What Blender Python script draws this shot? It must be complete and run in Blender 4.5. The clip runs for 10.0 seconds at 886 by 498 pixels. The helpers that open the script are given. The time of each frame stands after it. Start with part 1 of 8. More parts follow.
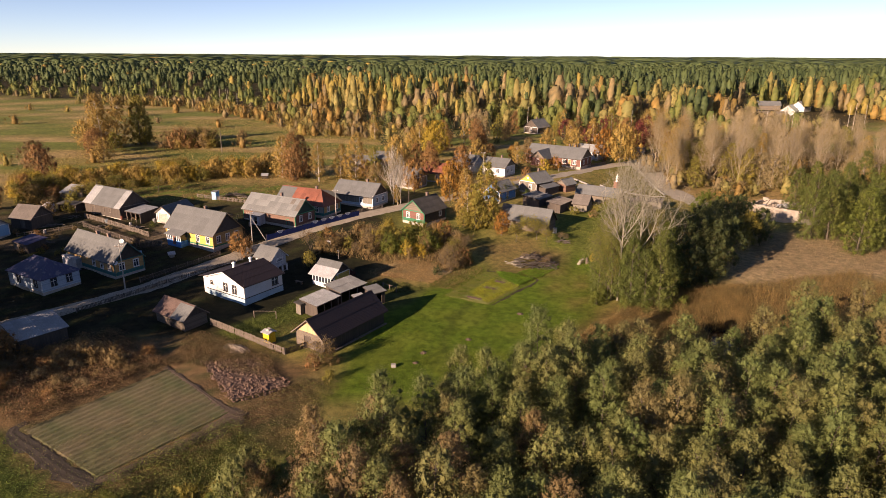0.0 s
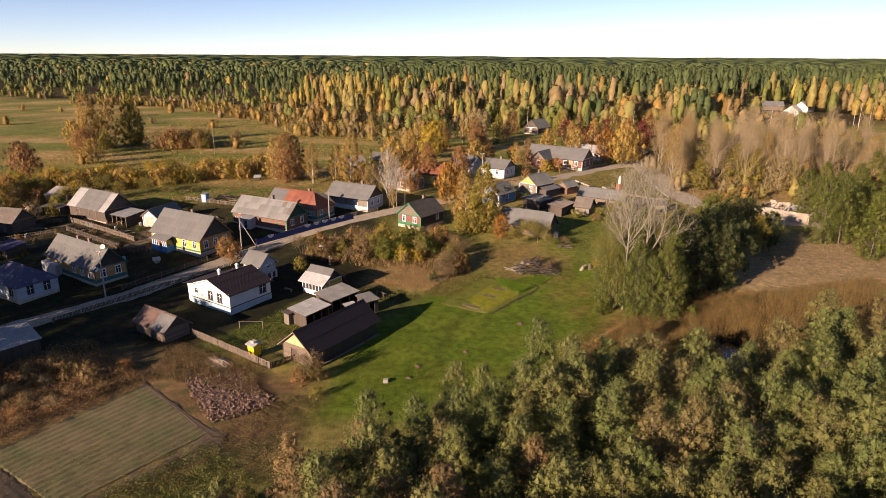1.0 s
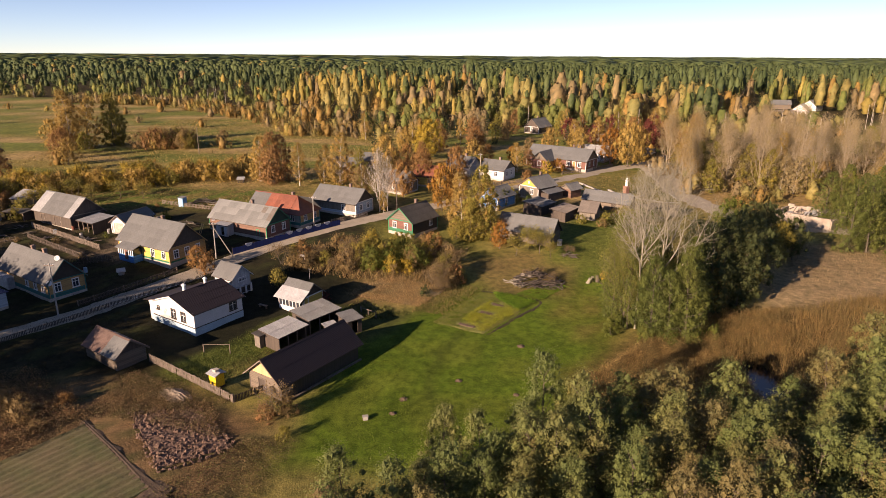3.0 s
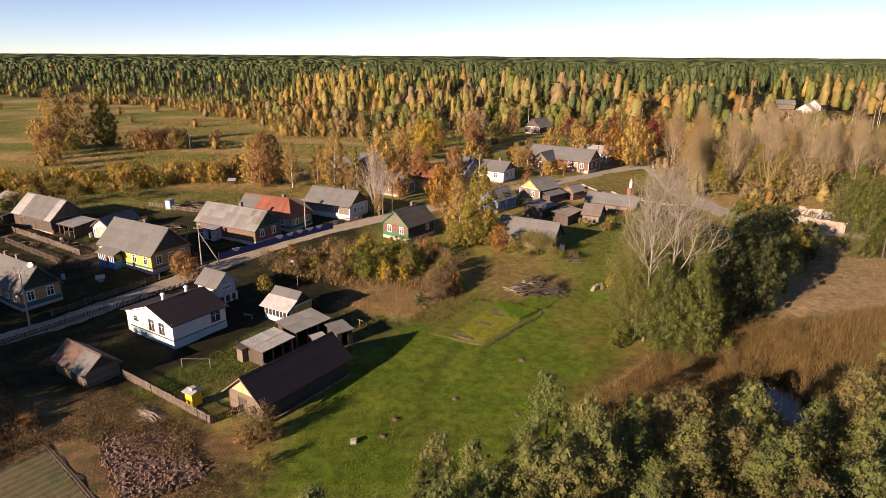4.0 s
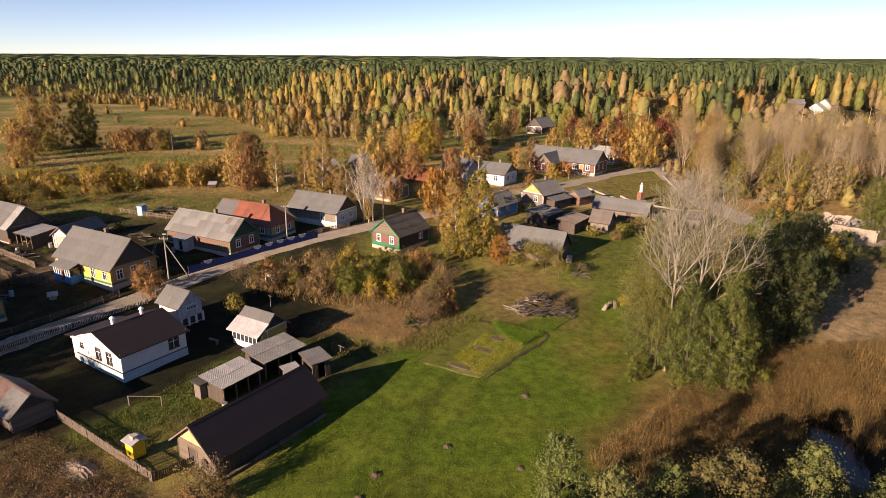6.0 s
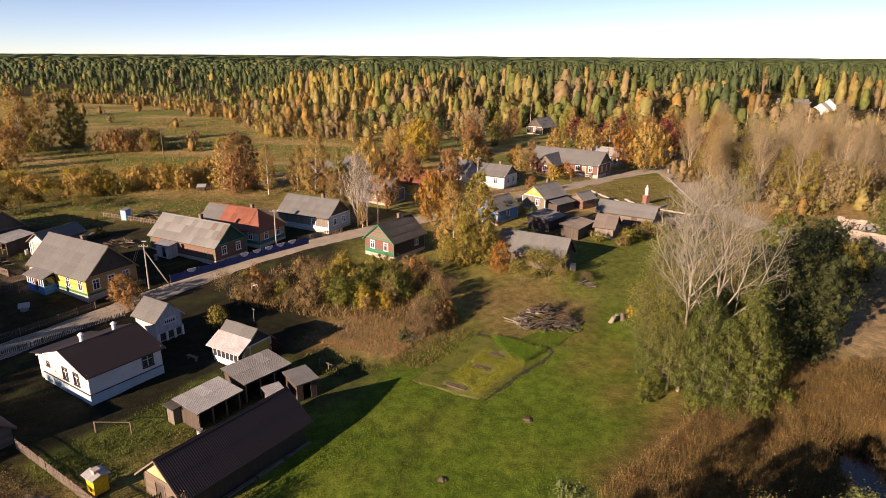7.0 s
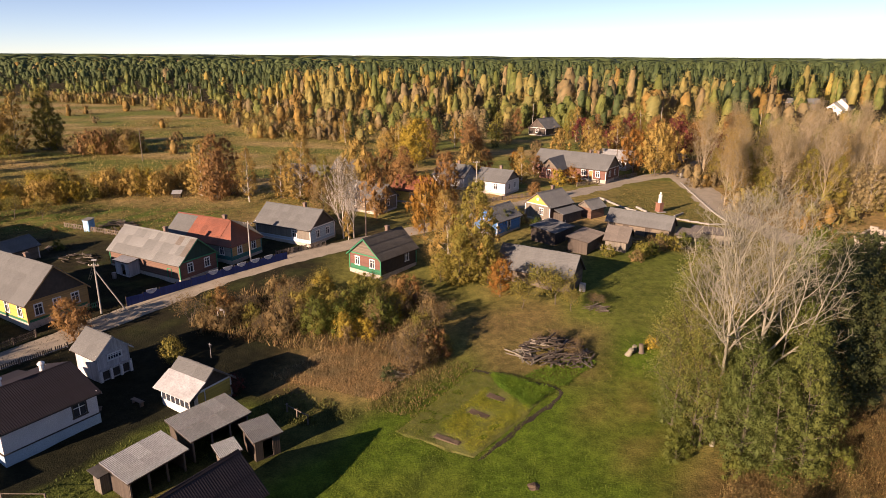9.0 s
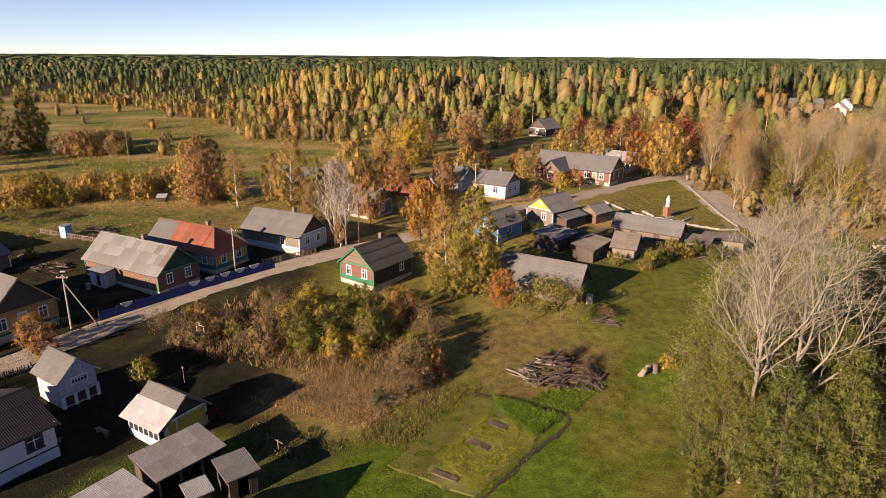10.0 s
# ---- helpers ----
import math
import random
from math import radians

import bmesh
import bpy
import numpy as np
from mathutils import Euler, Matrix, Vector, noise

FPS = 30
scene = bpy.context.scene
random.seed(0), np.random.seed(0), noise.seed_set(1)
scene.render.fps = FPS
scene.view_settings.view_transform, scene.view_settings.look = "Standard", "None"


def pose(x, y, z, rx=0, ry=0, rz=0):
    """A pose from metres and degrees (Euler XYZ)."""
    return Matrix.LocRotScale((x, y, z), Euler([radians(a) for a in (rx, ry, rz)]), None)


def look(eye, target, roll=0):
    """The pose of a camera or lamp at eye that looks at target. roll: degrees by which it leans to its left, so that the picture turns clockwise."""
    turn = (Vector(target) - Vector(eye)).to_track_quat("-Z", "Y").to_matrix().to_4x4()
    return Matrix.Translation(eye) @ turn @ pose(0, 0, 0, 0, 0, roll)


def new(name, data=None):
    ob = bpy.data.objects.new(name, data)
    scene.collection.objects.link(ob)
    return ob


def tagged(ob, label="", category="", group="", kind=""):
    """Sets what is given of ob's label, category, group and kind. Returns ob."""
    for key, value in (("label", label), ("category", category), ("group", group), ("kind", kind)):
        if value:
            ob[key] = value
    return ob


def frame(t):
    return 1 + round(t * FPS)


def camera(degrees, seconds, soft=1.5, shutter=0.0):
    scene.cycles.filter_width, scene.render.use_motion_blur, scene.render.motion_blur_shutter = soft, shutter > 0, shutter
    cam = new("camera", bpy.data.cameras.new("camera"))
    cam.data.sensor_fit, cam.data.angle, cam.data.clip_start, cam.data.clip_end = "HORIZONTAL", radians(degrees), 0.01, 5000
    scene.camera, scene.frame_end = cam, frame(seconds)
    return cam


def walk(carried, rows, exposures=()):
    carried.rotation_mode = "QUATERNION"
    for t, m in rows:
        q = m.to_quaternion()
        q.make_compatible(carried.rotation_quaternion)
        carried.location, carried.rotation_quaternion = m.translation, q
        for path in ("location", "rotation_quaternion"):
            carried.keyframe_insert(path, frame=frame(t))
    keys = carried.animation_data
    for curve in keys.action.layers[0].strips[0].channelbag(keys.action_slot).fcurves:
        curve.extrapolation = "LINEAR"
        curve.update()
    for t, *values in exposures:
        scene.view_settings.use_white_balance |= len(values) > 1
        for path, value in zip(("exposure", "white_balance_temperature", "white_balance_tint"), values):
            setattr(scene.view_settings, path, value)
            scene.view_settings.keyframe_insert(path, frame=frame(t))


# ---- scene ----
cam = camera(70.2, 10.0, 0.8)
PATH = [
    (0, (-1.123, -5.635, 40.253), (-1.121, -3.725, 39.658), 0.3),
    (0.5, (-0.834, -3.164, 39.977), (-0.83, -1.255, 39.383), 0.3),
    (1, (-0.57, -0.511, 39.594), (-0.567, 1.399, 39.001), 0.3),
    (1.5, (-0.231, 2.096, 39.246), (-0.228, 4.006, 38.652), 0.3),
    (2, (0.125, 4.733, 38.86), (0.128, 6.643, 38.267), 0.3),
    (2.5, (0.399, 7.445, 38.533), (0.402, 9.355, 37.939), 0.3),
    (4, (1.213, 15.663, 37.353), (1.216, 17.573, 36.761), 0.3),
    (4.5, (1.475, 18.427, 36.922), (1.477, 20.337, 36.331), 0.3),
    (5, (1.743, 21.244, 36.549), (1.744, 23.155, 35.958), 0.3),
    (5.5, (2.005, 23.968, 36.254), (2.006, 25.878, 35.663), 0.3),
    (7, (2.692, 32.271, 35.451), (2.694, 34.182, 34.86), 0.3),
    (7.5, (2.987, 35.048, 35.266), (2.988, 36.958, 34.674), 0.3),
    (8, (3.414, 37.822, 35.009), (3.412, 39.732, 34.418), 0.3),
    (8.5, (3.682, 40.636, 34.791), (3.678, 42.547, 34.2), 0.3),
    (9, (3.807, 43.671, 34.531), (3.806, 45.582, 33.94), 0.3),
    (9.5, (3.917, 46.581, 34.261), (3.918, 48.492, 33.67), 0.3),
    (10, (3.918, 49.607, 33.926), (3.923, 51.518, 33.336), 0.3),
]
walk(cam, [(t, look(eye, target, roll)) for t, eye, target, roll in PATH], [(0, 1.24, 7450, 27), (10, 1.24, 7450, 27)])

# ---- daylight: low autumn sun behind the camera's left shoulder ----
SUN_AZ = math.atan2(-0.72, -0.69)      # towards the sun, from north (+y) to east (+x)
SUN_EL = radians(17)
to_sun = Vector((math.sin(SUN_AZ) * math.cos(SUN_EL), math.cos(SUN_AZ) * math.cos(SUN_EL), math.sin(SUN_EL)))
world = bpy.data.worlds.new("world")
scene.world = world
world.use_nodes = True
wt = world.node_tree
sky = wt.nodes.new("ShaderNodeTexSky")
sky.sky_type, sky.sun_disc = "NISHITA", False
sky.sun_elevation, sky.sun_rotation = SUN_EL, SUN_AZ
sky.air_density, sky.dust_density, sky.ozone_density = 0.5, 0.0, 2.1
wt.nodes["Background"].inputs["Strength"].default_value = 0.068
wt.links.new(sky.outputs[0], wt.nodes["Background"].inputs["Color"])
sun = new("sun", bpy.data.lights.new("sun", "SUN"))
sun.data.energy, sun.data.angle, sun.data.color = 5.0, radians(0.55), (1.0, 0.82, 0.62)
sun.matrix_world = look(to_sun * 100, (0, 0, 0))

# ---- the lie of the land ----
RNG = np.random.default_rng(7)
LAND_Y = [-6000, 0, 75, 95, 108, 130, 165, 200, 300, 6000]
LAND_Z = [-0.4, -0.4, 0.0, 0.45, 1.2, 3.3, 5.2, 6.0, 6.3, 6.3]


def smooth(a, b, v):
    k = np.clip((np.asarray(v, float) - a) / (b - a), 0, 1)
    return k * k * (3 - 2 * k)


def land(x, y):
    """Height of the ground at x, y (numbers or arrays)."""
    x, y = np.asarray(x, float), np.asarray(y, float)
    z = (np.interp(y - 3, LAND_Y, LAND_Z) + np.interp(y, LAND_Y, LAND_Z) * 2 + np.interp(y + 3, LAND_Y, LAND_Z)) / 4
    z = z + 0.7 * smooth(-8, -34, x) * (1 - smooth(95, 125, y))
    z = z - 2.8 * smooth(25, 75, x) * smooth(95, 150, y) * (1 - smooth(165, 230, y))
    pool = ((x - 40.5 - 0.25 * (y - 79)) / 2.6) ** 2 + ((y - 79) / 8.0) ** 2
    z = z + 3.5 * smooth(650, 1500, y) * smooth(0.12, -0.45, x / np.maximum(y, 1))
    return z - 1.3 * (1 - smooth(0.35, 1.3, pool))


def gz(x, y):
    return float(land(x, y))


def sheet_noise(x, y, scale, seed=0):
    """Smooth random field in 0..1 over arrays x, y."""
    out = np.zeros_like(np.asarray(x, float))
    r = np.random.default_rng(100 + seed)
    for k in range(5):
        a, b = r.uniform(0, 2 * math.pi, 2)
        f = 2 * math.pi / scale * r.uniform(0.6, 1.7)
        out += np.sin(f * (x * math.cos(a) + y * math.sin(a)) + b + 1.3 * np.sin(f * 0.6 * (y * math.cos(a) - x * math.sin(a)) + a))
    return np.clip(0.5 + out / 6, 0, 1)


# ---- materials ----
def nodes_of(name):
    m = bpy.data.materials.new(name)
    m.use_nodes = True
    nt = m.node_tree
    return m, nt, nt.nodes["Principled BSDF"]


def node(nt, kind, **inputs):
    n = nt.nodes.new("ShaderNode" + kind)
    for k, v in inputs.items():
        n.inputs[k.replace("_", " ")].default_value = v
    return n


def rgba(c):
    return (c[0], c[1], c[2], 1.0)


def mixed(nt, fac, a, b, blend="MIX"):
    n = nt.nodes.new("ShaderNodeMix")
    n.data_type, n.blend_type = "RGBA", blend
    for sock, v in ((n.inputs[0], fac), (n.inputs[6], a), (n.inputs[7], b)):
        if isinstance(v, (int, float)):
            sock.default_value = v
        elif isinstance(v, tuple):
            sock.default_value = rgba(v)
        else:
            nt.links.new(v, sock)
    return n.outputs[2]


def ramped(nt, value, stops):
    n = nt.nodes.new("ShaderNodeValToRGB")
    nt.links.new(value, n.inputs[0])
    e = n.color_ramp.elements
    while len(e) < len(stops):
        e.new(0.5)
    for el, (p, c) in zip(e, stops):
        el.position, el.color = p, rgba(c) if len(c) == 3 else c
    return n.outputs[0]


def noise_of(nt, scale, detail=4, coords="Object", stretch=None):
    tc = nt.nodes.new("ShaderNodeTexCoord")
    out = tc.outputs[coords]
    if stretch:
        mp = nt.nodes.new("ShaderNodeMapping")
        mp.inputs["Scale"].default_value = stretch
        nt.links.new(out, mp.inputs[0])
        out = mp.outputs[0]
    n = node(nt, "TexNoise", Scale=scale, Detail=detail, Roughness=0.6)
    nt.links.new(out, n.inputs["Vector"])
    return n.outputs[0]


def surface(name, c1, c2, scale=1.5, fine=14.0, rough=0.8, bump=0.3, depth=0.02, metal=0.0, vary=0.25, stretch=None, stain=None, stain_at=0.62):
    """A weathered surface: two tones in large patches, fine grain, piece-to-piece variation, stains with edges of their own."""
    m, nt, p = nodes_of(name)
    big, small = noise_of(nt, scale, 5, stretch=stretch), noise_of(nt, fine, 6, stretch=stretch)
    col = mixed(nt, ramped(nt, big, [(0.35, (0, 0, 0)), (0.65, (1, 1, 1))]), c1, c2)
    grain = ramped(nt, small, [(0.3, (0.72, 0.72, 0.72)), (0.7, (1.18, 1.18, 1.18))])
    col = mixed(nt, 1.0, col, grain, "MULTIPLY")
    if vary:
        info = nt.nodes.new("ShaderNodeObjectInfo")
        shade = ramped(nt, info.outputs["Random"], [(0, (1 - vary,) * 3), (1, (1 + vary * 0.6,) * 3)])
        col = mixed(nt, 1.0, col, shade, "MULTIPLY")
    if stain:
        spots = noise_of(nt, scale * 2.3, 7)
        col = mixed(nt, ramped(nt, spots, [(stain_at, (0, 0, 0)), (stain_at + 0.08, (0.8, 0.8, 0.8))]), col, stain)
    nt.links.new(col, p.inputs["Base Color"])
    p.inputs["Roughness"].default_value, p.inputs["Metallic"].default_value = rough, metal
    if bump:
        b = node(nt, "Bump", Strength=bump, Distance=depth)
        nt.links.new(small, b.inputs["Height"])
        nt.links.new(b.outputs[0], p.inputs["Normal"])
    return m


def boarded(name, c1, c2, pitch=0.16, across="Z", rough=0.75, gap=0.35, worn=None):
    """Painted or bare boards: one board every pitch metres, with dark joints, grain and peeling."""
    m, nt, p = nodes_of(name)
    tc = nt.nodes.new("ShaderNodeTexCoord")
    sep = nt.nodes.new("ShaderNodeSeparateXYZ")
    nt.links.new(tc.outputs["Object"], sep.inputs[0])
    def maths(op, a, b=None):
        n = nt.nodes.new("ShaderNodeMath")
        n.operation = op
        for sock, v in zip(n.inputs, (a, b)):
            if v is None:
                continue
            if isinstance(v, (int, float)):
                sock.default_value = v
            else:
                nt.links.new(v, sock)
        return n.outputs[0]
    pos = sep.outputs[2] if across == "Z" else maths("ADD", sep.outputs[0], sep.outputs[1])
    cell = maths("DIVIDE", pos, pitch)
    frac = maths("FRACT", cell)
    edge = maths("ABSOLUTE", maths("SUBTRACT", frac, 0.5))
    wn = nt.nodes.new("ShaderNodeTexWhiteNoise")
    wn.noise_dimensions = "1D"
    nt.links.new(maths("FLOOR", cell), wn.inputs["W"])
    grain = noise_of(nt, 3.0, 6, stretch=(1, 1, 9) if across == "Z" else (9, 9, 1))
    col = mixed(nt, ramped(nt, grain, [(0.3, (0, 0, 0)), (0.7, (1, 1, 1))]), c1, c2)
    col = mixed(nt, 1.0, col, ramped(nt, wn.outputs[0], [(0, (0.78,) * 3), (1, (1.12,) * 3)]), "MULTIPLY")
    if worn:
        col = mixed(nt, ramped(nt, noise_of(nt, 1.1, 7), [(0.56, (0, 0, 0)), (0.66, (0.75,) * 3)]), col, worn)
    col = mixed(nt, ramped(nt, edge, [(0.42, (1, 1, 1)), (0.49, (gap,) * 3)]), (0.012, 0.01, 0.008), col)
    nt.links.new(col, p.inputs["Base Color"])
    p.inputs["Roughness"].default_value = rough
    b = node(nt, "Bump", Strength=0.5, Distance=0.02)
    b.invert = True
    nt.links.new(edge, b.inputs["Height"])
    nt.links.new(b.outputs[0], p.inputs["Normal"])
    return m


def leafy(name, palette, spread=0.16, glow=0.3, tint=False, rough=0.65):
    """Leaves: a tree's own colour out of a palette, every leaf a little lighter or darker."""
    m, nt, p = nodes_of(name)
    geo = nt.nodes.new("ShaderNodeNewGeometry")
    if tint:
        at = nt.nodes.new("ShaderNodeAttribute")
        at.attribute_name = "tint"
        col = at.outputs["Color"]
    else:
        info = nt.nodes.new("ShaderNodeObjectInfo")
        col = ramped(nt, info.outputs["Random"], palette)
    patch = noise_of(nt, 0.45, 3)
    col = mixed(nt, 1.0, col, ramped(nt, patch, [(0.3, (0.78, 0.84, 0.85)), (0.7, (1.22, 1.1, 1.0))]), "MULTIPLY")
    col = mixed(nt, 1.0, col, ramped(nt, geo.outputs["Random Per Island"], [(0, (1 - spread,) * 3), (0.8, (1.06,) * 3), (1, (1.0 + spread * 1.1, 1.0 + spread, 1 + spread * 0.8))]), "MULTIPLY")
    nt.links.new(col, p.inputs["Base Color"])
    p.inputs["Roughness"].default_value = rough
    p.inputs["Specular IOR Level"].default_value = 0.18
    tr = nt.nodes.new("ShaderNodeBsdfTranslucent")
    nt.links.new(col, tr.inputs[0])
    mx = nt.nodes.new("ShaderNodeMixShader")
    mx.inputs[0].default_value = glow
    nt.links.new(p.outputs[0], mx.inputs[1])
    nt.links.new(tr.outputs[0], mx.inputs[2])
    nt.links.new(mx.outputs[0], nt.nodes["Material Output"].inputs[0])
    return m


def tinted_ground(name):
    m, nt, p = nodes_of(name)
    at = nt.nodes.new("ShaderNodeAttribute")
    at.attribute_name = "tint"
    big, mid, fine = noise_of(nt, 0.12, 6), noise_of(nt, 0.9, 6), noise_of(nt, 6.0, 8)
    col = mixed(nt, 1.0, at.outputs["Color"], ramped(nt, big, [(0.3, (0.8, 0.78, 0.75)), (0.7, (1.2, 1.17, 1.1))]), "MULTIPLY")
    col = mixed(nt, 1.0, col, ramped(nt, mid, [(0.32, (0.6, 0.64, 0.6)), (0.68, (1.34, 1.28, 1.25))]), "MULTIPLY")
    col = mixed(nt, 1.0, col, ramped(nt, fine, [(0.3, (0.55, 0.57, 0.55)), (0.7, (1.45, 1.4, 1.35))]), "MULTIPLY")
    nt.links.new(col, p.inputs["Base Color"])
    p.inputs["Roughness"].default_value = 0.95
    p.inputs["Specular IOR Level"].default_value = 0.1
    b = node(nt, "Bump", Strength=0.8, Distance=0.12)
    nt.links.new(fine, b.inputs["Height"])
    nt.links.new(b.outputs[0], p.inputs["Normal"])
    return m


M = {}
M["ground"] = tinted_ground("turf_and_soil")
M["gravel"] = surface("gravel", (0.34, 0.3, 0.235), (0.27, 0.24, 0.185), 0.5, 9, 0.95, 0.6, 0.03, vary=0, stain=(0.14, 0.12, 0.08), stain_at=0.64)
M["soil"] = surface("ploughed_soil", (0.088, 0.06, 0.038), (0.125, 0.09, 0.058), 0.8, 8, 0.95, 0.8, 0.06, vary=0)
M["clod"] = surface("red_brown_clods", (0.11, 0.068, 0.05), (0.145, 0.092, 0.066), 0.8, 8, 0.95, 0.8, 0.06, vary=0)
# dark soil; it also colours the painted shadow line of the garden
M["soil_and_shadow_dark"] = surface("dark_soil_and_shadow_line", (0.028, 0.021, 0.014), (0.045, 0.034, 0.023), 0.8, 8, 0.95, 0.8, 0.06, vary=0)
M["sown"] = surface("sown_field", (0.13, 0.104, 0.052), (0.074, 0.084, 0.029), 0.22, 5, 0.95, 0.8, 0.06, vary=0)
M["slate"] = surface("grey_fibre_cement_sheet", (0.145, 0.152, 0.152), (0.112, 0.118, 0.118), 0.7, 9, 0.9, 0.3, 0.01, vary=0.1, stain=(0.10, 0.095, 0.07), stain_at=0.66)
M["slate_pale"] = surface("pale_fibre_cement_sheet", (0.33, 0.342, 0.345), (0.25, 0.26, 0.262), 0.9, 9, 0.9, 0.3, 0.01, vary=0.14, stain=(0.16, 0.15, 0.12), stain_at=0.66)
M["slate_brown"] = surface("brown_grey_sheet", (0.17, 0.15, 0.13), (0.125, 0.108, 0.096), 0.9, 9, 0.9, 0.3, 0.01, vary=0.14, stain=(0.09, 0.08, 0.06), stain_at=0.64)
M["slate_mottled"] = surface("lichen_mottled_sheet", (0.215, 0.225, 0.222), (0.155, 0.16, 0.155), 0.7, 7, 0.9, 0.3, 0.01, vary=0.2, stain=(0.15, 0.12, 0.1), stain_at=0.6)
M["tin_white"] = surface("whitish_sheet", (0.37, 0.385, 0.4), (0.3, 0.305, 0.31), 0.8, 6, 0.6, 0.1, 0.01, vary=0.1)
M["tin_brown"] = surface("faded_red_brown_sheet", (0.14, 0.09, 0.075), (0.105, 0.07, 0.06), 0.9, 9, 0.85, 0.2, 0.01, vary=0.1)
M["roof_red"] = surface("rusty_red_sheet", (0.26, 0.085, 0.05), (0.18, 0.065, 0.042), 0.8, 8, 0.75, 0.2, 0.01, vary=0.2, stain=(0.12, 0.06, 0.04))
M["roof_dark"] = surface("dark_brown_metal_tile", (0.0135, 0.0075, 0.008), (0.0105, 0.006, 0.007), 0.8, 20, 0.6, 0.1, 0.005, vary=0.12)
M["roof_blue"] = surface("violet_blue_sheet", (0.05, 0.055, 0.12), (0.075, 0.07, 0.13), 0.5, 9, 0.7, 0.2, 0.01, vary=0.15, stain=(0.16, 0.15, 0.17), stain_at=0.55)
M["tar"] = surface("old_tar_paper", (0.06, 0.056, 0.05), (0.09, 0.085, 0.075), 0.8, 10, 0.9, 0.3, 0.01, vary=0.15)
M["plaster_white"] = surface("white_plaster", (0.6, 0.6, 0.6), (0.52, 0.52, 0.52), 0.6, 12, 0.85, 0.12, 0.01, vary=0, stain=(0.5, 0.48, 0.44), stain_at=0.7)
M["plinth_blue"] = surface("pale_blue_plinth", (0.36, 0.5, 0.58), (0.31, 0.43, 0.5), 0.8, 12, 0.85, 0.12, 0.01, vary=0)
M["stone_base"] = surface("lime_washed_stone", (0.45, 0.41, 0.35), (0.33, 0.30, 0.26), 1.4, 10, 0.9, 0.4, 0.02, vary=0)
M["ruin"] = surface("ruined_white_plaster", (0.34, 0.30, 0.25), (0.25, 0.21, 0.17), 0.6, 8, 0.9, 0.4, 0.03, vary=0, stain=(0.28, 0.2, 0.14), stain_at=0.6)
M["log"] = boarded("weathered_logs", (0.115, 0.09, 0.066), (0.17, 0.138, 0.105), 0.22)
M["log_brown"] = boarded("brown_logs", (0.12, 0.068, 0.047), (0.17, 0.095, 0.066), 0.24)
M["plank"] = boarded("grey_upright_planks", (0.135, 0.118, 0.096), (0.21, 0.185, 0.15), 0.17, "X")
M["plank_dark"] = boarded("dark_upright_planks", (0.055, 0.043, 0.035), (0.09, 0.07, 0.055), 0.17, "X")
M["plank_new"] = boarded("fresh_pine_boards", (0.56, 0.36, 0.17), (0.62, 0.42, 0.22), 0.15, "X", gap=0.6)
M["yellow"] = boarded("yellow_painted_boards", (0.52, 0.39, 0.085), (0.46, 0.34, 0.08), 0.14, worn=(0.42, 0.33, 0.12), gap=0.6)
M["ochre"] = boarded("ochre_painted_boards", (0.42, 0.25, 0.09), (0.36, 0.22, 0.085), 0.14, worn=(0.28, 0.19, 0.1), gap=0.6)
M["green"] = boarded("green_painted_boards", (0.012, 0.16, 0.075), (0.012, 0.13, 0.065), 0.14, worn=(0.04, 0.12, 0.07), gap=0.6)
M["green_dark"] = boarded("dark_green_boards", (0.008, 0.05, 0.035), (0.008, 0.04, 0.03), 0.16, "X", gap=0.6)
M["teal"] = boarded("teal_painted_boards", (0.02, 0.14, 0.13), (0.02, 0.12, 0.11), 0.14, gap=0.6)
M["redbrown"] = boarded("red_brown_painted_boards", (0.17, 0.075, 0.055), (0.145, 0.065, 0.05), 0.14, worn=(0.15, 0.075, 0.05), gap=0.6)
M["blue"] = boarded("blue_painted_boards", (0.012, 0.036, 0.165), (0.01, 0.03, 0.14), 0.12, "X", gap=0.6)
M["blue_wall"] = boarded("bright_blue_boards", (0.05, 0.22, 0.52), (0.045, 0.2, 0.46), 0.14, gap=0.6)
M["greyblue"] = boarded("grey_green_boards", (0.20, 0.23, 0.21), (0.24, 0.26, 0.24), 0.14, gap=0.6)
M["whiteboard"] = boarded("grey_white_boards", (0.52, 0.52, 0.53), (0.43, 0.43, 0.44), 0.14, "X", worn=(0.3, 0.3, 0.3), gap=0.6)
M["paleblue"] = boarded("pale_blue_boards", (0.38, 0.47, 0.54), (0.33, 0.42, 0.5), 0.14, gap=0.6)
M["white"] = surface("white_paint", (0.76, 0.76, 0.75), (0.68, 0.68, 0.67), 2, 18, 0.6, 0.05, 0.004, vary=0.06)
M["greenpaint"] = surface("green_paint", (0.015, 0.24, 0.11), (0.012, 0.2, 0.1), 2, 18, 0.6, 0.05, 0.004, vary=0.06)
M["bluepaint"] = surface("light_blue_paint", (0.2, 0.42, 0.62), (0.18, 0.38, 0.56), 2, 18, 0.6, 0.05, 0.004, vary=0.06)
M["brick"] = surface("red_brick", (0.27, 0.125, 0.085), (0.21, 0.1, 0.07), 3, 22, 0.85, 0.3, 0.01, vary=0.1)
M["chimney"] = surface("sooty_brick", (0.22, 0.15, 0.12), (0.15, 0.11, 0.09), 3, 22, 0.9, 0.3, 0.01, vary=0.2)
M["galv"] = surface("dull_galvanised_steel", (0.5, 0.5, 0.51), (0.4, 0.4, 0.41), 2, 15, 0.45, 0.05, 0.003, metal=0.8, vary=0.1)
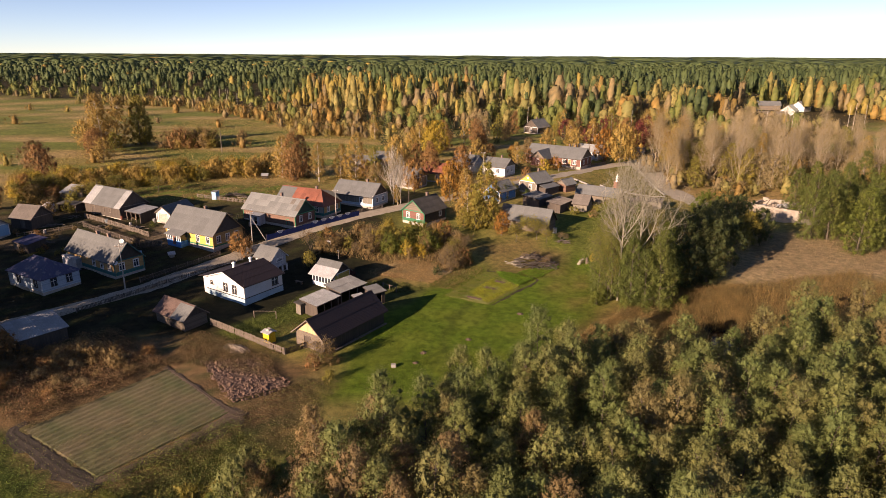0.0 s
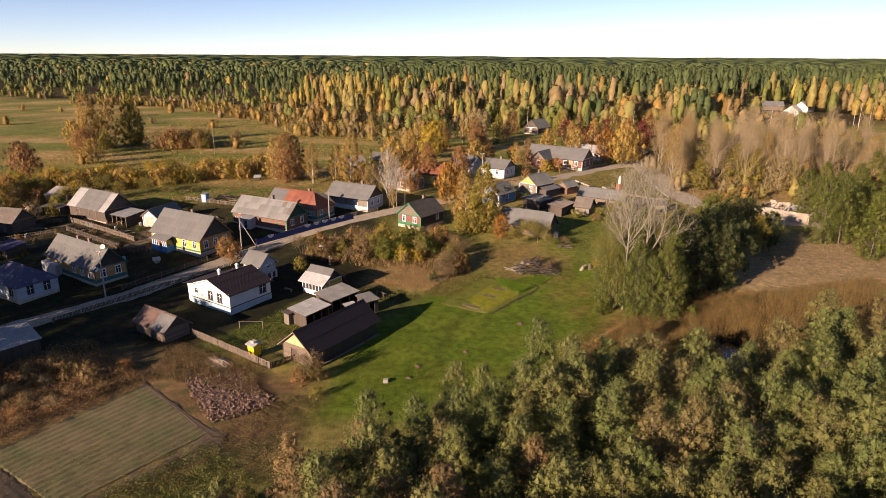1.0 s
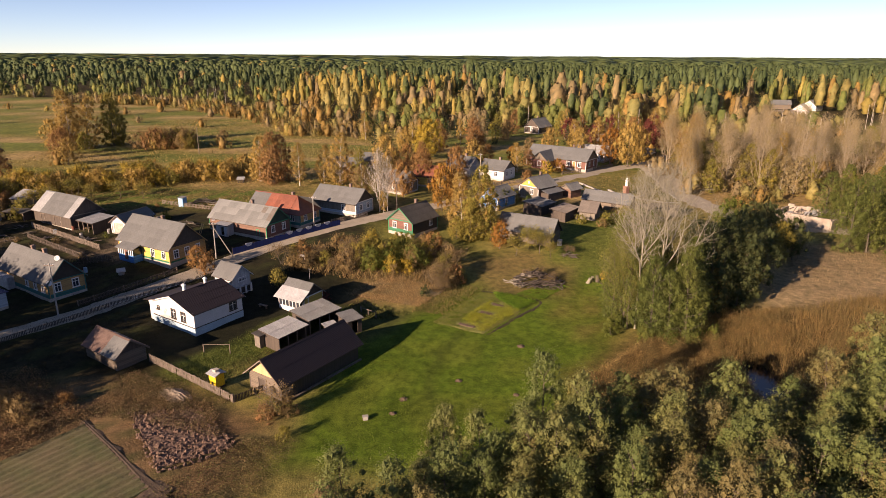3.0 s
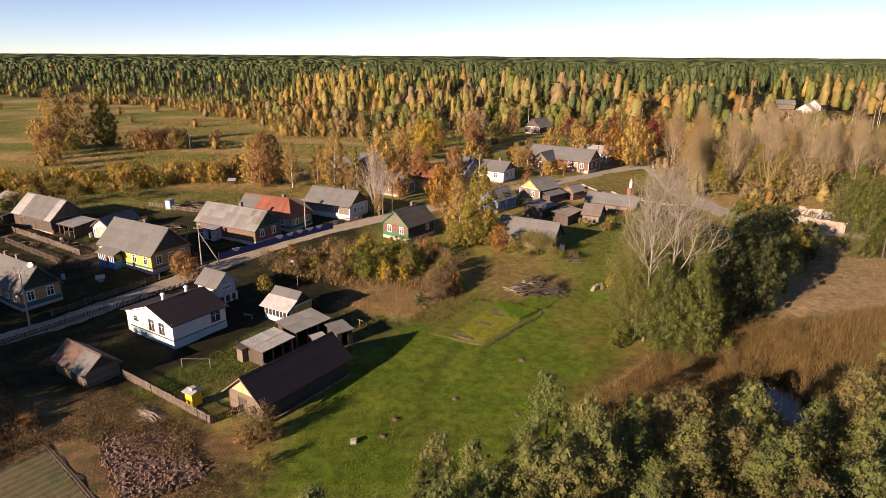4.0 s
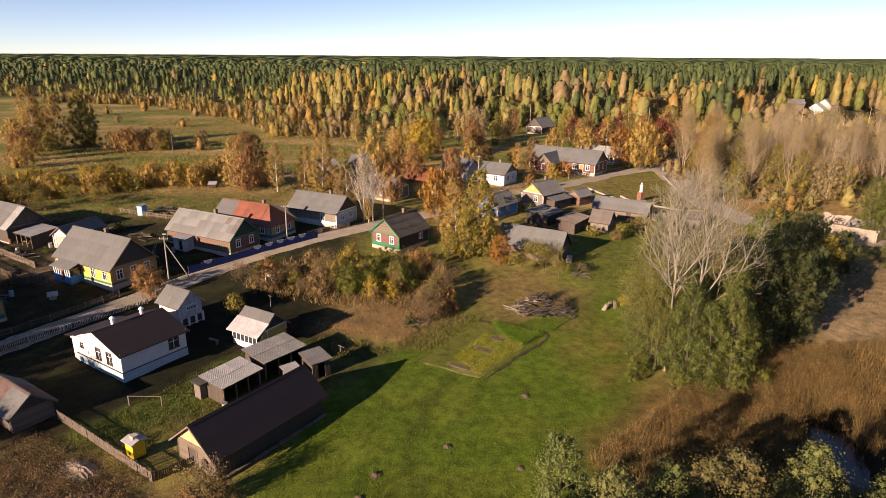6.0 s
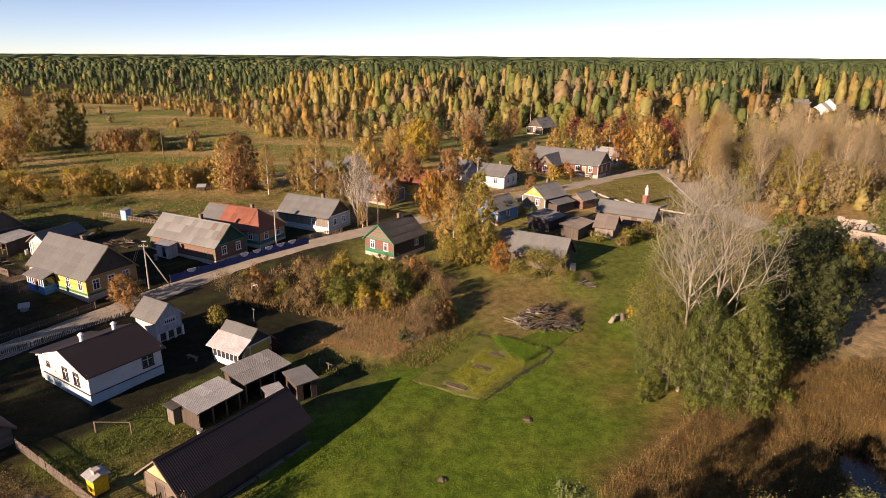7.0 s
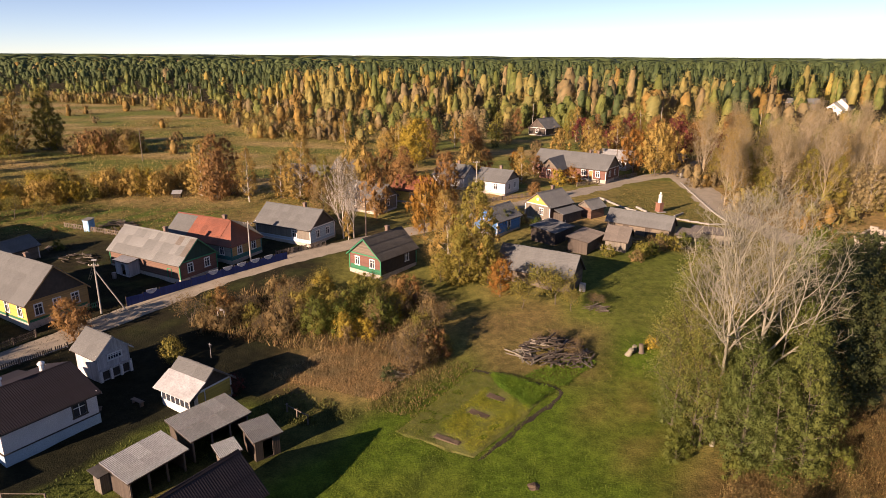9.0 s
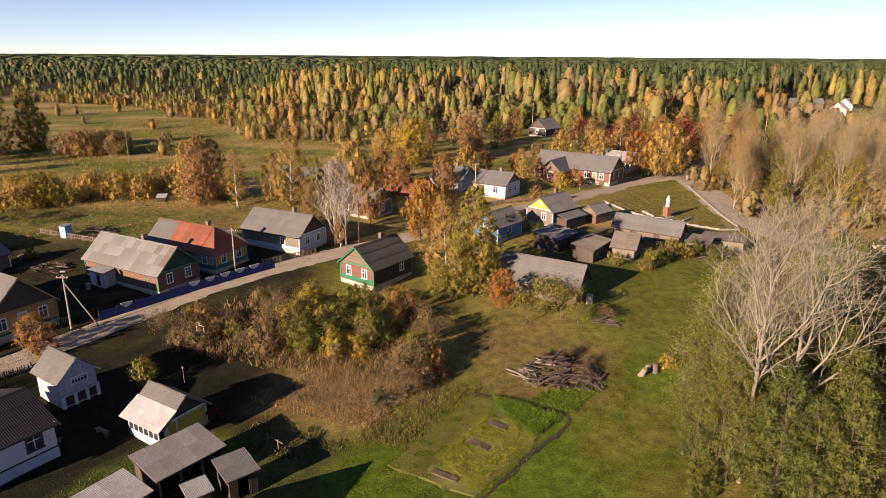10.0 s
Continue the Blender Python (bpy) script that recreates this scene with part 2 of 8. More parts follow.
M["concrete"] = surface("pale_concrete", (0.34, 0.33, 0.3), (0.26, 0.25, 0.23), 1.5, 18, 0.9, 0.2, 0.006, vary=0.1)
M["timber"] = surface("old_grey_timber", (0.19, 0.155, 0.125), (0.13, 0.105, 0.085), 2, 16, 0.9, 0.3, 0.01, vary=0.25, stretch=(1, 1, 0.3))
M["timber_dark"] = surface("dark_old_timber", (0.075, 0.058, 0.045), (0.05, 0.04, 0.032), 2, 16, 0.9, 0.3, 0.01, vary=0.25)
M["bark"] = surface("brown_grey_bark", (0.13, 0.105, 0.08), (0.085, 0.07, 0.055), 2, 12, 0.95, 0.6, 0.02, vary=0.2)
M["bark_pale"] = surface("pale_bare_bark", (0.245, 0.23, 0.175), (0.19, 0.176, 0.13), 1.5, 12, 0.9, 0.4, 0.02, vary=0.15)
M["bark_tan"] = surface("tan_bark", (0.33, 0.27, 0.182), (0.253, 0.204, 0.132), 1.5, 12, 0.9, 0.4, 0.02, vary=0.2)
M["bark_birch"] = surface("white_birch_bark", (0.5, 0.46, 0.4), (0.4, 0.36, 0.31), 2, 9, 0.85, 0.3, 0.01, vary=0.1, stain=(0.08, 0.07, 0.06), stain_at=0.62)
M["statue"] = surface("white_painted_statue", (0.74, 0.72, 0.68), (0.66, 0.64, 0.6), 2, 18, 0.7, 0.1, 0.005, vary=0)
m, nt, p = nodes_of("window_glass")
p.inputs["Base Color"].default_value, p.inputs["Roughness"].default_value = (0.035, 0.04, 0.05, 1), 0.08
M["glass"] = m
m, nt, p = nodes_of("still_dark_water")
p.inputs["Base Color"].default_value, p.inputs["Roughness"].default_value = (0.006, 0.009, 0.014, 1), 0.04
b = node(nt, "Bump", Strength=0.08, Distance=0.05)
nt.links.new(noise_of(nt, 4, 3), b.inputs["Height"])
nt.links.new(b.outputs[0], p.inputs["Normal"])
M["water"] = m
# leaves, by how a tree of that kind has turned
M["leaf_alder"] = leafy("alder_leaves", [(0, (0.114, 0.15, 0.049)), (0.5, (0.14, 0.163, 0.055)), (0.8, (0.158, 0.161, 0.059)), (0.93, (0.168, 0.15, 0.062)), (1, (0.178, 0.138, 0.066))], spread=0.22)
M["leaf_green"] = leafy("green_leaves", [(0, (0.072, 0.1, 0.019)), (1, (0.112, 0.128, 0.027))])
M["leaf_willow"] = leafy("willow_leaves", [(0, (0.084, 0.112, 0.03)), (1, (0.12, 0.14, 0.036))])
M["leaf_lime"] = leafy("yellow_green_leaves", [(0, (0.14, 0.155, 0.04)), (1, (0.18, 0.178, 0.045))])
M["leaf_dark"] = leafy("dark_green_leaves", [(0, (0.05, 0.068, 0.026)), (1, (0.075, 0.088, 0.032))])
M["leaf_olive"] = leafy("olive_leaves", [(0, (0.17, 0.163, 0.038)), (1, (0.231, 0.194, 0.044))])
M["leaf_yellow"] = leafy("yellow_leaves", [(0, (0.31, 0.236, 0.039)), (1, (0.38, 0.282, 0.044))])
M["leaf_ochre"] = leafy("ochre_leaves", [(0, (0.282, 0.198, 0.064)), (1, (0.346, 0.246, 0.072))])
M["leaf_orange"] = leafy("orange_leaves", [(0, (0.235, 0.112, 0.03)), (1, (0.27, 0.148, 0.03))])
M["leaf_rust"] = leafy("rust_leaves", [(0, (0.216, 0.125, 0.055)), (1, (0.27, 0.158, 0.058))])
M["leaf_brown"] = leafy("dry_brown_leaves", [(0, (0.171, 0.127, 0.063)), (1, (0.209, 0.152, 0.068))])
M["leaf_wine"] = leafy("wine_red_leaves", [(0, (0.112, 0.032, 0.028)), (1, (0.152, 0.048, 0.036))])
M["leaf_tan"] = leafy("sparse_tan_leaves", [(0, (0.228, 0.188, 0.103)), (1, (0.273, 0.222, 0.116))])
M["leaf_pine"] = leafy("conifer_needles", [(0, (0.018, 0.034, 0.014)), (1, (0.032, 0.048, 0.018))], glow=0.1)
M["leaf_far"] = leafy("far_foliage", [], tint=True, spread=0.16, glow=0.1)
M["reed"] = leafy("reed_straw", [], tint=True, spread=0.4, glow=0.2, rough=0.8)


# ---- mesh helpers ----
class Shape:
    """Collects boxes, prisms and tubes into one mesh."""

    def __init__(self):
        self.v, self.f = [], []

    def add(self, verts, faces, m=None):
        k = len(self.v)
        self.v += [tuple(m @ Vector(q)) if m is not None else tuple(q) for q in verts]
        self.f += [tuple(i + k for i in face) for face in faces]
        return self

    def box(self, x0, x1, y0, y1, z0, z1, m=None):
        return self.add([(x0, y0, z0), (x1, y0, z0), (x1, y1, z0), (x0, y1, z0), (x0, y0, z1), (x1, y0, z1), (x1, y1, z1), (x0, y1, z1)],
                        [(3, 2, 1, 0), (4, 5, 6, 7), (0, 1, 5, 4), (1, 2, 6, 5), (2, 3, 7, 6), (3, 0, 4, 7)], m)

    def slab(self, corners, thick):
        """A plate: its upper face's corners in turn, and how thick it is, straight down."""
        n = len(corners)
        low = [(x, y, z - thick) for x, y, z in corners]
        return self.add(list(corners) + low, [tuple(range(n)), tuple(range(2 * n - 1, n - 1, -1))] + [(i, i + n, (i + 1) % n + n, (i + 1) % n) for i in range(n)])

    def tube(self, a, b, r0, r1, sides=6, cap=True):
        a, b = Vector(a), Vector(b)
        q = (b - a).to_track_quat("Z", "Y")
        ring = [Vector((math.cos(2 * math.pi * i / sides), math.sin(2 * math.pi * i / sides), 0)) for i in range(sides)]
        vs = [a + q @ (c * r0) for c in ring] + [b + q @ (c * r1) for c in ring]
        fs = [(i, (i + 1) % sides, (i + 1) % sides + sides, i + sides) for i in range(sides)]
        if cap:
            fs += [tuple(range(sides - 1, -1, -1)), tuple(range(sides, 2 * sides))]
        return self.add(vs, fs)

    def lathe(self, profile, sides=12):
        """Rings of (radius, height) turned about z."""
        k = len(profile)
        vs = [(r * math.cos(2 * math.pi * i / sides), r * math.sin(2 * math.pi * i / sides), z) for r, z in profile for i in range(sides)]
        fs = [(j * sides + i, j * sides + (i + 1) % sides, (j + 1) * sides + (i + 1) % sides, (j + 1) * sides + i) for j in range(k - 1) for i in range(sides)]
        return self.add(vs, fs + [tuple(range(sides - 1, -1, -1)), tuple(range((k - 1) * sides, k * sides))])

    def mesh(self, name, soft=False):
        me = bpy.data.meshes.new(name)
        me.from_pydata(self.v, [], self.f)
        if soft:
            me.shade_smooth()
        me.update()
        return me


def part(name, shape, material, parent=None, label="", at=None):
    me = shape.mesh(name) if isinstance(shape, Shape) else shape
    if material is not None and not me.materials:
        me.materials.append(material)
    ob = new(name, me)
    if parent is not None:
        ob.parent = parent
    if at is not None:
        ob.matrix_basis = at
    return tagged(ob, label)


def base(name, x, y, deg=0, z=None, label="", category="", group="", kind=""):
    """The empty at the foot of a thing with parts."""
    e = new(name)
    e.matrix_basis = pose(x, y, gz(x, y) if z is None else z, 0, 0, deg)
    return tagged(e, label, category, group, kind)


def quads_mesh(name, verts, loops=4, colours=None, faces=None, normals=None):
    """A mesh out of an array of corner points, loops corners a face; normals: one for each corner point."""
    verts = np.ascontiguousarray(verts.reshape(-1, 3), dtype=np.float32)
    me = bpy.data.meshes.new(name)
    n = len(verts) // loops if faces is None else len(faces)
    me.vertices.add(len(verts))
    me.vertices.foreach_set("co", verts.ravel())
    me.loops.add(n * loops)
    me.loops.foreach_set("vertex_index", np.arange(len(verts), dtype=np.int32) if faces is None else faces.astype(np.int32).ravel())
    me.polygons.add(n)
    me.polygons.foreach_set("loop_start", np.arange(0, n * loops, loops, dtype=np.int32))
    me.update(calc_edges=True)
    if colours is not None:
        at = me.attributes.new("tint", "FLOAT_COLOR", "FACE" if len(colours) == n else "POINT")
        at.data.foreach_set("color", np.c_[colours, np.ones(len(colours))].astype(np.float32).ravel())
    if normals is not None:
        at = me.attributes.new("custom_normal", "FLOAT_VECTOR", "POINT")
        at.data.foreach_set("vector", normals.astype(np.float32).ravel())
    return me


def turned_out(tris, out):
    """The triangles, each wound so that it faces along its own out direction."""
    n = np.cross(tris[:, 1] - tris[:, 0], tris[:, 2] - tris[:, 0])
    back = (n * out).sum(1) < 0
    tris[back] = tris[back][:, ::-1]
    n[back] *= -1
    return tris, n / np.maximum(np.linalg.norm(n, axis=1, keepdims=True), 1e-9)


# ---- ground: one sheet to the horizon ----
def lines(lo, hi, step, far, growth=1.13):
    out = list(np.arange(lo, hi + step / 2, step))
    d, a, b = step, lo, hi
    while b < far:
        d *= growth
        a, b = a - d, b + d
        out = [a] + out + [b]
    return np.array(out)


def near_line(x, y, pts, width):
    """1 on the line through pts, 0 further than width from it."""
    d = np.full_like(x, 1e9)
    for (ax, ay), (bx, by) in zip(pts, pts[1:]):
        k = np.clip(((x - ax) * (bx - ax) + (y - ay) * (by - ay)) / ((bx - ax) ** 2 + (by - ay) ** 2), 0, 1)
        d = np.minimum(d, np.hypot(x - ax - k * (bx - ax), y - ay - k * (by - ay)))
    return 1 - smooth(width * 0.5, width, d)


def inside(x, y, pts, soft=1.5):
    """About 1 inside the polygon (corners counter-clockwise, convex), fading over soft metres."""
    d = np.full_like(x, 1e9)
    for (ax, ay), (bx, by) in zip(pts, pts[1:] + pts[:1]):
        n = math.hypot(bx - ax, by - ay)
        d = np.minimum(d, ((bx - ax) * (y - ay) - (by - ay) * (x - ax)) / n)
    return smooth(-soft, soft, d)


FOREST_X = [-900, -420, -305, -240, -176, -122, -79, -60, -43, -17, 16, 48, 70, 110, 160, 230, 400, 900]
FOREST_Y = [560, 520, 474, 456, 439, 389, 330, 297, 296, 277, 282, 300, 262, 250, 262, 330, 340, 340]


def forest_front(x, y):
    """How many metres a place lies inside the far forest (below 0: in the open)."""
    return y - np.interp(x, FOREST_X, FOREST_Y)


WOOD_X = [-34, -26, -18, -10, -6, 4, 14, 24, 30, 38, 47, 70, 120]
WOOD_Y = [34, 39, 43, 47, 53, 61, 64.5, 66, 65, 68, 73, 81, 92]

gx, gy = np.meshgrid(lines(-112, 118, 1.25, 4700), lines(24, 236, 1.25, 4600))
X, Y = gx.ravel(), gy.ravel()
n1, n2, n3 = sheet_noise(X, Y, 60, 1), sheet_noise(X, Y, 17, 2), sheet_noise(X, Y, 6, 3)
Z = land(X, Y) + (n3 - 0.5) * 0.16 * (np.hypot(X, Y - 100) < 400) * (1 - near_line(X, Y, [(-70, 80), (-38, 117), (-14, 142), (33, 179)], 6))
tint = np.zeros((len(X), 3))


def lay(mask, colour):
    global tint
    k = np.clip(mask, 0, 1)[:, None]
    tint = tint * (1 - k) + np.array(colour) * k


lay(np.ones_like(X), (0.215, 0.185, 0.07))
lay(n2 * 0.75 * smooth(0.3, 0.5, n1), (0.14, 0.155, 0.042))                                   # greener streaks
lay(smooth(0.5, 0.75, sheet_noise(X, Y * 3.0, 90, 9)) * (Y > 150), (0.31, 0.24, 0.115))       # straw bands of the meadow
lay(smooth(0.48, 0.6, sheet_noise(X, Y * 3.5, 120, 12)) * (Y > 185) * 0.9, (0.12, 0.15, 0.038))
lay(smooth(0, 12, forest_front(X, Y)), (0.05, 0.042, 0.022))                        # forest floor
lay(inside(X, Y, [(-110, 62), (-36, 75), (-20, 88), (-8, 120), (0, 150), (-60, 152), (-112, 145)], 6) * 0.97, (0.02, 0.02, 0.013))   # yards: soil colour darkened to paint in their deep shade
# grassy patches of the yards, darkened with the same painted shade
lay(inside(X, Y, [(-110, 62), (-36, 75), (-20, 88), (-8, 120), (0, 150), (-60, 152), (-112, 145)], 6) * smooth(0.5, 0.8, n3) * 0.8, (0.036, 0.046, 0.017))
lay(inside(X, Y, [(-110, 110), (-60, 112), (-56, 140), (-110, 140)], 6) * smooth(0.55, 0.8, sheet_noise(X, Y, 9, 33)) * 0.8, (0.12, 0.095, 0.065))
lay(inside(X, Y, [(62, 158), (140, 150), (150, 225), (66, 225)], 5) * 0.9, (0.26, 0.19, 0.09))      # leaf litter under the poplars
lay(inside(X, Y, [(-64, 120), (-57, 117), (-55, 128), (-62, 132)], 2), (0.13, 0.105, 0.08))                  # beaten yard
lay(inside(X, Y, [(-92, 146), (-30, 148), (-34, 168), (-92, 168)], 4) * (0.5 + 0.5 * n2), (0.14, 0.125, 0.05))
lay(inside(X, Y, [(-88, 150), (-36, 150), (-40, 166), (-90, 166)], 4) * smooth(0.35, 0.6, n3), (0.085, 0.13, 0.03))            # back gardens
lay(inside(X, Y, [(-125, 138), (-86, 142), (-82, 160), (-122, 172)], 5) * (0.55 + 0.45 * n3), (0.085, 0.075, 0.036))   # orchard ground behind the sheds
lay(inside(X, Y, [(-60, 36), (-16, 40), (-18, 70), (-40, 78), (-62, 72)], 3), (0.16, 0.11, 0.062))      # rough fallow
lay(inside(X, Y, [(-60, 36), (-16, 40), (-18, 70), (-40, 78), (-62, 72)], 3) * smooth(0.5, 0.8, n3), (0.09, 0.085, 0.04))
lay(inside(X, Y, [(-15, 62), (14, 60), (24, 84), (32, 118), (36, 140), (10, 118), (0, 104), (-12, 94)], 2.5), (0.08, 0.138, 0.016))   # lawn
lay(inside(X, Y, [(-40, 86), (-24, 78), (-16, 92), (-8, 98), (-8, 108), (-26, 116), (-40, 112)], 3) * 0.95, (0.015, 0.017, 0.01))    # yards of the white house, their shade painted into the soil colour
lay(inside(X, Y, [(-16, 86), (-6, 92), (-4, 98), (-14, 100), (-20, 94)], 2) * 0.9, (0.05, 0.065, 0.02))      # rough grass behind the sheds
lay(near_line(X, Y, [(-31, 80), (-25, 86), (-22, 93), (-16, 97.5)], 3.4) * 0.9, (0.09, 0.12, 0.028))            # strip of grass by the sheds
lay(inside(X, Y, [(-15, 62), (14, 60), (20, 80), (12, 90), (-2, 90), (-12, 84)], 3) * smooth(0.35, 0.75, n2), (0.105, 0.15, 0.022))
lay(inside(X, Y, [(8, 104), (20, 104), (26, 118), (16, 124), (6, 118)], 3) * 0.85, (0.17, 0.13, 0.06))            # trodden ground by the log pile
lay(inside(X, Y, [(-14, 103), (-2, 100), (4, 106), (0, 124), (-12, 122)], 3), (0.17, 0.125, 0.06))                # dry scrub
lay(inside(X, Y, [(-13, 126), (4, 120), (14, 134), (-4, 142), (-14, 140)], 3), (0.13, 0.135, 0.04))                # grass by the green house
lay(inside(X, Y, [(17, 140), (34, 136), (48, 146), (44, 156), (26, 158)], 3) * 0.9, (0.085, 0.08, 0.045))      # sheds' yard
lay(inside(X, Y, [(20, 118), (34, 112), (48, 140), (34, 150), (22, 132)], 3), (0.11, 0.14, 0.03))
for k, (bx, by, bl, bw) in enumerate(((-30, 181, 26, 3), (-52, 188, 30, 2.4), (-20, 196, 24, 3), (-66, 182, 20, 2.5), (-44, 206, 34, 3), (-80, 196, 26, 3), (-12, 222, 30, 3))):
    lay(near_line(X, Y, [(bx - bl / 2, by - bl * 0.08), (bx, by + n3.mean()), (bx + bl / 2, by + bl * 0.12)], bw) * smooth(0.2, 0.6, n3) * 0.8, ((0.36, 0.285, 0.16), (0.15, 0.165, 0.04))[k % 3 == 2])   # mown strips and tracks
lay(inside(X, Y, [(14, 62), (120, 70), (120, 106), (46, 100), (26, 90), (16, 80)], 3), (0.12, 0.085, 0.038))    # reed bed
lay(inside(X, Y, [(18.5, 90), (25, 87), (27, 104), (21, 108), (16.5, 99)], 3) * (0.25 + 0.5 * n3), (0.15, 0.125, 0.042))     # dry grass before the thicket
lay(inside(X, Y, [(50, 100), (62, 98), (110, 112), (110, 134), (64, 134), (52, 112)], 4), (0.25, 0.2, 0.125))    # bare sandy ground
lay(inside(X, Y, [(36, 166), (56, 152), (62, 170), (60, 190), (46, 190)], 2), (0.16, 0.155, 0.05))               # green with the monument
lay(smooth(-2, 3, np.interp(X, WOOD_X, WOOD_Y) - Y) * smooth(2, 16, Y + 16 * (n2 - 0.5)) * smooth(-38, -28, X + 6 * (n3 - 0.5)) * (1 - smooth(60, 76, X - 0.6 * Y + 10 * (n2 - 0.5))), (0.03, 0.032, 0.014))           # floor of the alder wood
lay(inside(X, Y, [(-60, 49), (-40, 33), (-35.5, 42.5), (-50, 54)], 2), (0.05, 0.075, 0.018))
lay(inside(X, Y, [(-34, 42), (-16, 42), (-8, 50), (-12, 56), (-22, 54)], 2) * (0.5 + 0.5 * n3), (0.085, 0.105, 0.03))
lay(near_line(X, Y, [(1.2, 66), (-0.7, 78), (0.3, 85), (3, 91)], 0.9) * 0.7, (0.05, 0.075, 0.015))               # faint path in the lawn
lay(smooth(0.35, 1.1, 1.6 - (((X - 40.5) / 3.2) ** 2 + ((Y - 79) / 9) ** 2)), (0.03, 0.026, 0.018))
I = np.arange(len(X)).reshape(gx.shape)
faces = np.stack([I[:-1, :-1], I[:-1, 1:], I[1:, 1:], I[1:, :-1]], -1).reshape(-1, 4)
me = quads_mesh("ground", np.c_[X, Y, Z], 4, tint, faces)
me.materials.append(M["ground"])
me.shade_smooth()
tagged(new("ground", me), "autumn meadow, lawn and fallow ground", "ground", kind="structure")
wp = Shape().add([(35.5, 69, gz(34, 79) - 0.88), (42, 69, gz(34, 79) - 0.88), (47, 90, gz(34, 79) - 0.88), (39, 90, gz(34, 79) - 0.88)], [(0, 1, 2, 3)])
tagged(part("water", wp, M["water"]), "still dark blue stream between reeds", "stream", kind="structure")


def ribbon(pts, width, lift=0.05, step=1.0, rag=0.25, seed=1):
    """A strip of ground along a line, following the land."""
    r = np.random.default_rng(seed)
    line = [np.array(p, float) for p in pts]
    dense = []
    for k in range(len(line) - 1):
        p0, p1, p2, p3 = line[max(k - 1, 0)], line[k], line[k + 1], line[min(k + 2, len(line) - 1)]
        n = max(2, int(np.linalg.norm(p2 - p1) / step))
        for i in range(n):
            t = i / n
            dense.append(0.5 * (2 * p1 + (p2 - p0) * t + (2 * p0 - 5 * p1 + 4 * p2 - p3) * t * t + (3 * p1 - p0 - 3 * p2 + p3) * t ** 3))
    dense.append(line[-1])
    dense = np.array(dense)
    d = np.gradient(dense, axis=0)
    d /= np.linalg.norm(d, axis=1)[:, None]
    nrm = np.c_[-d[:, 1], d[:, 0]]
    vs, cols = [], 7
    for i in range(len(dense)):
        w = np.interp(i / (len(dense) - 1), np.linspace(0, 1, len(width)), width) if isinstance(width, (list, tuple)) else width
        for j in range(cols):
            k = (j / (cols - 1) - 0.5) * w
            if j in (0, cols - 1):
                k += r.uniform(-rag, rag)
            q = dense[i] + nrm[i] * k
            edge = -0.09 if j in (0, cols - 1) else 0.02 * math.cos(4 * math.pi * j / (cols - 1))
            vs.append((q[0], q[1], gz(*q) + lift + edge))
    s = Shape()
    s.v = vs
    s.f = [(i * cols + j + 1, i * cols + j, (i + 1) * cols + j, (i + 1) * cols + j + 1) for i in range(len(dense) - 1) for j in range(cols - 1)]
    return s


STREET = [(-92, 58), (-74, 74), (-62, 86), (-53.4, 95.0), (-49.5, 100.7), (-42.5, 111.2), (-38.2, 117.1), (-27.6, 130.6), (-14.3, 142.6), (0, 153), (14, 165), (32.7, 180), (50, 197), (63, 206), (78, 222)]
tagged(part("road", ribbon(STREET, 4.6, 0.07), M["gravel"]), "pale gravel village street", "road", kind="structure")
tagged(part("road", ribbon([(64, 207), (64.5, 190), (63.2, 176), (66.5, 160), (73, 151.5), (88, 143), (112, 136)], [7, 8, 8, 8, 7, 5, 5], 0.10, seed=2), M["gravel"]), "pale gravel road bending round the green", "road", kind="structure")

# ---- trees: tapered trunk and limbs, crown of single leaves in clumps ----
def unit(v):
    return v / np.maximum(np.linalg.norm(v, axis=-1, keepdims=True), 1e-9)


def leaf_quads(pos, out, size, r, outward=0.55, slim=0.62):
    """Corner points of one folded, pointed leaf or leaf clump at every place."""
    n = len(pos)
    nrm = unit(out * outward + r.normal(size=(n, 3)) * 0.45 + np.array([0, 0, 0.25]))
    a = unit(np.cross(nrm, r.normal(size=(n, 3))))
    b = np.cross(nrm, a)
    s = size[:, None]
    fold = nrm * s * 0.22
    return np.stack([pos - a * s, pos + a * s * 0.55 - b * s * slim * 1.25, pos + a * s * 0.75 + b * s * slim * 1.25 + fold], 1)


BALL = np.array([(1, 0, 0), (0, 1, 0), (-1, 0, 0), (0, -1, 0), (0, 0, 1), (0, 0, -1)], float)
BALL_FACES = np.array([(0, 1, 4), (1, 2, 4), (2, 3, 4), (3, 0, 4), (1, 0, 5), (2, 1, 5), (3, 2, 5), (0, 3, 5)])


def lumps_of(centres, radii, r, rough=0.22):
    """Uneven lumps as triangles, eight for each centre; radii: three numbers for each."""
    v = centres[:, None, :] + BALL[None] * radii[:, None, :] * (1 + rough * r.normal(size=(len(centres), 6, 1)))
    return v[:, BALL_FACES].reshape(-1, 3, 3)


def limb_shape(segments, sides=5):
    s = Shape()
    for p0, p1, r0, r1 in segments:
        s.tube(p0, p1, r0, r1, sides, cap=False)
    return s


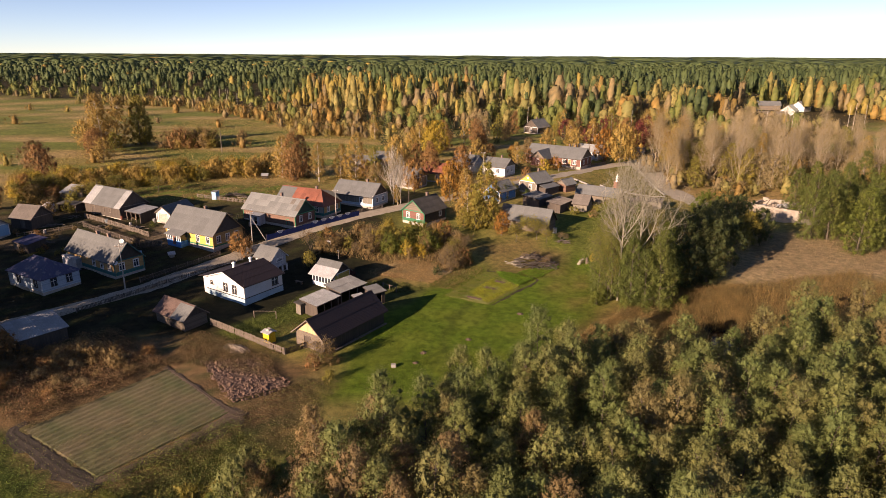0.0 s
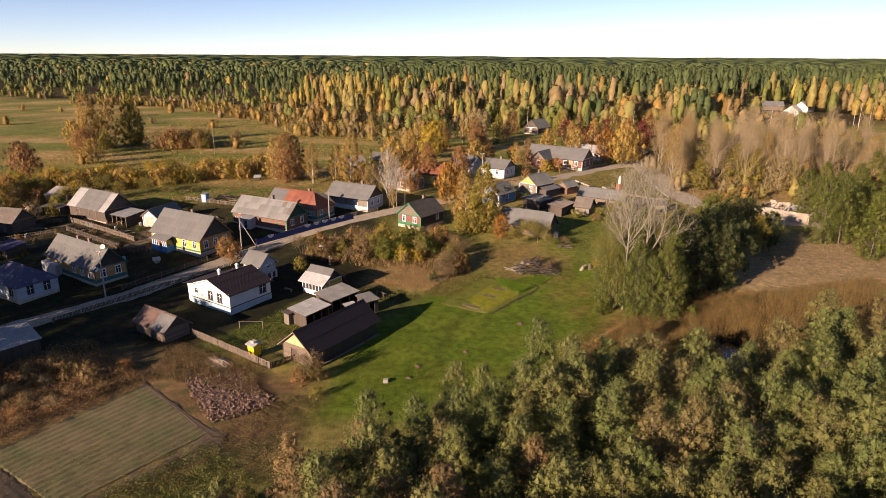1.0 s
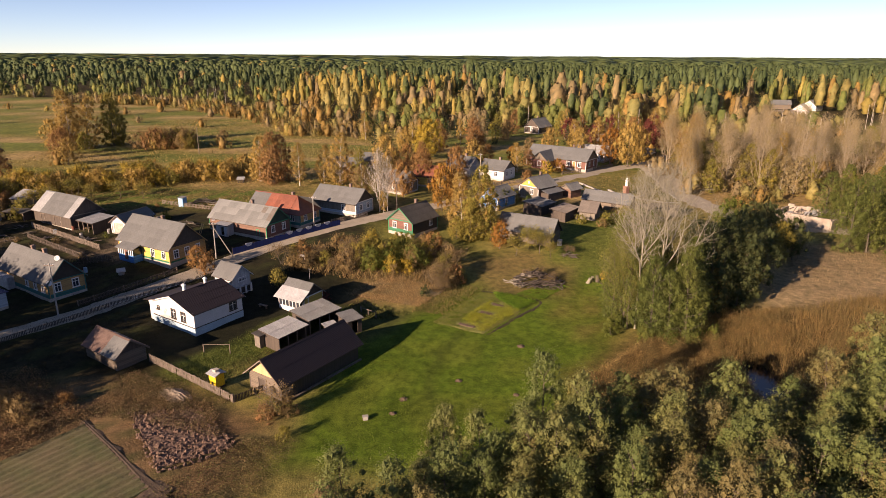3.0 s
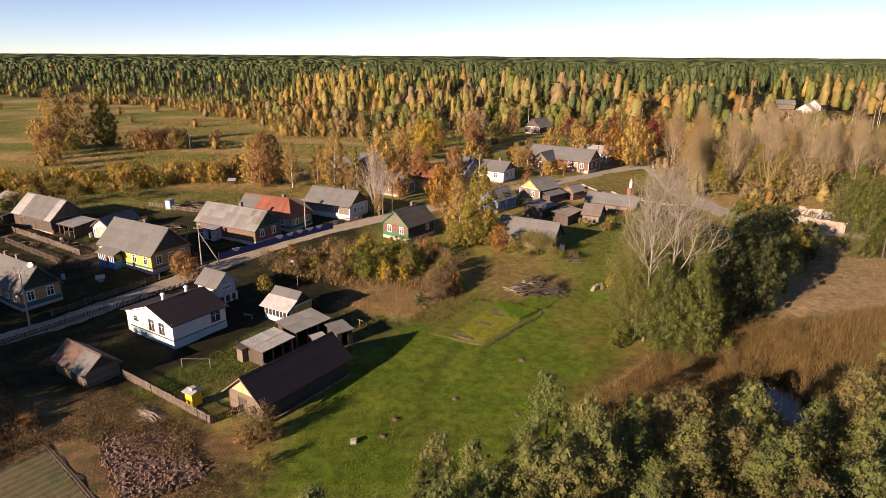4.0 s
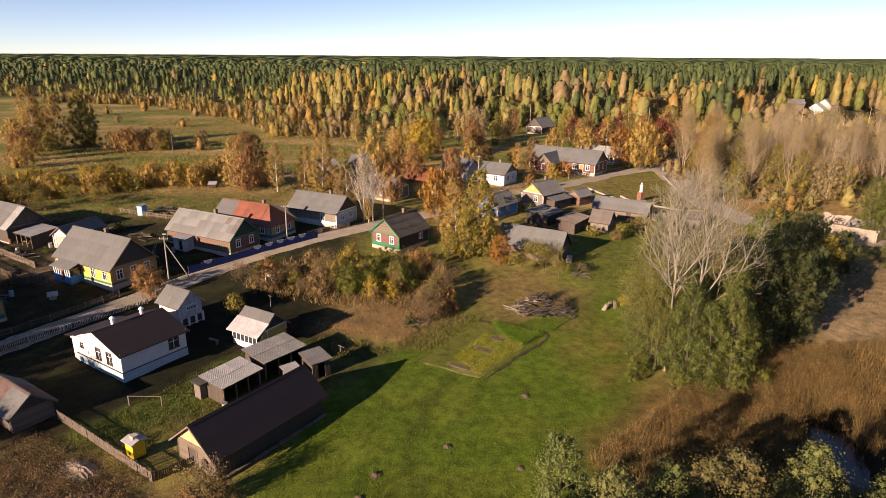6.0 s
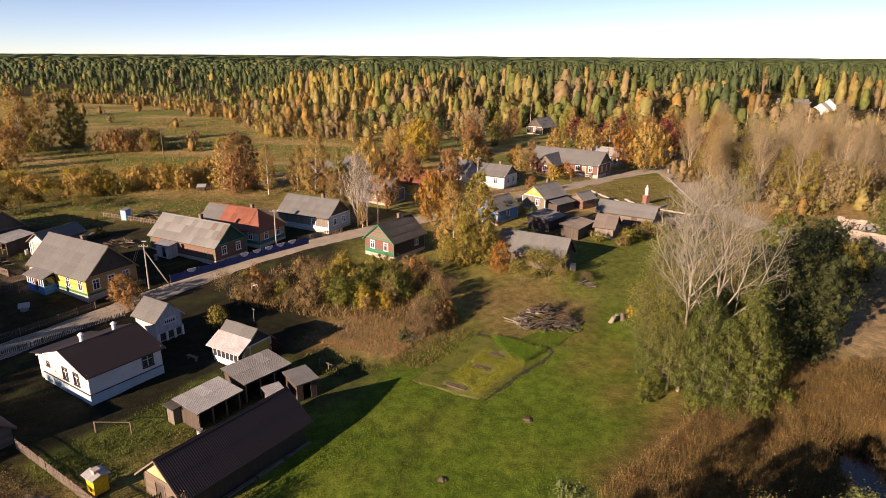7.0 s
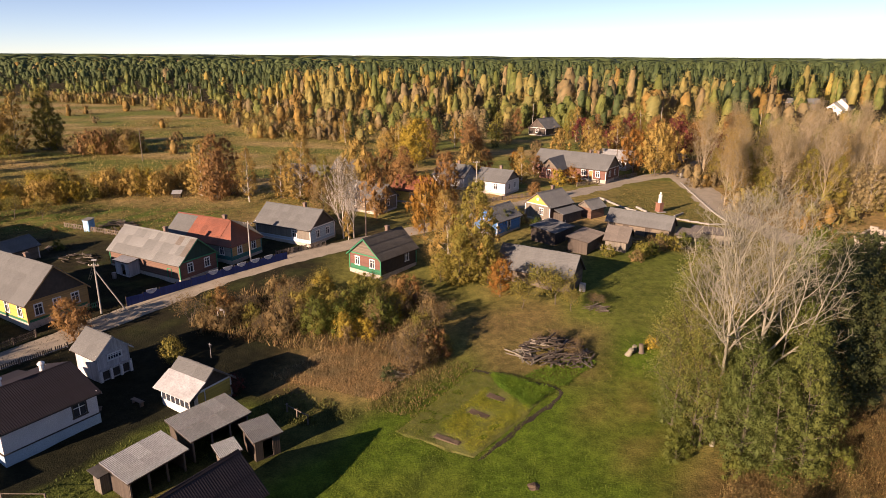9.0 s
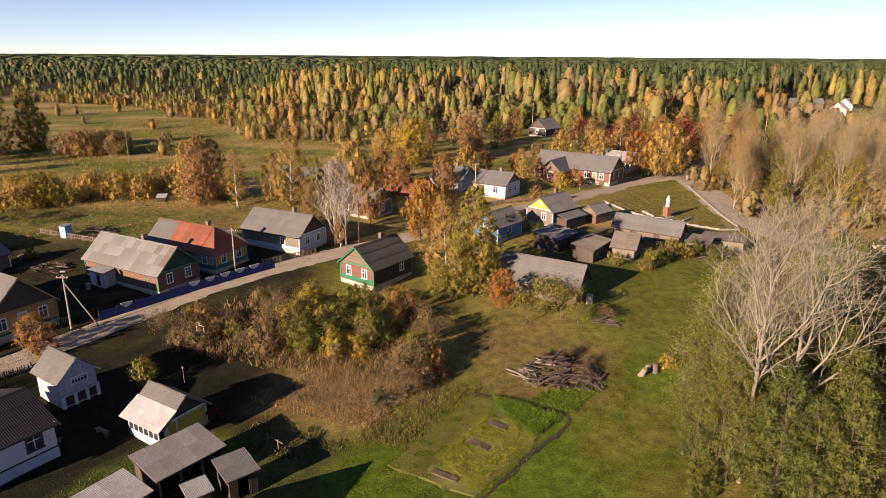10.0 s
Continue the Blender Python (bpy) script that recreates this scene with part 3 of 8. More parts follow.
def envelope(kind, u):
    """Crown radius, as a share of the largest, at the share u of the crown's height."""
    if kind == "alder":
        return np.sin(math.pi * np.clip(0.14 + 0.82 * u, 0, 1)) ** 0.7 * (1.1 - 0.45 * u)
    if kind == "birch":
        return np.sin(math.pi * np.clip(0.06 + 0.9 * u ** 0.8, 0, 1)) ** 0.9
    if kind == "spruce":
        return (1 - u) * 0.95 + 0.05
    if kind == "shrub":
        return np.sqrt(np.clip(1 - (u * 0.98) ** 2, 0, 1)) * (0.8 + 0.2 * u)
    return np.sqrt(np.clip(1 - (2 * u - 0.9) ** 2 / 1.25, 0, 1))


def grow(seed, kind, height, radius, clumps, leaves, size, clear=0.15, clump=0.34, heart=0.36):
    """Meshes of a trunk with limbs and of a crown: dense hearts of the clumps, loose leaves round them."""
    r = np.random.default_rng(seed)
    top = height * (0.97 if kind in ("spruce", "birch") else 0.82)
    bend = r.normal(size=2) * height * 0.025
    def stem(h):
        k = h / height
        return np.array([bend[0] * k * (1 + k), bend[1] * k * (1 + k), h])
    r0 = height * 0.0125 + 0.03
    segs, hs = [], np.linspace(-0.3, top, 7)
    if kind != "shrub":
        for a, b in zip(hs, hs[1:]):
            segs.append((stem(a), stem(b), max(0.02, r0 * (1 - 0.92 * max(a, 0) / top)), max(0.015, r0 * (1 - 0.92 * b / top))))
    pos, out, hearts, girths = [], [], [], []
    for i in range(clumps):
        u = (i + 0.5) / clumps
        u = u ** (0.9 if kind == "spruce" else 1.0)
        h = height * (clear + (1 - clear) * u)
        env = radius * float(envelope(kind, u))
        ang = i * 2.4 + r.normal() * 0.5
        reach = env * r.uniform(0.35, 0.95)
        c = stem(h) + np.array([math.cos(ang) * reach, math.sin(ang) * reach, r.normal() * 0.2])
        c[2] = min(c[2], height * 0.97)
        start = stem(max(0.0, min(top * 0.95, h - reach * (0.15 if kind == "spruce" else 0.75))))
        if kind == "shrub":
            start = np.array([0.0, 0.0, -0.1])
        mid = (start + c) / 2 + r.normal(size=3) * 0.08 * reach
        lr = max(0.018, r0 * 0.4 * (1 - 0.7 * u))
        if i % 3 == 0 or clumps < 20:
            segs += [(start, mid, lr, lr * 0.65), (mid, c, lr * 0.65, 0.012)]
        cr = radius * clump * r.uniform(0.7, 1.25) * (0.55 + 0.45 * float(envelope(kind, u)))
        n = max(6, int(leaves / clumps * r.uniform(0.6, 1.4) * (0.5 + 0.7 * float(envelope(kind, u)))))
        d = unit(r.normal(size=(n, 3)))
        shape = np.array([1, 1, 0.45 if kind == "spruce" else 1.15])
        pos.append(c + d * np.minimum(np.abs(r.normal(size=(n, 1))) * 0.62 + 0.16, 1.7) * cr * shape)
        out.append(unit(d + unit(c - stem(h * 0.8))[None] * 0.7))
        hearts.append(c), girths.append(cr * heart * shape)
    pos, out = np.concatenate(pos), np.concatenate(out)
    pos[:, 2] = np.maximum(pos[:, 2], 0.05)
    sizes = size * r.uniform(0.6, 1.35, len(pos))
    hearts = np.array(hearts)
    tris = np.concatenate([lumps_of(hearts, np.array(girths), r), leaf_quads(pos, out, sizes, r, 0.75)])
    axis = np.array([stem(z * 0.8) for z in hearts[:, 2]])
    out = np.concatenate([unit(tris[:len(hearts) * 8].mean(1) - np.repeat(hearts, 8, 0) + unit(np.repeat(hearts - axis, 8, 0)) * 0.3), out])
    tris, flat = turned_out(tris, out)
    bent = unit(out * 0.5 + flat)
    return limb_shape(segs, 4).mesh("trunk"), quads_mesh("crown", tris, 3, normals=np.repeat(bent, 3, 0))


def bare(seed, height, spread, levels=5, trunks=1, first=0.22, thick=0.02, fine=1.0, often=0.9):
    """Trunk and bare twigs, branching again and again; also gives the twig ends."""
    r = np.random.default_rng(seed)
    segs, tips = [], []
    def go(p, d, length, rad, level):
        steps = 3 if level < 3 else 2
        for i in range(steps):
            d2 = unit(d + r.normal(size=3) * 0.12 + np.array([0, 0, 0.07]))
            q = p + d2 * length / steps
            segs.append((p, q, rad * (1 - 0.22 * i / steps), rad * (1 - 0.22 * (i + 1) / steps)))
            if level > 0 and level < levels and i < steps - 1 + (level > 1) and r.random() < often:
                side = unit(np.cross(d2, r.normal(size=3)))
                go(q, unit(d2 * 0.75 + side * spread), length * r.uniform(0.5, 0.75), rad * 0.5, level + 1)
            p, d = q, d2
        if level < levels:
            for twig in range(3 if level < 2 else 2):
                side = unit(np.cross(d, r.normal(size=3)))
                lead = twig == 0
                go(p, unit(d + side * spread * (r.uniform(0.25, 0.6) if lead else r.uniform(0.8, 1.4))), length * (r.uniform(0.7, 0.85) if lead else r.uniform(0.58, 0.78)), rad * (0.7 if lead else 0.55), level + 1)
        else:
            tips.append(p)
    for k in range(trunks):
        lean = np.array([math.cos(k * 2.4 + 1), math.sin(k * 2.4 + 1), 0]) * (0.18 if trunks > 1 else 0.03)
        go(np.array([0.0, 0.0, -0.3]), unit(np.array([0, 0, 1.0]) + lean), height * first, height * thick, 0)
    tips = np.array(tips)
    grown = max(p1[2] for _, p1, _, _ in segs)
    k = height / grown
    s = Shape()
    for p0, p1, a, b in segs:
        big = a > 0.05
        s.tube(p0 * k, p1 * k, max(a * 0.8 * (1 if big else fine), 0.009 * fine), max(b * 0.8 * (1 if big else fine), 0.008 * fine), 6 if big else 3, cap=False)
    return s.mesh("trunk"), tips * k


def limbed(seed, height, radius, limbs=9, clear=0.4, forks=((7, 0.55), (6, 0.5), (4, 0.5)), thick=0.012, twig=0.011, rise=0.9):
    """A leafless crown: limbs rising all round the stem into a dome, forking again and again; also gives the twig ends."""
    r = np.random.default_rng(seed)
    s, tips = Shape(), []
    lean = r.normal(size=2) * height * 0.012
    def stem(k):
        return np.array([lean[0] * k * k, lean[1] * k * k, height * k - 0.3])
    r0 = height * thick
    ks = np.linspace(0, 0.97, 9)
    for a, b in zip(ks, ks[1:]):
        s.tube(stem(a), stem(b), r0 * (1 - 0.9 * a), r0 * (1 - 0.9 * b), 7, cap=False)
    def grow_limb(p, d, length, rad, level, up):
        steps = (5, 4, 3, 2)[min(level, 3)]
        pts = [p]
        for i in range(steps):
            d = unit(d + np.array([0, 0, up * 0.22]) + r.normal(size=3) * 0.13)
            q = pts[-1] + d * length / steps
            s.tube(pts[-1], q, max(twig, rad * (1 - 0.75 * i / steps)), max(twig * 0.8, rad * (1 - 0.75 * (i + 1) / steps)), (6, 4, 3, 3)[min(level, 3)], cap=False)
            pts.append(q)
        tips.append(pts[-1])
        if level < len(forks):
            n, share = forks[level]
            phase = r.uniform(0, 6.28)
            for j in range(n):
                t = (0.2 + 0.78 * (j + r.uniform(0.2, 0.8)) / n) * steps
                i = min(int(t), steps - 1)
                at = pts[i] + (pts[i + 1] - pts[i]) * (t - i)
                w = unit(pts[i + 1] - pts[i])
                side = unit(np.cross(w, np.array([0.3, 0.2, 1.0])))
                other = np.cross(w, side)
                ang = phase + j * 2.4
                grow_limb(at, unit(w * 0.75 + (side * math.cos(ang) + other * math.sin(ang)) * r.uniform(0.55, 0.95)), length * share * r.uniform(0.7, 1.2) * (1.15 - 0.5 * t / steps), max(twig, rad * 0.42), level + 1, up * 0.8)
    for k in range(limbs):
        u = (k + r.uniform(0.2, 0.8)) / limbs
        h = clear + (0.93 - clear) * u
        ang = k * 2.4 + r.normal() * 0.25
        out = 0.95 - 0.6 * u
        d = unit(np.array([math.cos(ang) * out, math.sin(ang) * out, 0.85 + 0.4 * u]))
        grow_limb(stem(h), d, radius * (1.25 - 0.75 * u) * r.uniform(0.85, 1.15), r0 * (0.52 - 0.3 * u), 0, rise)
    return s.mesh("trunk"), np.array(tips)


def sprinkle(tips, seed, each, size, radius):
    r = np.random.default_rng(seed)
    pos = np.repeat(tips, each, 0) + r.normal(size=(len(tips) * each, 3)) * radius
    return quads_mesh("crown", leaf_quads(pos, unit(r.normal(size=pos.shape)), size * r.uniform(0.6, 1.3, len(pos)), r), 3)


WOODY = {}


def tree_kind(key, trunk, crown, leaf, bark, name, label, category="tree"):
    t, c = trunk.copy(), crown.copy()
    t.materials.append(M[bark])
    c.materials.append(M[leaf])
    WOODY[key] = (t, c, name, label, category)


def plant(key, x, y, scale=1.0, tall=1.0, turn=None, group="", label="", sink=0.0):
    t, c, name, text, category = WOODY[key]
    e = new(name)
    e.matrix_basis = Matrix.LocRotScale((x, y, gz(x, y) - sink), Euler((0, 0, random.uniform(0, 6.28) if turn is None else turn)), (scale, scale, scale * tall))
    tagged(e, label or text, category, group)
    for nm, me in (("trunk", t), ("crown", c)):
        o = new(nm, me)
        o.parent = e
    return e


for i in range(6):
    t, c = grow(20 + i, "alder", 10.0, 3.0 + 0.15 * (i % 3), 110, 12000, 0.066, 0.03, 0.31, 0.33)
    tree_kind(f"alder{i}", t, c, "leaf_alder", "bark", "alder_tree", "slender alder with dense leaves turning olive and brown")
    if i < 3:
        for leaf, col in (("ochre", "dull ochre"), ("olive", "olive-yellow"), ("rust", "rust-brown"), ("yellow", "golden yellow"), ("green", "green"), ("dark", "dark green"), ("brown", "dry brown"), ("tan", "pale tan")):
            tree_kind(f"tall_{leaf}{i}", t, c, "leaf_" + leaf, "bark_birch" if leaf in ("ochre", "yellow", "tan") else "bark", "birch_tree" if leaf in ("ochre", "yellow", "tan") else "broadleaf_tree", f"tall dense tree in {col} autumn leaf")
for i in range(3):
    t, c = grow(30 + i, "alder", 10.0, 2.7, 110, 17000, 0.055, 0.02, 0.27, 0.28)
    tree_kind(f"alder_green{i}", t, c, "leaf_willow", "bark", "willow_tree", "dense green willow turning yellow-green")
for i in range(3):
    t, c = grow(40 + i, "broad", 8.0, 3.3, 60, 6000, 0.095, 0.16, 0.36)
    for leaf, col in (("green", "green"), ("dark", "dark green"), ("olive", "olive"), ("ochre", "ochre"), ("orange", "bright orange"), ("rust", "rust-brown"), ("yellow", "golden yellow"), ("wine", "wine-red"), ("brown", "dry brown")):
        tree_kind(f"broad_{leaf}{i}", t, c, "leaf_" + leaf, "bark", "broadleaf_tree", f"rounded broadleaf tree in {col} autumn leaf")
for i in range(3):
    t, c = grow(60 + i, "birch", 12.0, 2.6, 56, 5200, 0.1, 0.12, 0.32)
    for leaf, col in (("yellow", "golden yellow"), ("ochre", "dull ochre"), ("olive", "olive-yellow"), ("rust", "rust-coloured"), ("green", "still green")):
        tree_kind(f"birch_{leaf}{i}", t, c, "leaf_" + leaf, "bark_birch", "birch_tree", f"tall birch with {col} leaves and pale trunk")
for i in range(3):
    t, c = grow(80 + i, "shrub", 2.6, 1.9, 26, 2900, 0.055, 0.05, 0.4)
    for leaf, col in (("green", "green"), ("olive", "olive"), ("yellow", "yellow"), ("ochre", "ochre"), ("rust", "rust-brown"), ("brown", "dry brown"), ("wine", "wine-red"), ("orange", "orange"), ("dark", "dark green"), ("tan", "pale tan")):
        tree_kind(f"shrub_{leaf}{i}", t, c, "leaf_" + leaf, "bark", "shrub", f"bushy shrub with {col} autumn leaves", "shrub")
t, c = grow(95, "spruce", 9.0, 2.2, 70, 2600, 0.14, 0.06, 0.26)
tree_kind("spruce", t, c, "leaf_pine", "bark", "spruce_tree", "dark green pointed young spruce")
for i in range(2):
    t, tips = limbed(49 + i, 21.5, 9.0 - i, 14, 0.33, ((8, 0.5), (6, 0.5), (4, 0.55)), 0.0105, 0.0095, 1.0)
    tree_kind(f"bare{i}", t, sprinkle(tips[::9], 3, 1, 0.06, 0.25), "leaf_olive", "bark_pale", "bare_tree", "large leafless tree with pale spreading branches")
    t, tips = limbed(70 + i, 17.0, 6.8, 18, 0.1, ((6, 0.5), (5, 0.5)), 0.01, 0.016)
    tree_kind(f"poplar_bare{i}", t, sprinkle(tips, 5, 3, 0.09, 0.45), "leaf_tan", "bark_tan", "poplar_tree", "tall nearly leafless poplar with tan branches")
    for leaf in ("tan", "ochre"):
        tree_kind(f"poplar_{leaf}{i}", t, sprinkle(tips, 4, 12, 0.085, 0.55), "leaf_" + leaf, "bark_tan", "poplar_tree", "tall poplar with pale branches and sparse tan leaves")
t, tips = limbed(17, 12.0, 3.6, 14, 0.1, ((5, 0.5), (4, 0.5)), 0.01, 0.012)
tree_kind("airy_olive", t, sprinkle(tips, 8, 30, 0.065, 0.42), "leaf_lime", "bark", "willow_tree", "airy willow with thin yellow-green leaves")
t, tips = bare(9, 3.0, 0.7, 3, 4, 0.3, 0.012)
tree_kind("twigs", t, sprinkle(tips, 4, 4, 0.07, 0.2), "leaf_brown", "bark", "shrub", "nearly leafless brown twiggy shrub", "shrub")
t, tips = bare(12, 4.2, 0.75, 4, 1, 0.25, 0.02)
tree_kind("apple", t, sprinkle(tips, 4, 5, 0.11, 0.28), "leaf_olive", "bark", "apple_tree", "small gnarled apple tree with thin olive leaves")
t, tips = limbed(14, 11.0, 4.6, 16, 0.12, ((6, 0.5), (5, 0.5)), 0.011, 0.014, 2.2)
tree_kind("barebirch", t, sprinkle(tips, 6, 2, 0.1, 0.3), "leaf_tan", "bark_birch", "birch_tree", "nearly bare birch with white upswept branches")

# the alder wood below the camera
r = np.random.default_rng(3)
spots = []
for yy in np.arange(20, 92, 3.3):
    for xx in np.arange(-30, 92, 3.4):
        x, y = xx + r.uniform(-1.3, 1.3), yy + r.uniform(-1.3, 1.3)
        edge = float(np.interp(x, WOOD_X, WOOD_Y)) + r.normal() * 0.9
        if y > edge - 1.0 or x > 14 + 0.62 * (y + 12) or (x < -20 and y < 30) or r.random() < 0.05:
            continue
        spots.append((x, y, edge))
for x, y, edge in spots:
    low = 0.62 + 0.38 * smooth(-26, -8, x)
    k = float(low * r.uniform(0.84, 1.14))
    dry = x < 14 and y < 46 and r.random() < 0.4
    plant(f"tall_brown{r.integers(3)}" if dry else f"alder{r.integers(6)}", x, y, k, r.uniform(0.92, 1.1), group="alders of the wood")

# tall trees west of the street, past the edge of the view, whose long shade lies over the yards
for k in range(15):
    u = -86 - 4.2 * k
    back = 2 if 4 <= k <= 6 else 10
    plant(f"broad_{('rust', 'olive', 'green')[k % 3]}{k % 3}", -0.72 * back + 0.69 * u + r.normal(), -0.69 * back - 0.72 * u + r.normal(), r.uniform(1.45, 1.58) + (0.34 if 1 < k < 10 else 0.1), 1.05, group="tall trees by the street")

# the big bare tree and its thicket
plant("bare0", 31.2, 93.0, 1.0, 1.0, 0.6)
plant("bare1", 28.4, 93.4, 0.97, 1.02, 2.1)
for x, y, k in ((28.4, 101.0, 1.15), (26.8, 97.4, 1.22), (28.0, 99.4, 1.25), (31.0, 104.0, 1.0), (35.5, 103.0, 1.0), (27.0, 94.4, 1.05), (36.6, 97.6, 1.0), (40.0, 100.6, 0.9)):
    plant("airy_olive", x, y, k)
for x, y, key, k, tall in ((27.3, 93.4, "alder_green0", 1.1, 1.1), (29.6, 90.4, "alder_green1", 1.15, 1.05), (31.6, 89.0, "alder_green2", 1.05, 1.0), (34.0, 88.8, "alder_green0", 1.15, 1.1), (34.6, 91.6, "alder_green1", 1.2, 1.1), (30.6, 93.5, "alder_green2", 1.2, 1.1),
                           (37.0, 96.6, "tall_green1", 1.2, 1.1), (33, 96.5, "alder_green2", 1.15, 1.1), (25.8, 96.5, "alder_green0", 0.9, 1.0), (40.8, 98.0, "tall_dark0", 1.3, 1.1), (35.5, 93.6, "alder_green1", 1.0, 1.0), (41.5, 99.0, "tall_ochre0", 0.95, 1.1), (38.6, 99.2, "tall_dark1", 1.35, 1.1),
                           (46.5, 101.5, "tall_dark2", 1.2, 1.0), (44.8, 104.5, "tall_dark0", 1.25, 1.1), (48.5, 104.0, "tall_olive1", 1.0, 1.1), (43.2, 100.4, "tall_dark1", 1.3, 1.0),
                           (55.0, 125.5, "broad_green2", 1.2, 1.1), (59.0, 124.0, "broad_dark2", 1.2, 1.1), (63.5, 125.5, "broad_dark1", 1.2, 1.05), (57.0, 120.5, "broad_dark0", 1.1, 1.1), (61.5, 120.5, "broad_olive1", 1.0, 1.0), (66.5, 123.0, "broad_dark0", 1.0, 1.0), (52.0, 107.5, "broad_dark1", 1.05, 1.25), (48.0, 108.0, "broad_dark2", 1.15, 1.3), (45.0, 109.0, "tall_dark2", 1.1, 1.0), (50.5, 112.5, "broad_dark0", 1.15, 1.2), (54.0, 115.5, "broad_dark1", 1.15, 1.2)):
    plant(key, x, y, k, tall)
for x, y in ((24.5, 91.5), (25.8, 94.2), (28.6, 88.9), (31.5, 87.6), (35.0, 88.0), (38.0, 89.4)):
    plant(f"shrub_green{int(x) % 3}", x, y, 0.9)

# right-hand wood: green willows in front, pale poplars behind
for k, (x, y) in enumerate(((84, 118), (90, 124), (80, 128), (87, 133), (95, 131), (92, 140), (99, 146), (86, 147), (94, 152), (102, 137), (104, 156), (98, 122), (108, 145), (112, 128), (111, 160), (120, 150), (119, 138), (104, 115), (116, 118))):
    plant(f"alder_green{k % 3}" if k % 4 else "tall_green1", x, y, r.uniform(1.15, 1.5), 1.0)
    plant(f"alder_green{(k + 1) % 3}", x + r.uniform(2, 4), y + r.uniform(-3.5, 3.5), r.uniform(0.85, 1.25), 1.0)
for k, (x, y) in enumerate(((65, 178), (70.5, 186), (78, 180), (85, 176), (91, 184), (98, 181), (106, 188), (113, 186), (74, 195), (84, 196), (95, 198), (122, 190), (106, 200), (72, 208), (118, 204), (131, 196), (128, 178), (140, 186), (90, 212), (104, 216), (120, 220), (138, 208), (81, 188), (88, 190), (101, 190), (110, 180), (68, 199), (79, 203), (112, 196), (124, 200), (95, 206), (134, 190), (146, 200), (98, 174), (120, 176), (108, 210), (84, 218), (130, 214))):
    plant("poplar_ochre0" if k in (0, 8, 13) else ("poplar_bare0", "poplar_tan0", "poplar_tan1", "poplar_bare1", "poplar_tan0")[k % 5], x, y, r.uniform(0.74, 0.98), 1.0)
for k in range(46):
    plant(("tall_tan0", "tall_ochre1", "tall_tan2", "tall_olive1")[k % 4], r.uniform(72, 142), r.uniform(174, 222), r.uniform(0.7, 1.25))
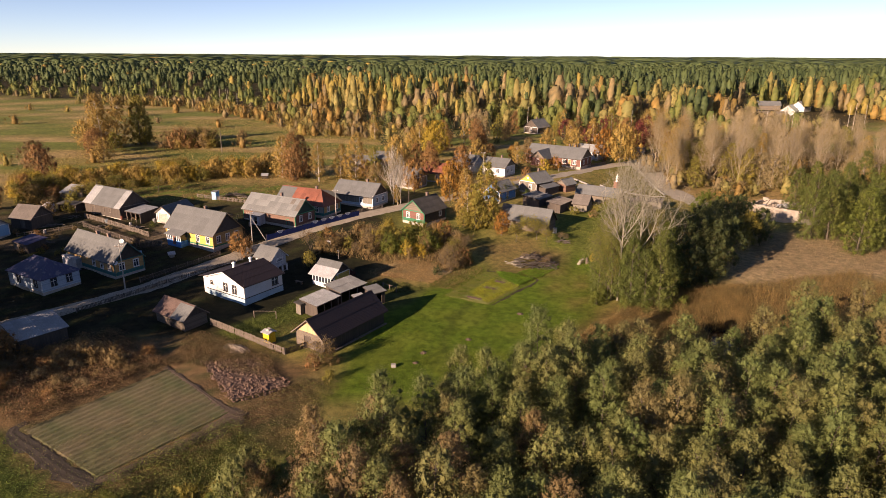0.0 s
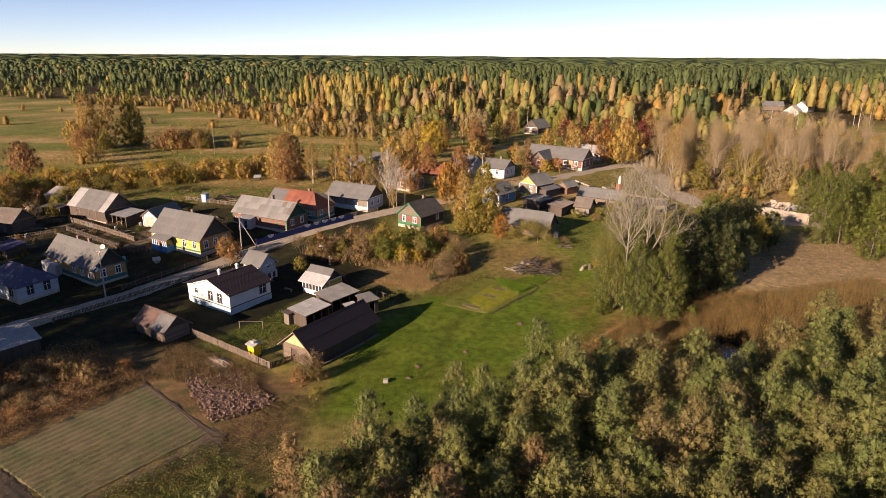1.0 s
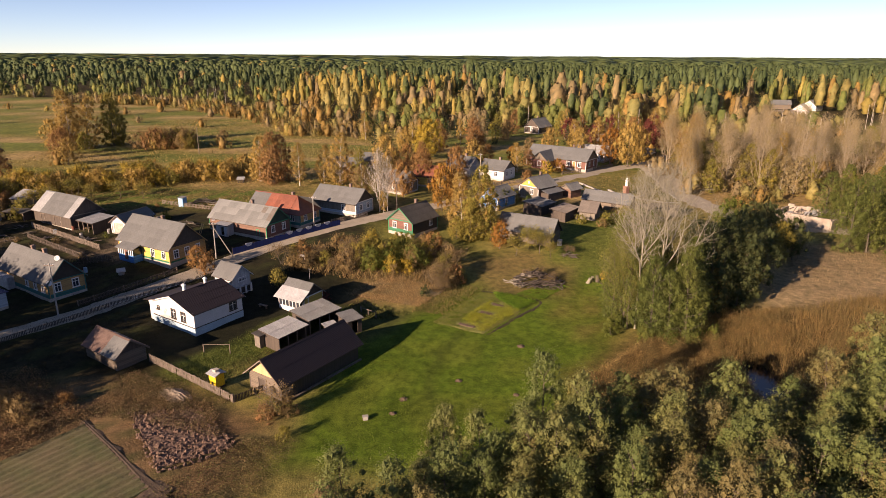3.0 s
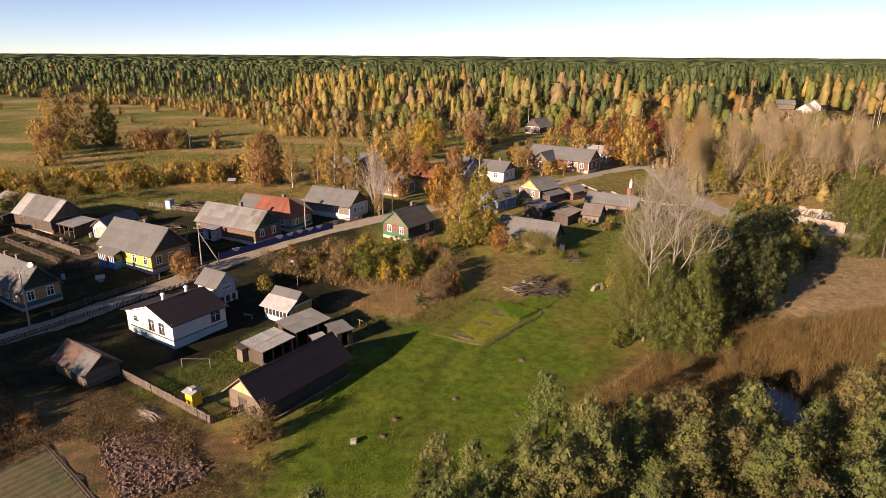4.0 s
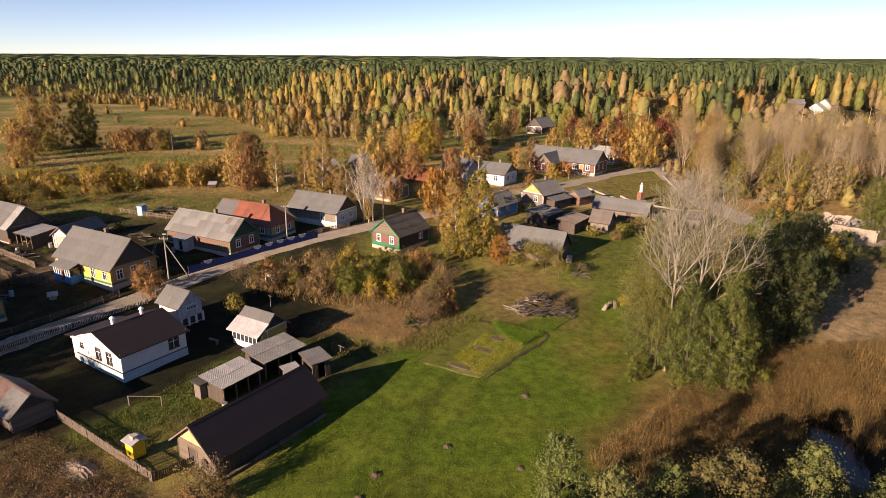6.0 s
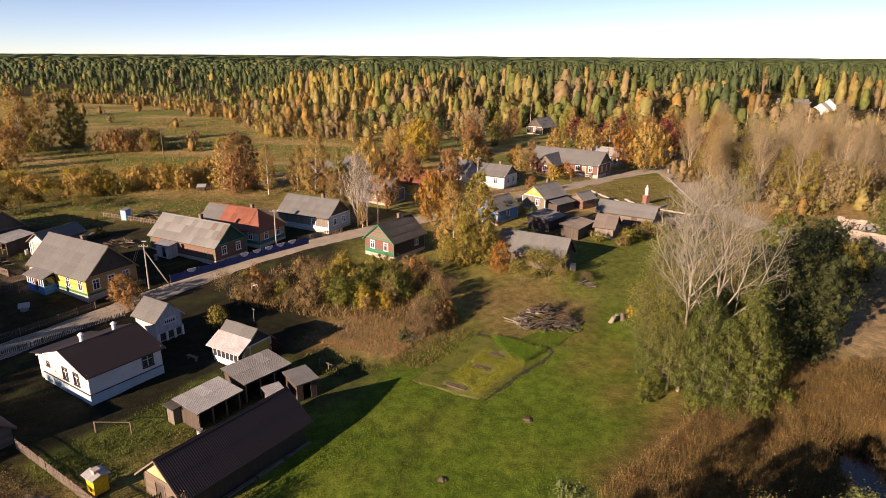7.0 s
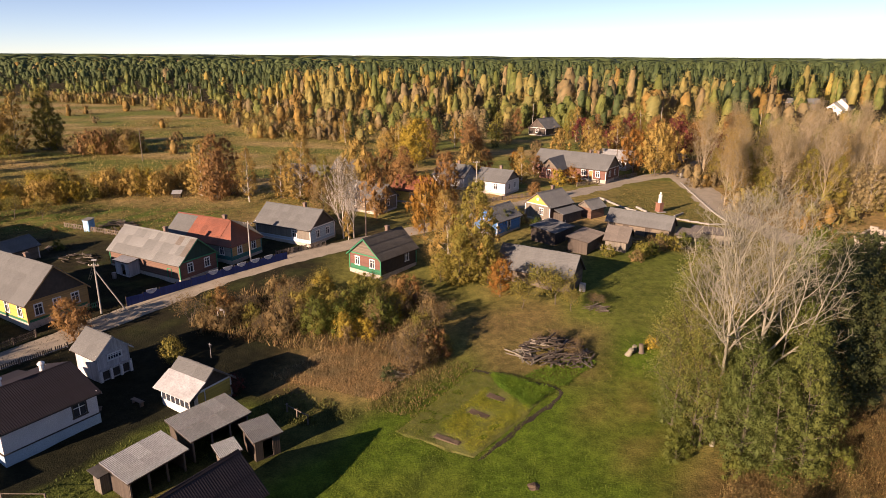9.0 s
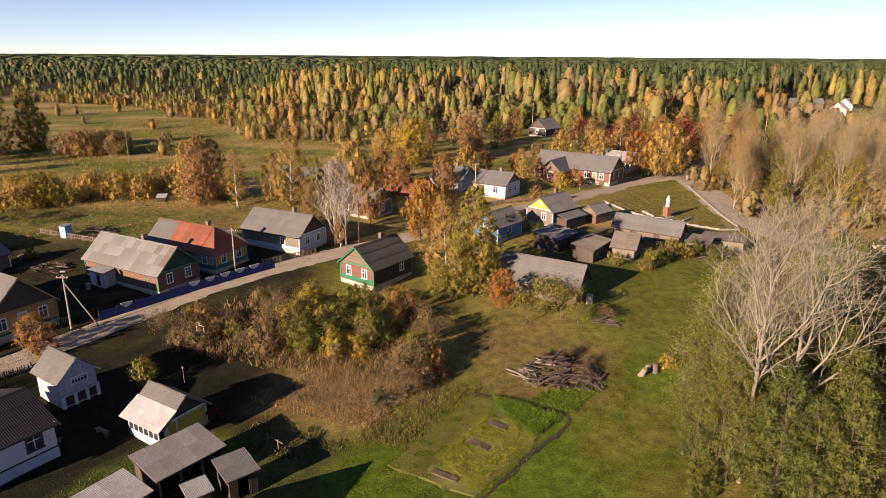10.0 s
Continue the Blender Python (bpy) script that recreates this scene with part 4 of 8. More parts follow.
# trees of the village
for x, y, key, k, tall in ((7.5, 130.4, "tall_olive2", 1.42, 1.02), (4.6, 132.0, "tall_ochre1", 1.25, 1.0), (9.8, 131.6, "tall_ochre2", 1.2, 0.95), (6.0, 128.2, "tall_olive0", 0.9, 0.9), (3.4, 128.8, "broad_olive1", 0.6, 1.0), (10.2, 128.6, "tall_olive1", 0.75, 0.9),
                           (0.5, 148.0, "broad_orange0", 1.0, 1.35), (3.8, 149.5, "broad_orange1", 0.85, 1.4), (11.6, 124.4, "broad_orange2", 0.6, 1.1),
                           (-13.3, 147.5, "barebirch", 1.15, 1.0), (-11.6, 147.9, "barebirch", 1.05, 0.95), (-12.3, 146.6, "birch_ochre1", 0.42, 1.0),
                           (-44.5, 173.5, "tall_rust0", 1.35, 1.0), (-41.5, 175.5, "tall_rust1", 1.25, 1.0), (-47.5, 175.0, "tall_ochre2", 1.2, 1.0), (-43.0, 171.5, "tall_rust2", 1.05, 1.0), (-36.0, 170.0, "birch_ochre1", 0.95, 1.0),
                           (-3.2, 209.0, "broad_yellow0", 1.35, 1.15), (-5.8, 210.0, "broad_yellow1", 1.1, 1.2), (-9, 186, "broad_rust0", 0.9, 1.15), (-14, 190, "broad_rust2", 0.8, 1.1),
                           (-26, 172, "tall_ochre1", 1.35, 1.0), (-30.5, 174, "tall_ochre0", 1.0, 1.0), (-20, 170, "birch_olive1", 0.85, 1.0), (-23, 172, "broad_rust1", 0.7, 1.0), (-5, 172, "broad_rust1", 0.95, 1.25), (-14, 176, "broad_ochre0", 1.15, 1.3),
                           (57.0, 201.5, "broad_ochre0", 1.45, 1.15), (52.5, 204.5, "broad_orange1", 1.2, 1.15), (61.0, 204.0, "broad_ochre2", 1.25, 1.15), (69.0, 219.0, "broad_wine0", 1.3, 1.1), (75, 224, "broad_rust0", 1.2, 1.1), (80, 216, "broad_wine2", 1.0, 1.1),
                           (-41.7, 114.0, "broad_rust2", 0.62, 0.85), (-39.8, 113.0, "shrub_rust0", 1.1, 1.2), (-26.1, 106.8, "broad_olive2", 0.42, 0.95),
                           (28, 208, "broad_brown2", 0.8, 1.1), (22, 202, "broad_orange0", 0.6, 1.1), (26, 196, "broad_rust1", 0.6, 1.1), (34, 190, "shrub_orange1", 1.4, 1.1), (30, 187.5, "shrub_yellow0", 1.2, 1.2),
                           (22.5, 170.5, "broad_rust0", 0.45, 1.2), (44, 214, "broad_ochre1", 1.1, 1.1), (36, 220, "broad_ochre2", 1.0, 1.1), (14, 196, "broad_rust2", 0.7, 1.2), (62, 232, "birch_olive0", 1.2, 1.0), (50, 234, "birch_rust1", 1.0, 1.0),
                           (-8.5, 157.0, "broad_rust0", 0.95, 1.2), (4.5, 177.5, "broad_rust2", 0.95, 1.2), (-4.5, 181, "tall_rust1", 1.0, 1.0), (9.5, 191, "broad_ochre1", 1.0, 1.1), (22, 189, "tall_ochre0", 0.85, 1.0), (-19, 160, "broad_brown1", 0.85, 1.1), (30, 275, "tall_rust0", 1.0, 1.0), (48, 268, "tall_olive1", 1.0, 1.0), (0, 226, "tall_rust2", 1.1, 1.0), (-12, 214, "broad_ochre0", 1.0, 1.1), (16.9, 154.5, "shrub_olive1", 1.2, 1.2), (14.5, 152, "shrub_dark0", 1.3, 1.2)):
    plant(key, x, y, k, tall)
for x, y in ((17.0, 124.6), (18.8, 122.0), (20.6, 120.2), (14.2, 121.0), (-88, 158), (-82, 155), (-76, 157), (-93, 151), (-70, 156), (-97, 160)):
    plant("apple", x, y, r.uniform(0.75, 1.15), group="orchard trees")

for k, (x, y) in enumerate(((35.5, 139.5), (37.5, 141.0), (39.5, 143.0), (42.0, 144.5), (44.5, 146.0), (34.0, 138.0), (30.0, 139.5), (20.5, 152.5), (18.5, 156.0), (41.0, 147.0), (47.0, 144.5), (38.5, 146.5), (50.0, 147.0))):
    plant(f"shrub_{('olive', 'green', 'brown')[k % 3]}{k % 3}", x, y, r.uniform(0.6, 1.1), group="shrubs by the sheds")

# scrub between street and lawn
for k in range(150):
    x, y = r.uniform(-29, 4), r.uniform(105, 130)
    if y > 126 - 0.28 * (x + 8) * (x > -8) - (0.9 * (-x - 20) if x < -20 else 0) or y > 117 + 0.95 * (x + 38) - 6 or (y < 112 and x < -3 and x > -24) or (x < -19 and y < 114) or (x > -1 and y > 122) or (-10.5 < x < -2 and y > 125):
        continue
    if x < -14:
        leaf = r.choice(["brown", "rust", "olive", "wine", "tan"], p=[0.44, 0.22, 0.2, 0.08, 0.06])
    elif x < -2:
        leaf = r.choice(["olive", "green", "yellow", "brown"], p=[0.52, 0.25, 0.06, 0.17])
    else:
        leaf = r.choice(["brown", "olive", "rust"], p=[0.6, 0.25, 0.15])
    if r.random() < (0.3 if x < -14 or x > -2 else 0.08):
        plant("twigs", x, y, r.uniform(0.8, 1.3))
    else:
        plant(f"shrub_{leaf}{k % 3}", x, y, r.uniform(0.7, 1.4), r.uniform(0.9, 1.2), group="scrub by the street")
for x, y, key, k in ((-7.5, 119.0, "shrub_green0", 1.5), (-9.8, 117.4, "shrub_olive2", 1.45), (-4.8, 116.8, "shrub_olive1", 1.3), (-12.8, 119.4, "shrub_olive0", 1.5), (0.8, 110.0, "twigs", 1.4), (2.4, 107.8, "shrub_brown0", 0.9), (-0.5, 107.0, "twigs", 1.2),
                     (3.8, 110.6, "shrub_olive1", 0.8), (-2.0, 104.5, "shrub_dark1", 0.7), (-19.0, 101.0, "shrub_wine0", 0.8), (-17.8, 101.8, "shrub_wine2", 0.7), (-17.4, 70.6, "twigs", 1.25), (-16.3, 71.2, "shrub_brown1", 0.9), (-18.4, 69.8, "shrub_rust2", 0.75),
                     (-15.5, 66.5, "shrub_olive1", 0.6), (24.0, 121.5, "twigs", 0.7), (28.5, 111.0, "shrub_yellow2", 0.6), (-48.8, 70.6, "shrub_brown1", 1.3), (-46.6, 69.4, "shrub_brown0", 1.2), (-44.0, 68.8, "shrub_brown0", 1.0), (-51.0, 69.0, "shrub_brown2", 1.0),
                     (-59.5, 70.5, "broad_rust0", 0.55), (-62.0, 68.0, "broad_rust1", 0.5), (-64, 74, "broad_rust2", 0.5)):
    plant(key, x, y, k)
for k in range(70):
    x, y = r.uniform(-66, -40), r.uniform(58, 72)
    if y > 76 + 0.2 * x + 12 or y < 54 - 0.55 * (x + 40) * 0 + (x + 40) * -0.2 - 4:
        continue
    if x > -44 and y < 66:
        continue
    plant(f"shrub_{('brown', 'rust', 'brown', 'rust', 'tan')[k % 5]}{k % 3}", x, y, r.uniform(0.45, 0.9), 0.8, group="low scrub on the fallow")
for k in range(16):
    x, y = r.uniform(-36, -16), r.uniform(36, 44)
    plant(f"shrub_{('green', 'olive', 'green')[k % 3]}{k % 3}", x, y, r.uniform(0.5, 1.1), group="shrubs at the edge of the wood")
for k in range(16):
    x = r.uniform(-27, -8)
    plant(f"shrub_{('green', 'olive', 'green', 'brown')[k % 4]}{k % 3}", x, float(np.interp(x, WOOD_X, WOOD_Y)) + r.uniform(-1, 5), r.uniform(0.4, 0.9), group="shrubs at the edge of the wood")
for k in range(34):
    x, y = r.uniform(-100, -58), r.uniform(112, 150)
    if math.hypot(x + 78, y - 140) < 9 or math.hypot(x + 64, y - 107) < 9 or math.hypot(x + 92, y - 130) < 5 or math.hypot(x + 62, y - 135) < 5 or math.hypot(x + 55, y - 122) < 9 or math.hypot(x + 70, y - 134) < 4 or math.hypot(x + 98, y - 122) < 6:
        continue
    plant(f"shrub_{('olive', 'brown', 'green', 'rust')[k % 4]}{k % 3}", x, y, r.uniform(0.3, 0.75), group="bushes in the yards")
for k in range(9):
    plant("apple", r.uniform(-112, -84), r.uniform(145, 162), r.uniform(1.0, 1.4), group="orchard trees")
for k in range(12):
    plant(f"shrub_{('brown', 'rust', 'dark', 'olive')[k % 4]}{k % 3}", r.uniform(-116, -88), r.uniform(136, 160), r.uniform(0.7, 1.5), group="bushes in the yards")
# yellow hedge of bushes behind the gardens, meadow bushes
for k in range(72):
    x = r.uniform(-112, -48)
    y = 160 + 0.46 * (x + 100) + r.uniform(-5, 6)
    plant(f"shrub_{('ochre', 'yellow', 'ochre', 'yellow', 'olive', 'ochre')[k % 6]}{k % 3}", x, y, r.uniform(1.2, 2.1), 1.05, group="bushes behind the gardens")
for x, y, key, k in ((-125, 225, "tall_ochre0", 2.0), (-121, 228, "tall_ochre1", 1.75), (-128, 229, "tall_ochre2", 1.6), (-119, 222, "broad_olive1", 0.8), (-116, 235, "tall_olive0", 1.85), (-114.5, 236.5, "tall_olive2", 1.5), (-130, 224, "broad_ochre1", 1.3),
                     (-122, 214, "broad_rust0", 1.1), (-118, 206, "broad_rust2", 1.1), (-110, 196, "broad_ochre1", 1.0), (-112, 168, "broad_rust1", 1.3), (-118, 174, "broad_brown0", 1.3), (-106, 150, "broad_rust2", 0.8), (-102, 146, "shrub_ochre1", 1.6), (-108, 140, "broad_rust0", 0.9)):
    plant(key, x, y, k)
for k in range(20):
    plant(f"shrub_{('brown', 'rust', 'ochre', 'brown', 'olive')[k % 5]}{k % 3}", -96 + r.normal() * 7, 231 + r.normal() * 3, r.uniform(1.5, 2.5), r.uniform(0.9, 1.15), group="bushes out in the meadow")
for k in range(30):
    x, y = r.uniform(12, 110), r.uniform(222, 262)
    if abs(x - 41 * y / 280) < 10 and y > 226 or abs(x - 67) < 9 and y < 230:
        continue
    plant(("tall_ochre0", "tall_rust1", "broad_rust2", "tall_olive2", "broad_wine0", "tall_tan1")[k % 6], x, y, r.uniform(0.8, 1.25))
for k in range(22):
    x, y = r.uniform(-30, 62), r.uniform(232, 272)
    if abs(x - 41 * y / 280) < 10:
        continue
    plant(("spruce", "broad_brown1", "shrub_dark1", "birch_ochre0", "broad_rust0")[k % 5], x, y, r.uniform(0.6, 1.0))

for x, y, k in ((3.0, 272.0, 0.7), (6.0, 273.5, 0.8), (8.5, 271.0, 0.65), (10.5, 274.0, 0.75), (-28.0, 292.0, 0.7), (-31.5, 293.0, 0.6), (-25.0, 294.5, 0.8), (-37.0, 300.0, 0.7), (20.0, 284.0, 0.9), (1.0, 275.0, 0.6)):
    plant("spruce", x, y, k, group="young spruces before the forest")

# ---- far forest: thousands of trees, one mass ----
PAL = {"pine": [(0.047, 0.072, 0.029), (0.07, 0.095, 0.036)], "birchy": [(0.225, 0.18, 0.05), (0.275, 0.215, 0.056)], "pale": [(0.179, 0.165, 0.057), (0.227, 0.189, 0.066)], "greenish": [(0.099, 0.123, 0.034), (0.142, 0.152, 0.043)],
       "rusty": [(0.189, 0.128, 0.043), (0.241, 0.156, 0.045)], "tan": [(0.165, 0.132, 0.072), (0.204, 0.156, 0.076)]}
NAMES = list(PAL)


def crown_radius(conifer, u):
    return np.where(conifer, np.sin(math.pi * np.clip(0.2 + 0.74 * u, 0, 1)) ** 0.6 * (1.06 - 0.3 * u), np.sin(math.pi * np.clip(0.14 + 0.8 * u, 0, 1)) ** 0.6 * (1.1 - 0.3 * u))


def forest(seed, x, y, height, kind, leaves, spread, size, heart=0.45):
    """Many trees as triangles: an uneven crown, lumpy all round, rough with leaf clumps. Gives corner points, a colour for each triangle and a normal for each corner."""
    r = np.random.default_rng(seed)
    n, sides, rings = len(x), 7, 6
    conifer = (kind == 0)[:, None]
    low = np.where(conifer, 0.38, np.clip(0.12 * (height[:, None] - 6) / 6, 0, 0.14))
    foot = np.stack([x, y, land(x, y)], -1)
    w = r.uniform(0, 6.28, (n, 4, 1))
    def at(u, ang, swell):
        """Places on the crowns, and the way out from there."""
        bump = 1 + 0.22 * np.sin(2 * ang + w[:, 0] + 4 * u) + 0.2 * np.sin(3 * ang + w[:, 1] - 9 * u) + 0.12 * np.sin(ang + w[:, 2] + 15 * u)
        rad = spread[:, None] * crown_radius(conifer, u) * bump * swell
        p = np.stack([rad * np.cos(ang), rad * np.sin(ang), height[:, None] * (low + (1 - low) * u)], -1) + foot[:, None, :]
        side = np.clip(1.1 - 0.5 * u, 0.35, 1)
        return p, unit(np.stack([np.cos(ang) * side, np.sin(ang) * side, (u - 0.35) * 1.25 + 0.12 * np.sin(14 * u + w[:, 3])], -1))
    us = np.repeat(np.linspace(0.02, 0.93, rings), sides)[None] + r.normal(size=(n, rings * sides)) * 0.02
    ang = np.tile(np.arange(sides) * 2 * math.pi / sides, rings)[None] + np.repeat(np.arange(rings) * 0.45, sides)[None] + w[:, 0]
    P, O = at(np.clip(us, 0.01, 0.97), ang, (heart if leaves else 0.85) * r.uniform(0.88, 1.12, us.shape))
    tip = foot + np.stack([0 * x, 0 * x, height * (0.86 if leaves else 1.0)], -1)
    P, O = np.concatenate([P, tip[:, None]], 1), np.concatenate([O, np.tile([[[0.0, 0, 1]]], (n, 1, 1))], 1)
    f = []
    for j in range(rings - 1):
        for i in range(sides):
            a, b, c, d = j * sides + i, j * sides + (i + 1) % sides, (j + 1) * sides + i, (j + 1) * sides + (i + 1) % sides
            f += [(a, b, d), (a, d, c)]
    f = np.array(f + [((rings - 1) * sides + i, (rings - 1) * sides + (i + 1) % sides, rings * sides) for i in range(sides)])
    lo = np.array([PAL[k][0] for k in NAMES])[kind]
    hi = np.array([PAL[k][1] for k in NAMES])[kind]
    col = (lo + (hi - lo) * r.uniform(0, 1, (n, 1))) * r.uniform(0.85, 1.15, (n, 1))
    tris, normals, cols = P[:, f].reshape(-1, 3, 3), O[:, f].reshape(-1, 3), np.repeat(col, len(f), 0)
    if not leaves:
        return tris, cols, normals
    boughs = 16
    bu = np.clip((np.arange(boughs)[None, :] + r.uniform(0.0, 1.0, (n, boughs))) / boughs, 0.03, 0.97)
    C, ways = at(bu, r.uniform(0, 6.28, (n, 1)) + np.arange(boughs)[None, :] * 2.4 + r.normal(size=(n, boughs)) * 0.4, r.uniform(0.5, 1.0, (n, boughs)))
    girth = np.minimum(spread, height * 0.5)[:, None] * (0.16 + 0.24 * crown_radius(conifer, bu)) * r.uniform(0.6, 1.4, (n, boughs))
    pick, rows = r.integers(boughs, size=(n, leaves)), np.arange(n)[:, None]
    d = unit(r.normal(size=(n, leaves, 3)) + ways[rows, pick] * 0.5)
    pos = C[rows, pick] + d * (girth[rows, pick] * np.abs(r.normal(size=(n, leaves)) * 0.6 + 0.5))[..., None] * np.array([1, 1, 1.15])
    out = unit(ways[rows, pick] + d * 0.8).reshape(-1, 3)
    q = leaf_quads(pos.reshape(-1, 3), out, (size[:, None] * r.uniform(0.6, 1.3, (n, leaves))).ravel(), r, 1.0, 0.7)
    q, flat = turned_out(q, out)
    bent = np.repeat(unit(out * 0.6 + flat), 3, 0)
    return np.concatenate([tris, q]), np.concatenate([cols, np.repeat(col, leaves, 0) * r.uniform(0.86, 1.16, (n * leaves, 1))]), np.concatenate([normals, bent])


def forest_kinds(x, y, r):
    """What grows where: pines further in, birches and mixed trees towards the edge."""
    deep = forest_front(x, y)
    n = len(x)
    pine = 0.24 + 0.72 * smooth(60, 330, deep + 160 * (sheet_noise(x, y, 150, 21) - 0.5)) + 0.4 * smooth(30, 90, x) * smooth(70, 150, deep) + 0.06 * smooth(0, 40, x)
    pine = np.where((x < -80) & (deep < 45), 0.15, pine)
    pine = np.where((x < -120) & (deep > 45), 0.85, pine)
    fields = np.stack([sheet_noise(x, y, 75, 60 + i) + r.normal(size=n) * 0.11 for i in range(5)]) + np.array([[0.0], [0.06], [0.05], [-0.08], [-0.02]])
    k = np.where(r.random(n) * 0.35 + 0.65 * sheet_noise(x, y, 50, 77) < pine * 0.9, 0, 1 + fields.argmax(0))
    k = np.where((k == 1) & (x > -20) & (r.random(n) < 0.8), r.choice([2, 3, 3, 3, 5], n), k)
    golden = (np.hypot((x + 45) / 62, (y - 455) / 60) < 1) & (r.random(n) < 0.6)
    k = np.where(golden, 1, k)
    k = np.where((x < -110) & (deep > 12) & (deep < 75) & (r.random(n) < 0.85), 3, k)
    k = np.where((x < -100) & (deep <= 12), np.where(r.random(n) < 0.5, 5, 2), k)
    return np.where((deep < 40) & (x > -110) & (x < -5) & (r.random(n) < 0.5), np.where(r.random(n) < 0.5, 5, 4), k)


def scatter(y0, y1, step, seed, wide=0.8):
    r = np.random.default_rng(seed)
    xs, ys = [], []
    y = y0
    while y < y1:
        s = step * (y / y0)
        x = np.arange(-wide * y - 20, wide * y + 20, s)
        xs.append(x + r.uniform(-0.9, 0.9, len(x)) * s)
        ys.append(y + r.uniform(-0.9, 0.9, len(x)) * s)
        y += s
    return np.concatenate(xs), np.concatenate(ys), r


all_q, all_c, all_n = [], [], []
for y0, y1, step, seed in ((245, 720, 5.8, 31), (720, 1400, 11.5, 33), (1400, 4300, 21, 34)):
    x, y, r = scatter(y0, y1, step, seed)
    deep = forest_front(x, y)
    clearing = np.hypot((x - 185) / 45, (y - 345) / 60) < 1
    keep = (deep + 18 * (sheet_noise(x, y, 28, 14) - 0.5) > 0) & ~clearing & (r.random(len(x)) < 0.7 + 0.3 * sheet_noise(x, y, 24, 16))
    x, y, deep = x[keep], y[keep], deep[keep]
    kind = forest_kinds(x, y, r)
    far = smooth(600, 2600, y)
    old = 1 + 0.42 * (1 - smooth(560, 900, y)) * smooth(-130, -60, x)
    edge = 1 - smooth(25, 75, deep + 30 * (sheet_noise(x, y, 40, 15) - 0.5))
    height = r.uniform(11, 15, len(x)) * old * np.where(kind == 0, 1.05, 1.0) * (0.34 + 0.66 * smooth(0, 1, deep / (150 - 80 * smooth(0, 60, x)))) * (0.78 + 0.44 * sheet_noise(x, y, 38, 5)) * (1 - 0.05 * smooth(800, 1600, y))
    spread = np.where(kind == 0, 3.9, 4.3) * r.uniform(0.75, 1.3, len(x)) * (1 + 4.0 * far) * (0.5 + 0.5 * height / 16) * np.maximum(1, y / 480)
    spread = np.maximum(spread, height * r.uniform(0.42, 0.62, len(x)) * edge * (kind != 0))
    for lo, hi, count, size in ((0, 60, 440, 0.21), (60, 140, 280, 0.27), (140, 400, 130, 0.4), (400, 9000, 60, 0.7)):
        m = (deep >= lo) & (deep < hi)
        if m.any():
            q, c, b = forest(seed + lo, x[m], y[m], height[m], kind[m], count if y0 < 700 else (20 if y0 < 1000 else 0), spread[m], (size if y0 < 700 else 0.6) * (1 + 0.6 * far[m]) * np.where(kind[m] == 0, 0.9, 1.0) * np.maximum(1, y[m] / 480) ** 0.6)
            all_q.append(q), all_c.append(c), all_n.append(b)
me = quads_mesh("forest", np.concatenate(all_q), 3, np.concatenate(all_c), None, np.concatenate(all_n))
me.materials.append(M["leaf_far"])
tagged(new("forest", me), "wide mixed forest of dark pines and yellow birches", "forest", kind="stuff")

# bushes of the meadow, and undergrowth beneath the poplars
def bush_mass(name, label, seed, x, y, kinds, leaves):
    r = np.random.default_rng(seed)
    kind = np.array([NAMES.index(k) for k in kinds])[r.integers(len(kinds), size=len(x))]
    height = r.uniform(2.0, 5.6, len(x))
    q, c, b = forest(seed, x, y, height, kind, leaves, height * r.uniform(0.55, 1.0, len(x)), np.full(len(x), 0.14), 0.3)
    me = quads_mesh(name, q, 3, c, None, b)
    me.materials.append(M["leaf_far"])
    tagged(new(name, me), label, "bushes", kind="stuff")


r = np.random.default_rng(44)
x = r.uniform(-250, -8, 560)
y = np.where(r.random(560) < 0.45, np.interp(x, FOREST_X, FOREST_Y) - r.uniform(0, 34, 560), r.uniform(178, 430, 560))
f = forest_front(x, y)
ok = (f < -3) & (r.random(560) < np.where(f > -34, 0.95, 0.05 + 0.3 * (sheet_noise(x, y, 60, 91) > 0.64))) & ~((np.abs(x + 12) < 60) & (y < 200))
bush_mass("meadow_bushes", "ochre, tan and olive bushes scattered over the meadow", 45, x[ok], y[ok], ["rusty", "tan", "pale", "pale", "rusty", "birchy"], 800)
x, y = r.uniform(64, 142, 150), r.uniform(158, 206, 150)
ok = ~((x < 74) & (y < 172)) & ~((np.abs(x - 90) < 14) & (y < 164)) & (np.hypot(x - 67, y - 214) > 7)
bush_mass("undergrowth", "ochre and tan undergrowth below the poplars", 46, x[ok], y[ok], ["rusty", "tan", "tan", "tan", "pale"], 900)

# stems that show at the forest's edge
stems = Shape()
r = np.random.default_rng(41)
for k in range(22):
    x = r.uniform(-330, 230)
    y = float(np.interp(x, FOREST_X, FOREST_Y)) + r.uniform(0, 12)
    stems.tube((x, y, gz(x, y)), (x + r.normal() * 0.3, y, gz(x, y) + r.uniform(7, 12)), 0.12, 0.05, 4, False)
me = stems.mesh("stems")
me.materials.append(M["bark_birch"])
tagged(new("birch_stems", me), "pale birch stems along the forest edge", "forest", kind="stuff")

# ---- buildings ----
SHEETS = {}


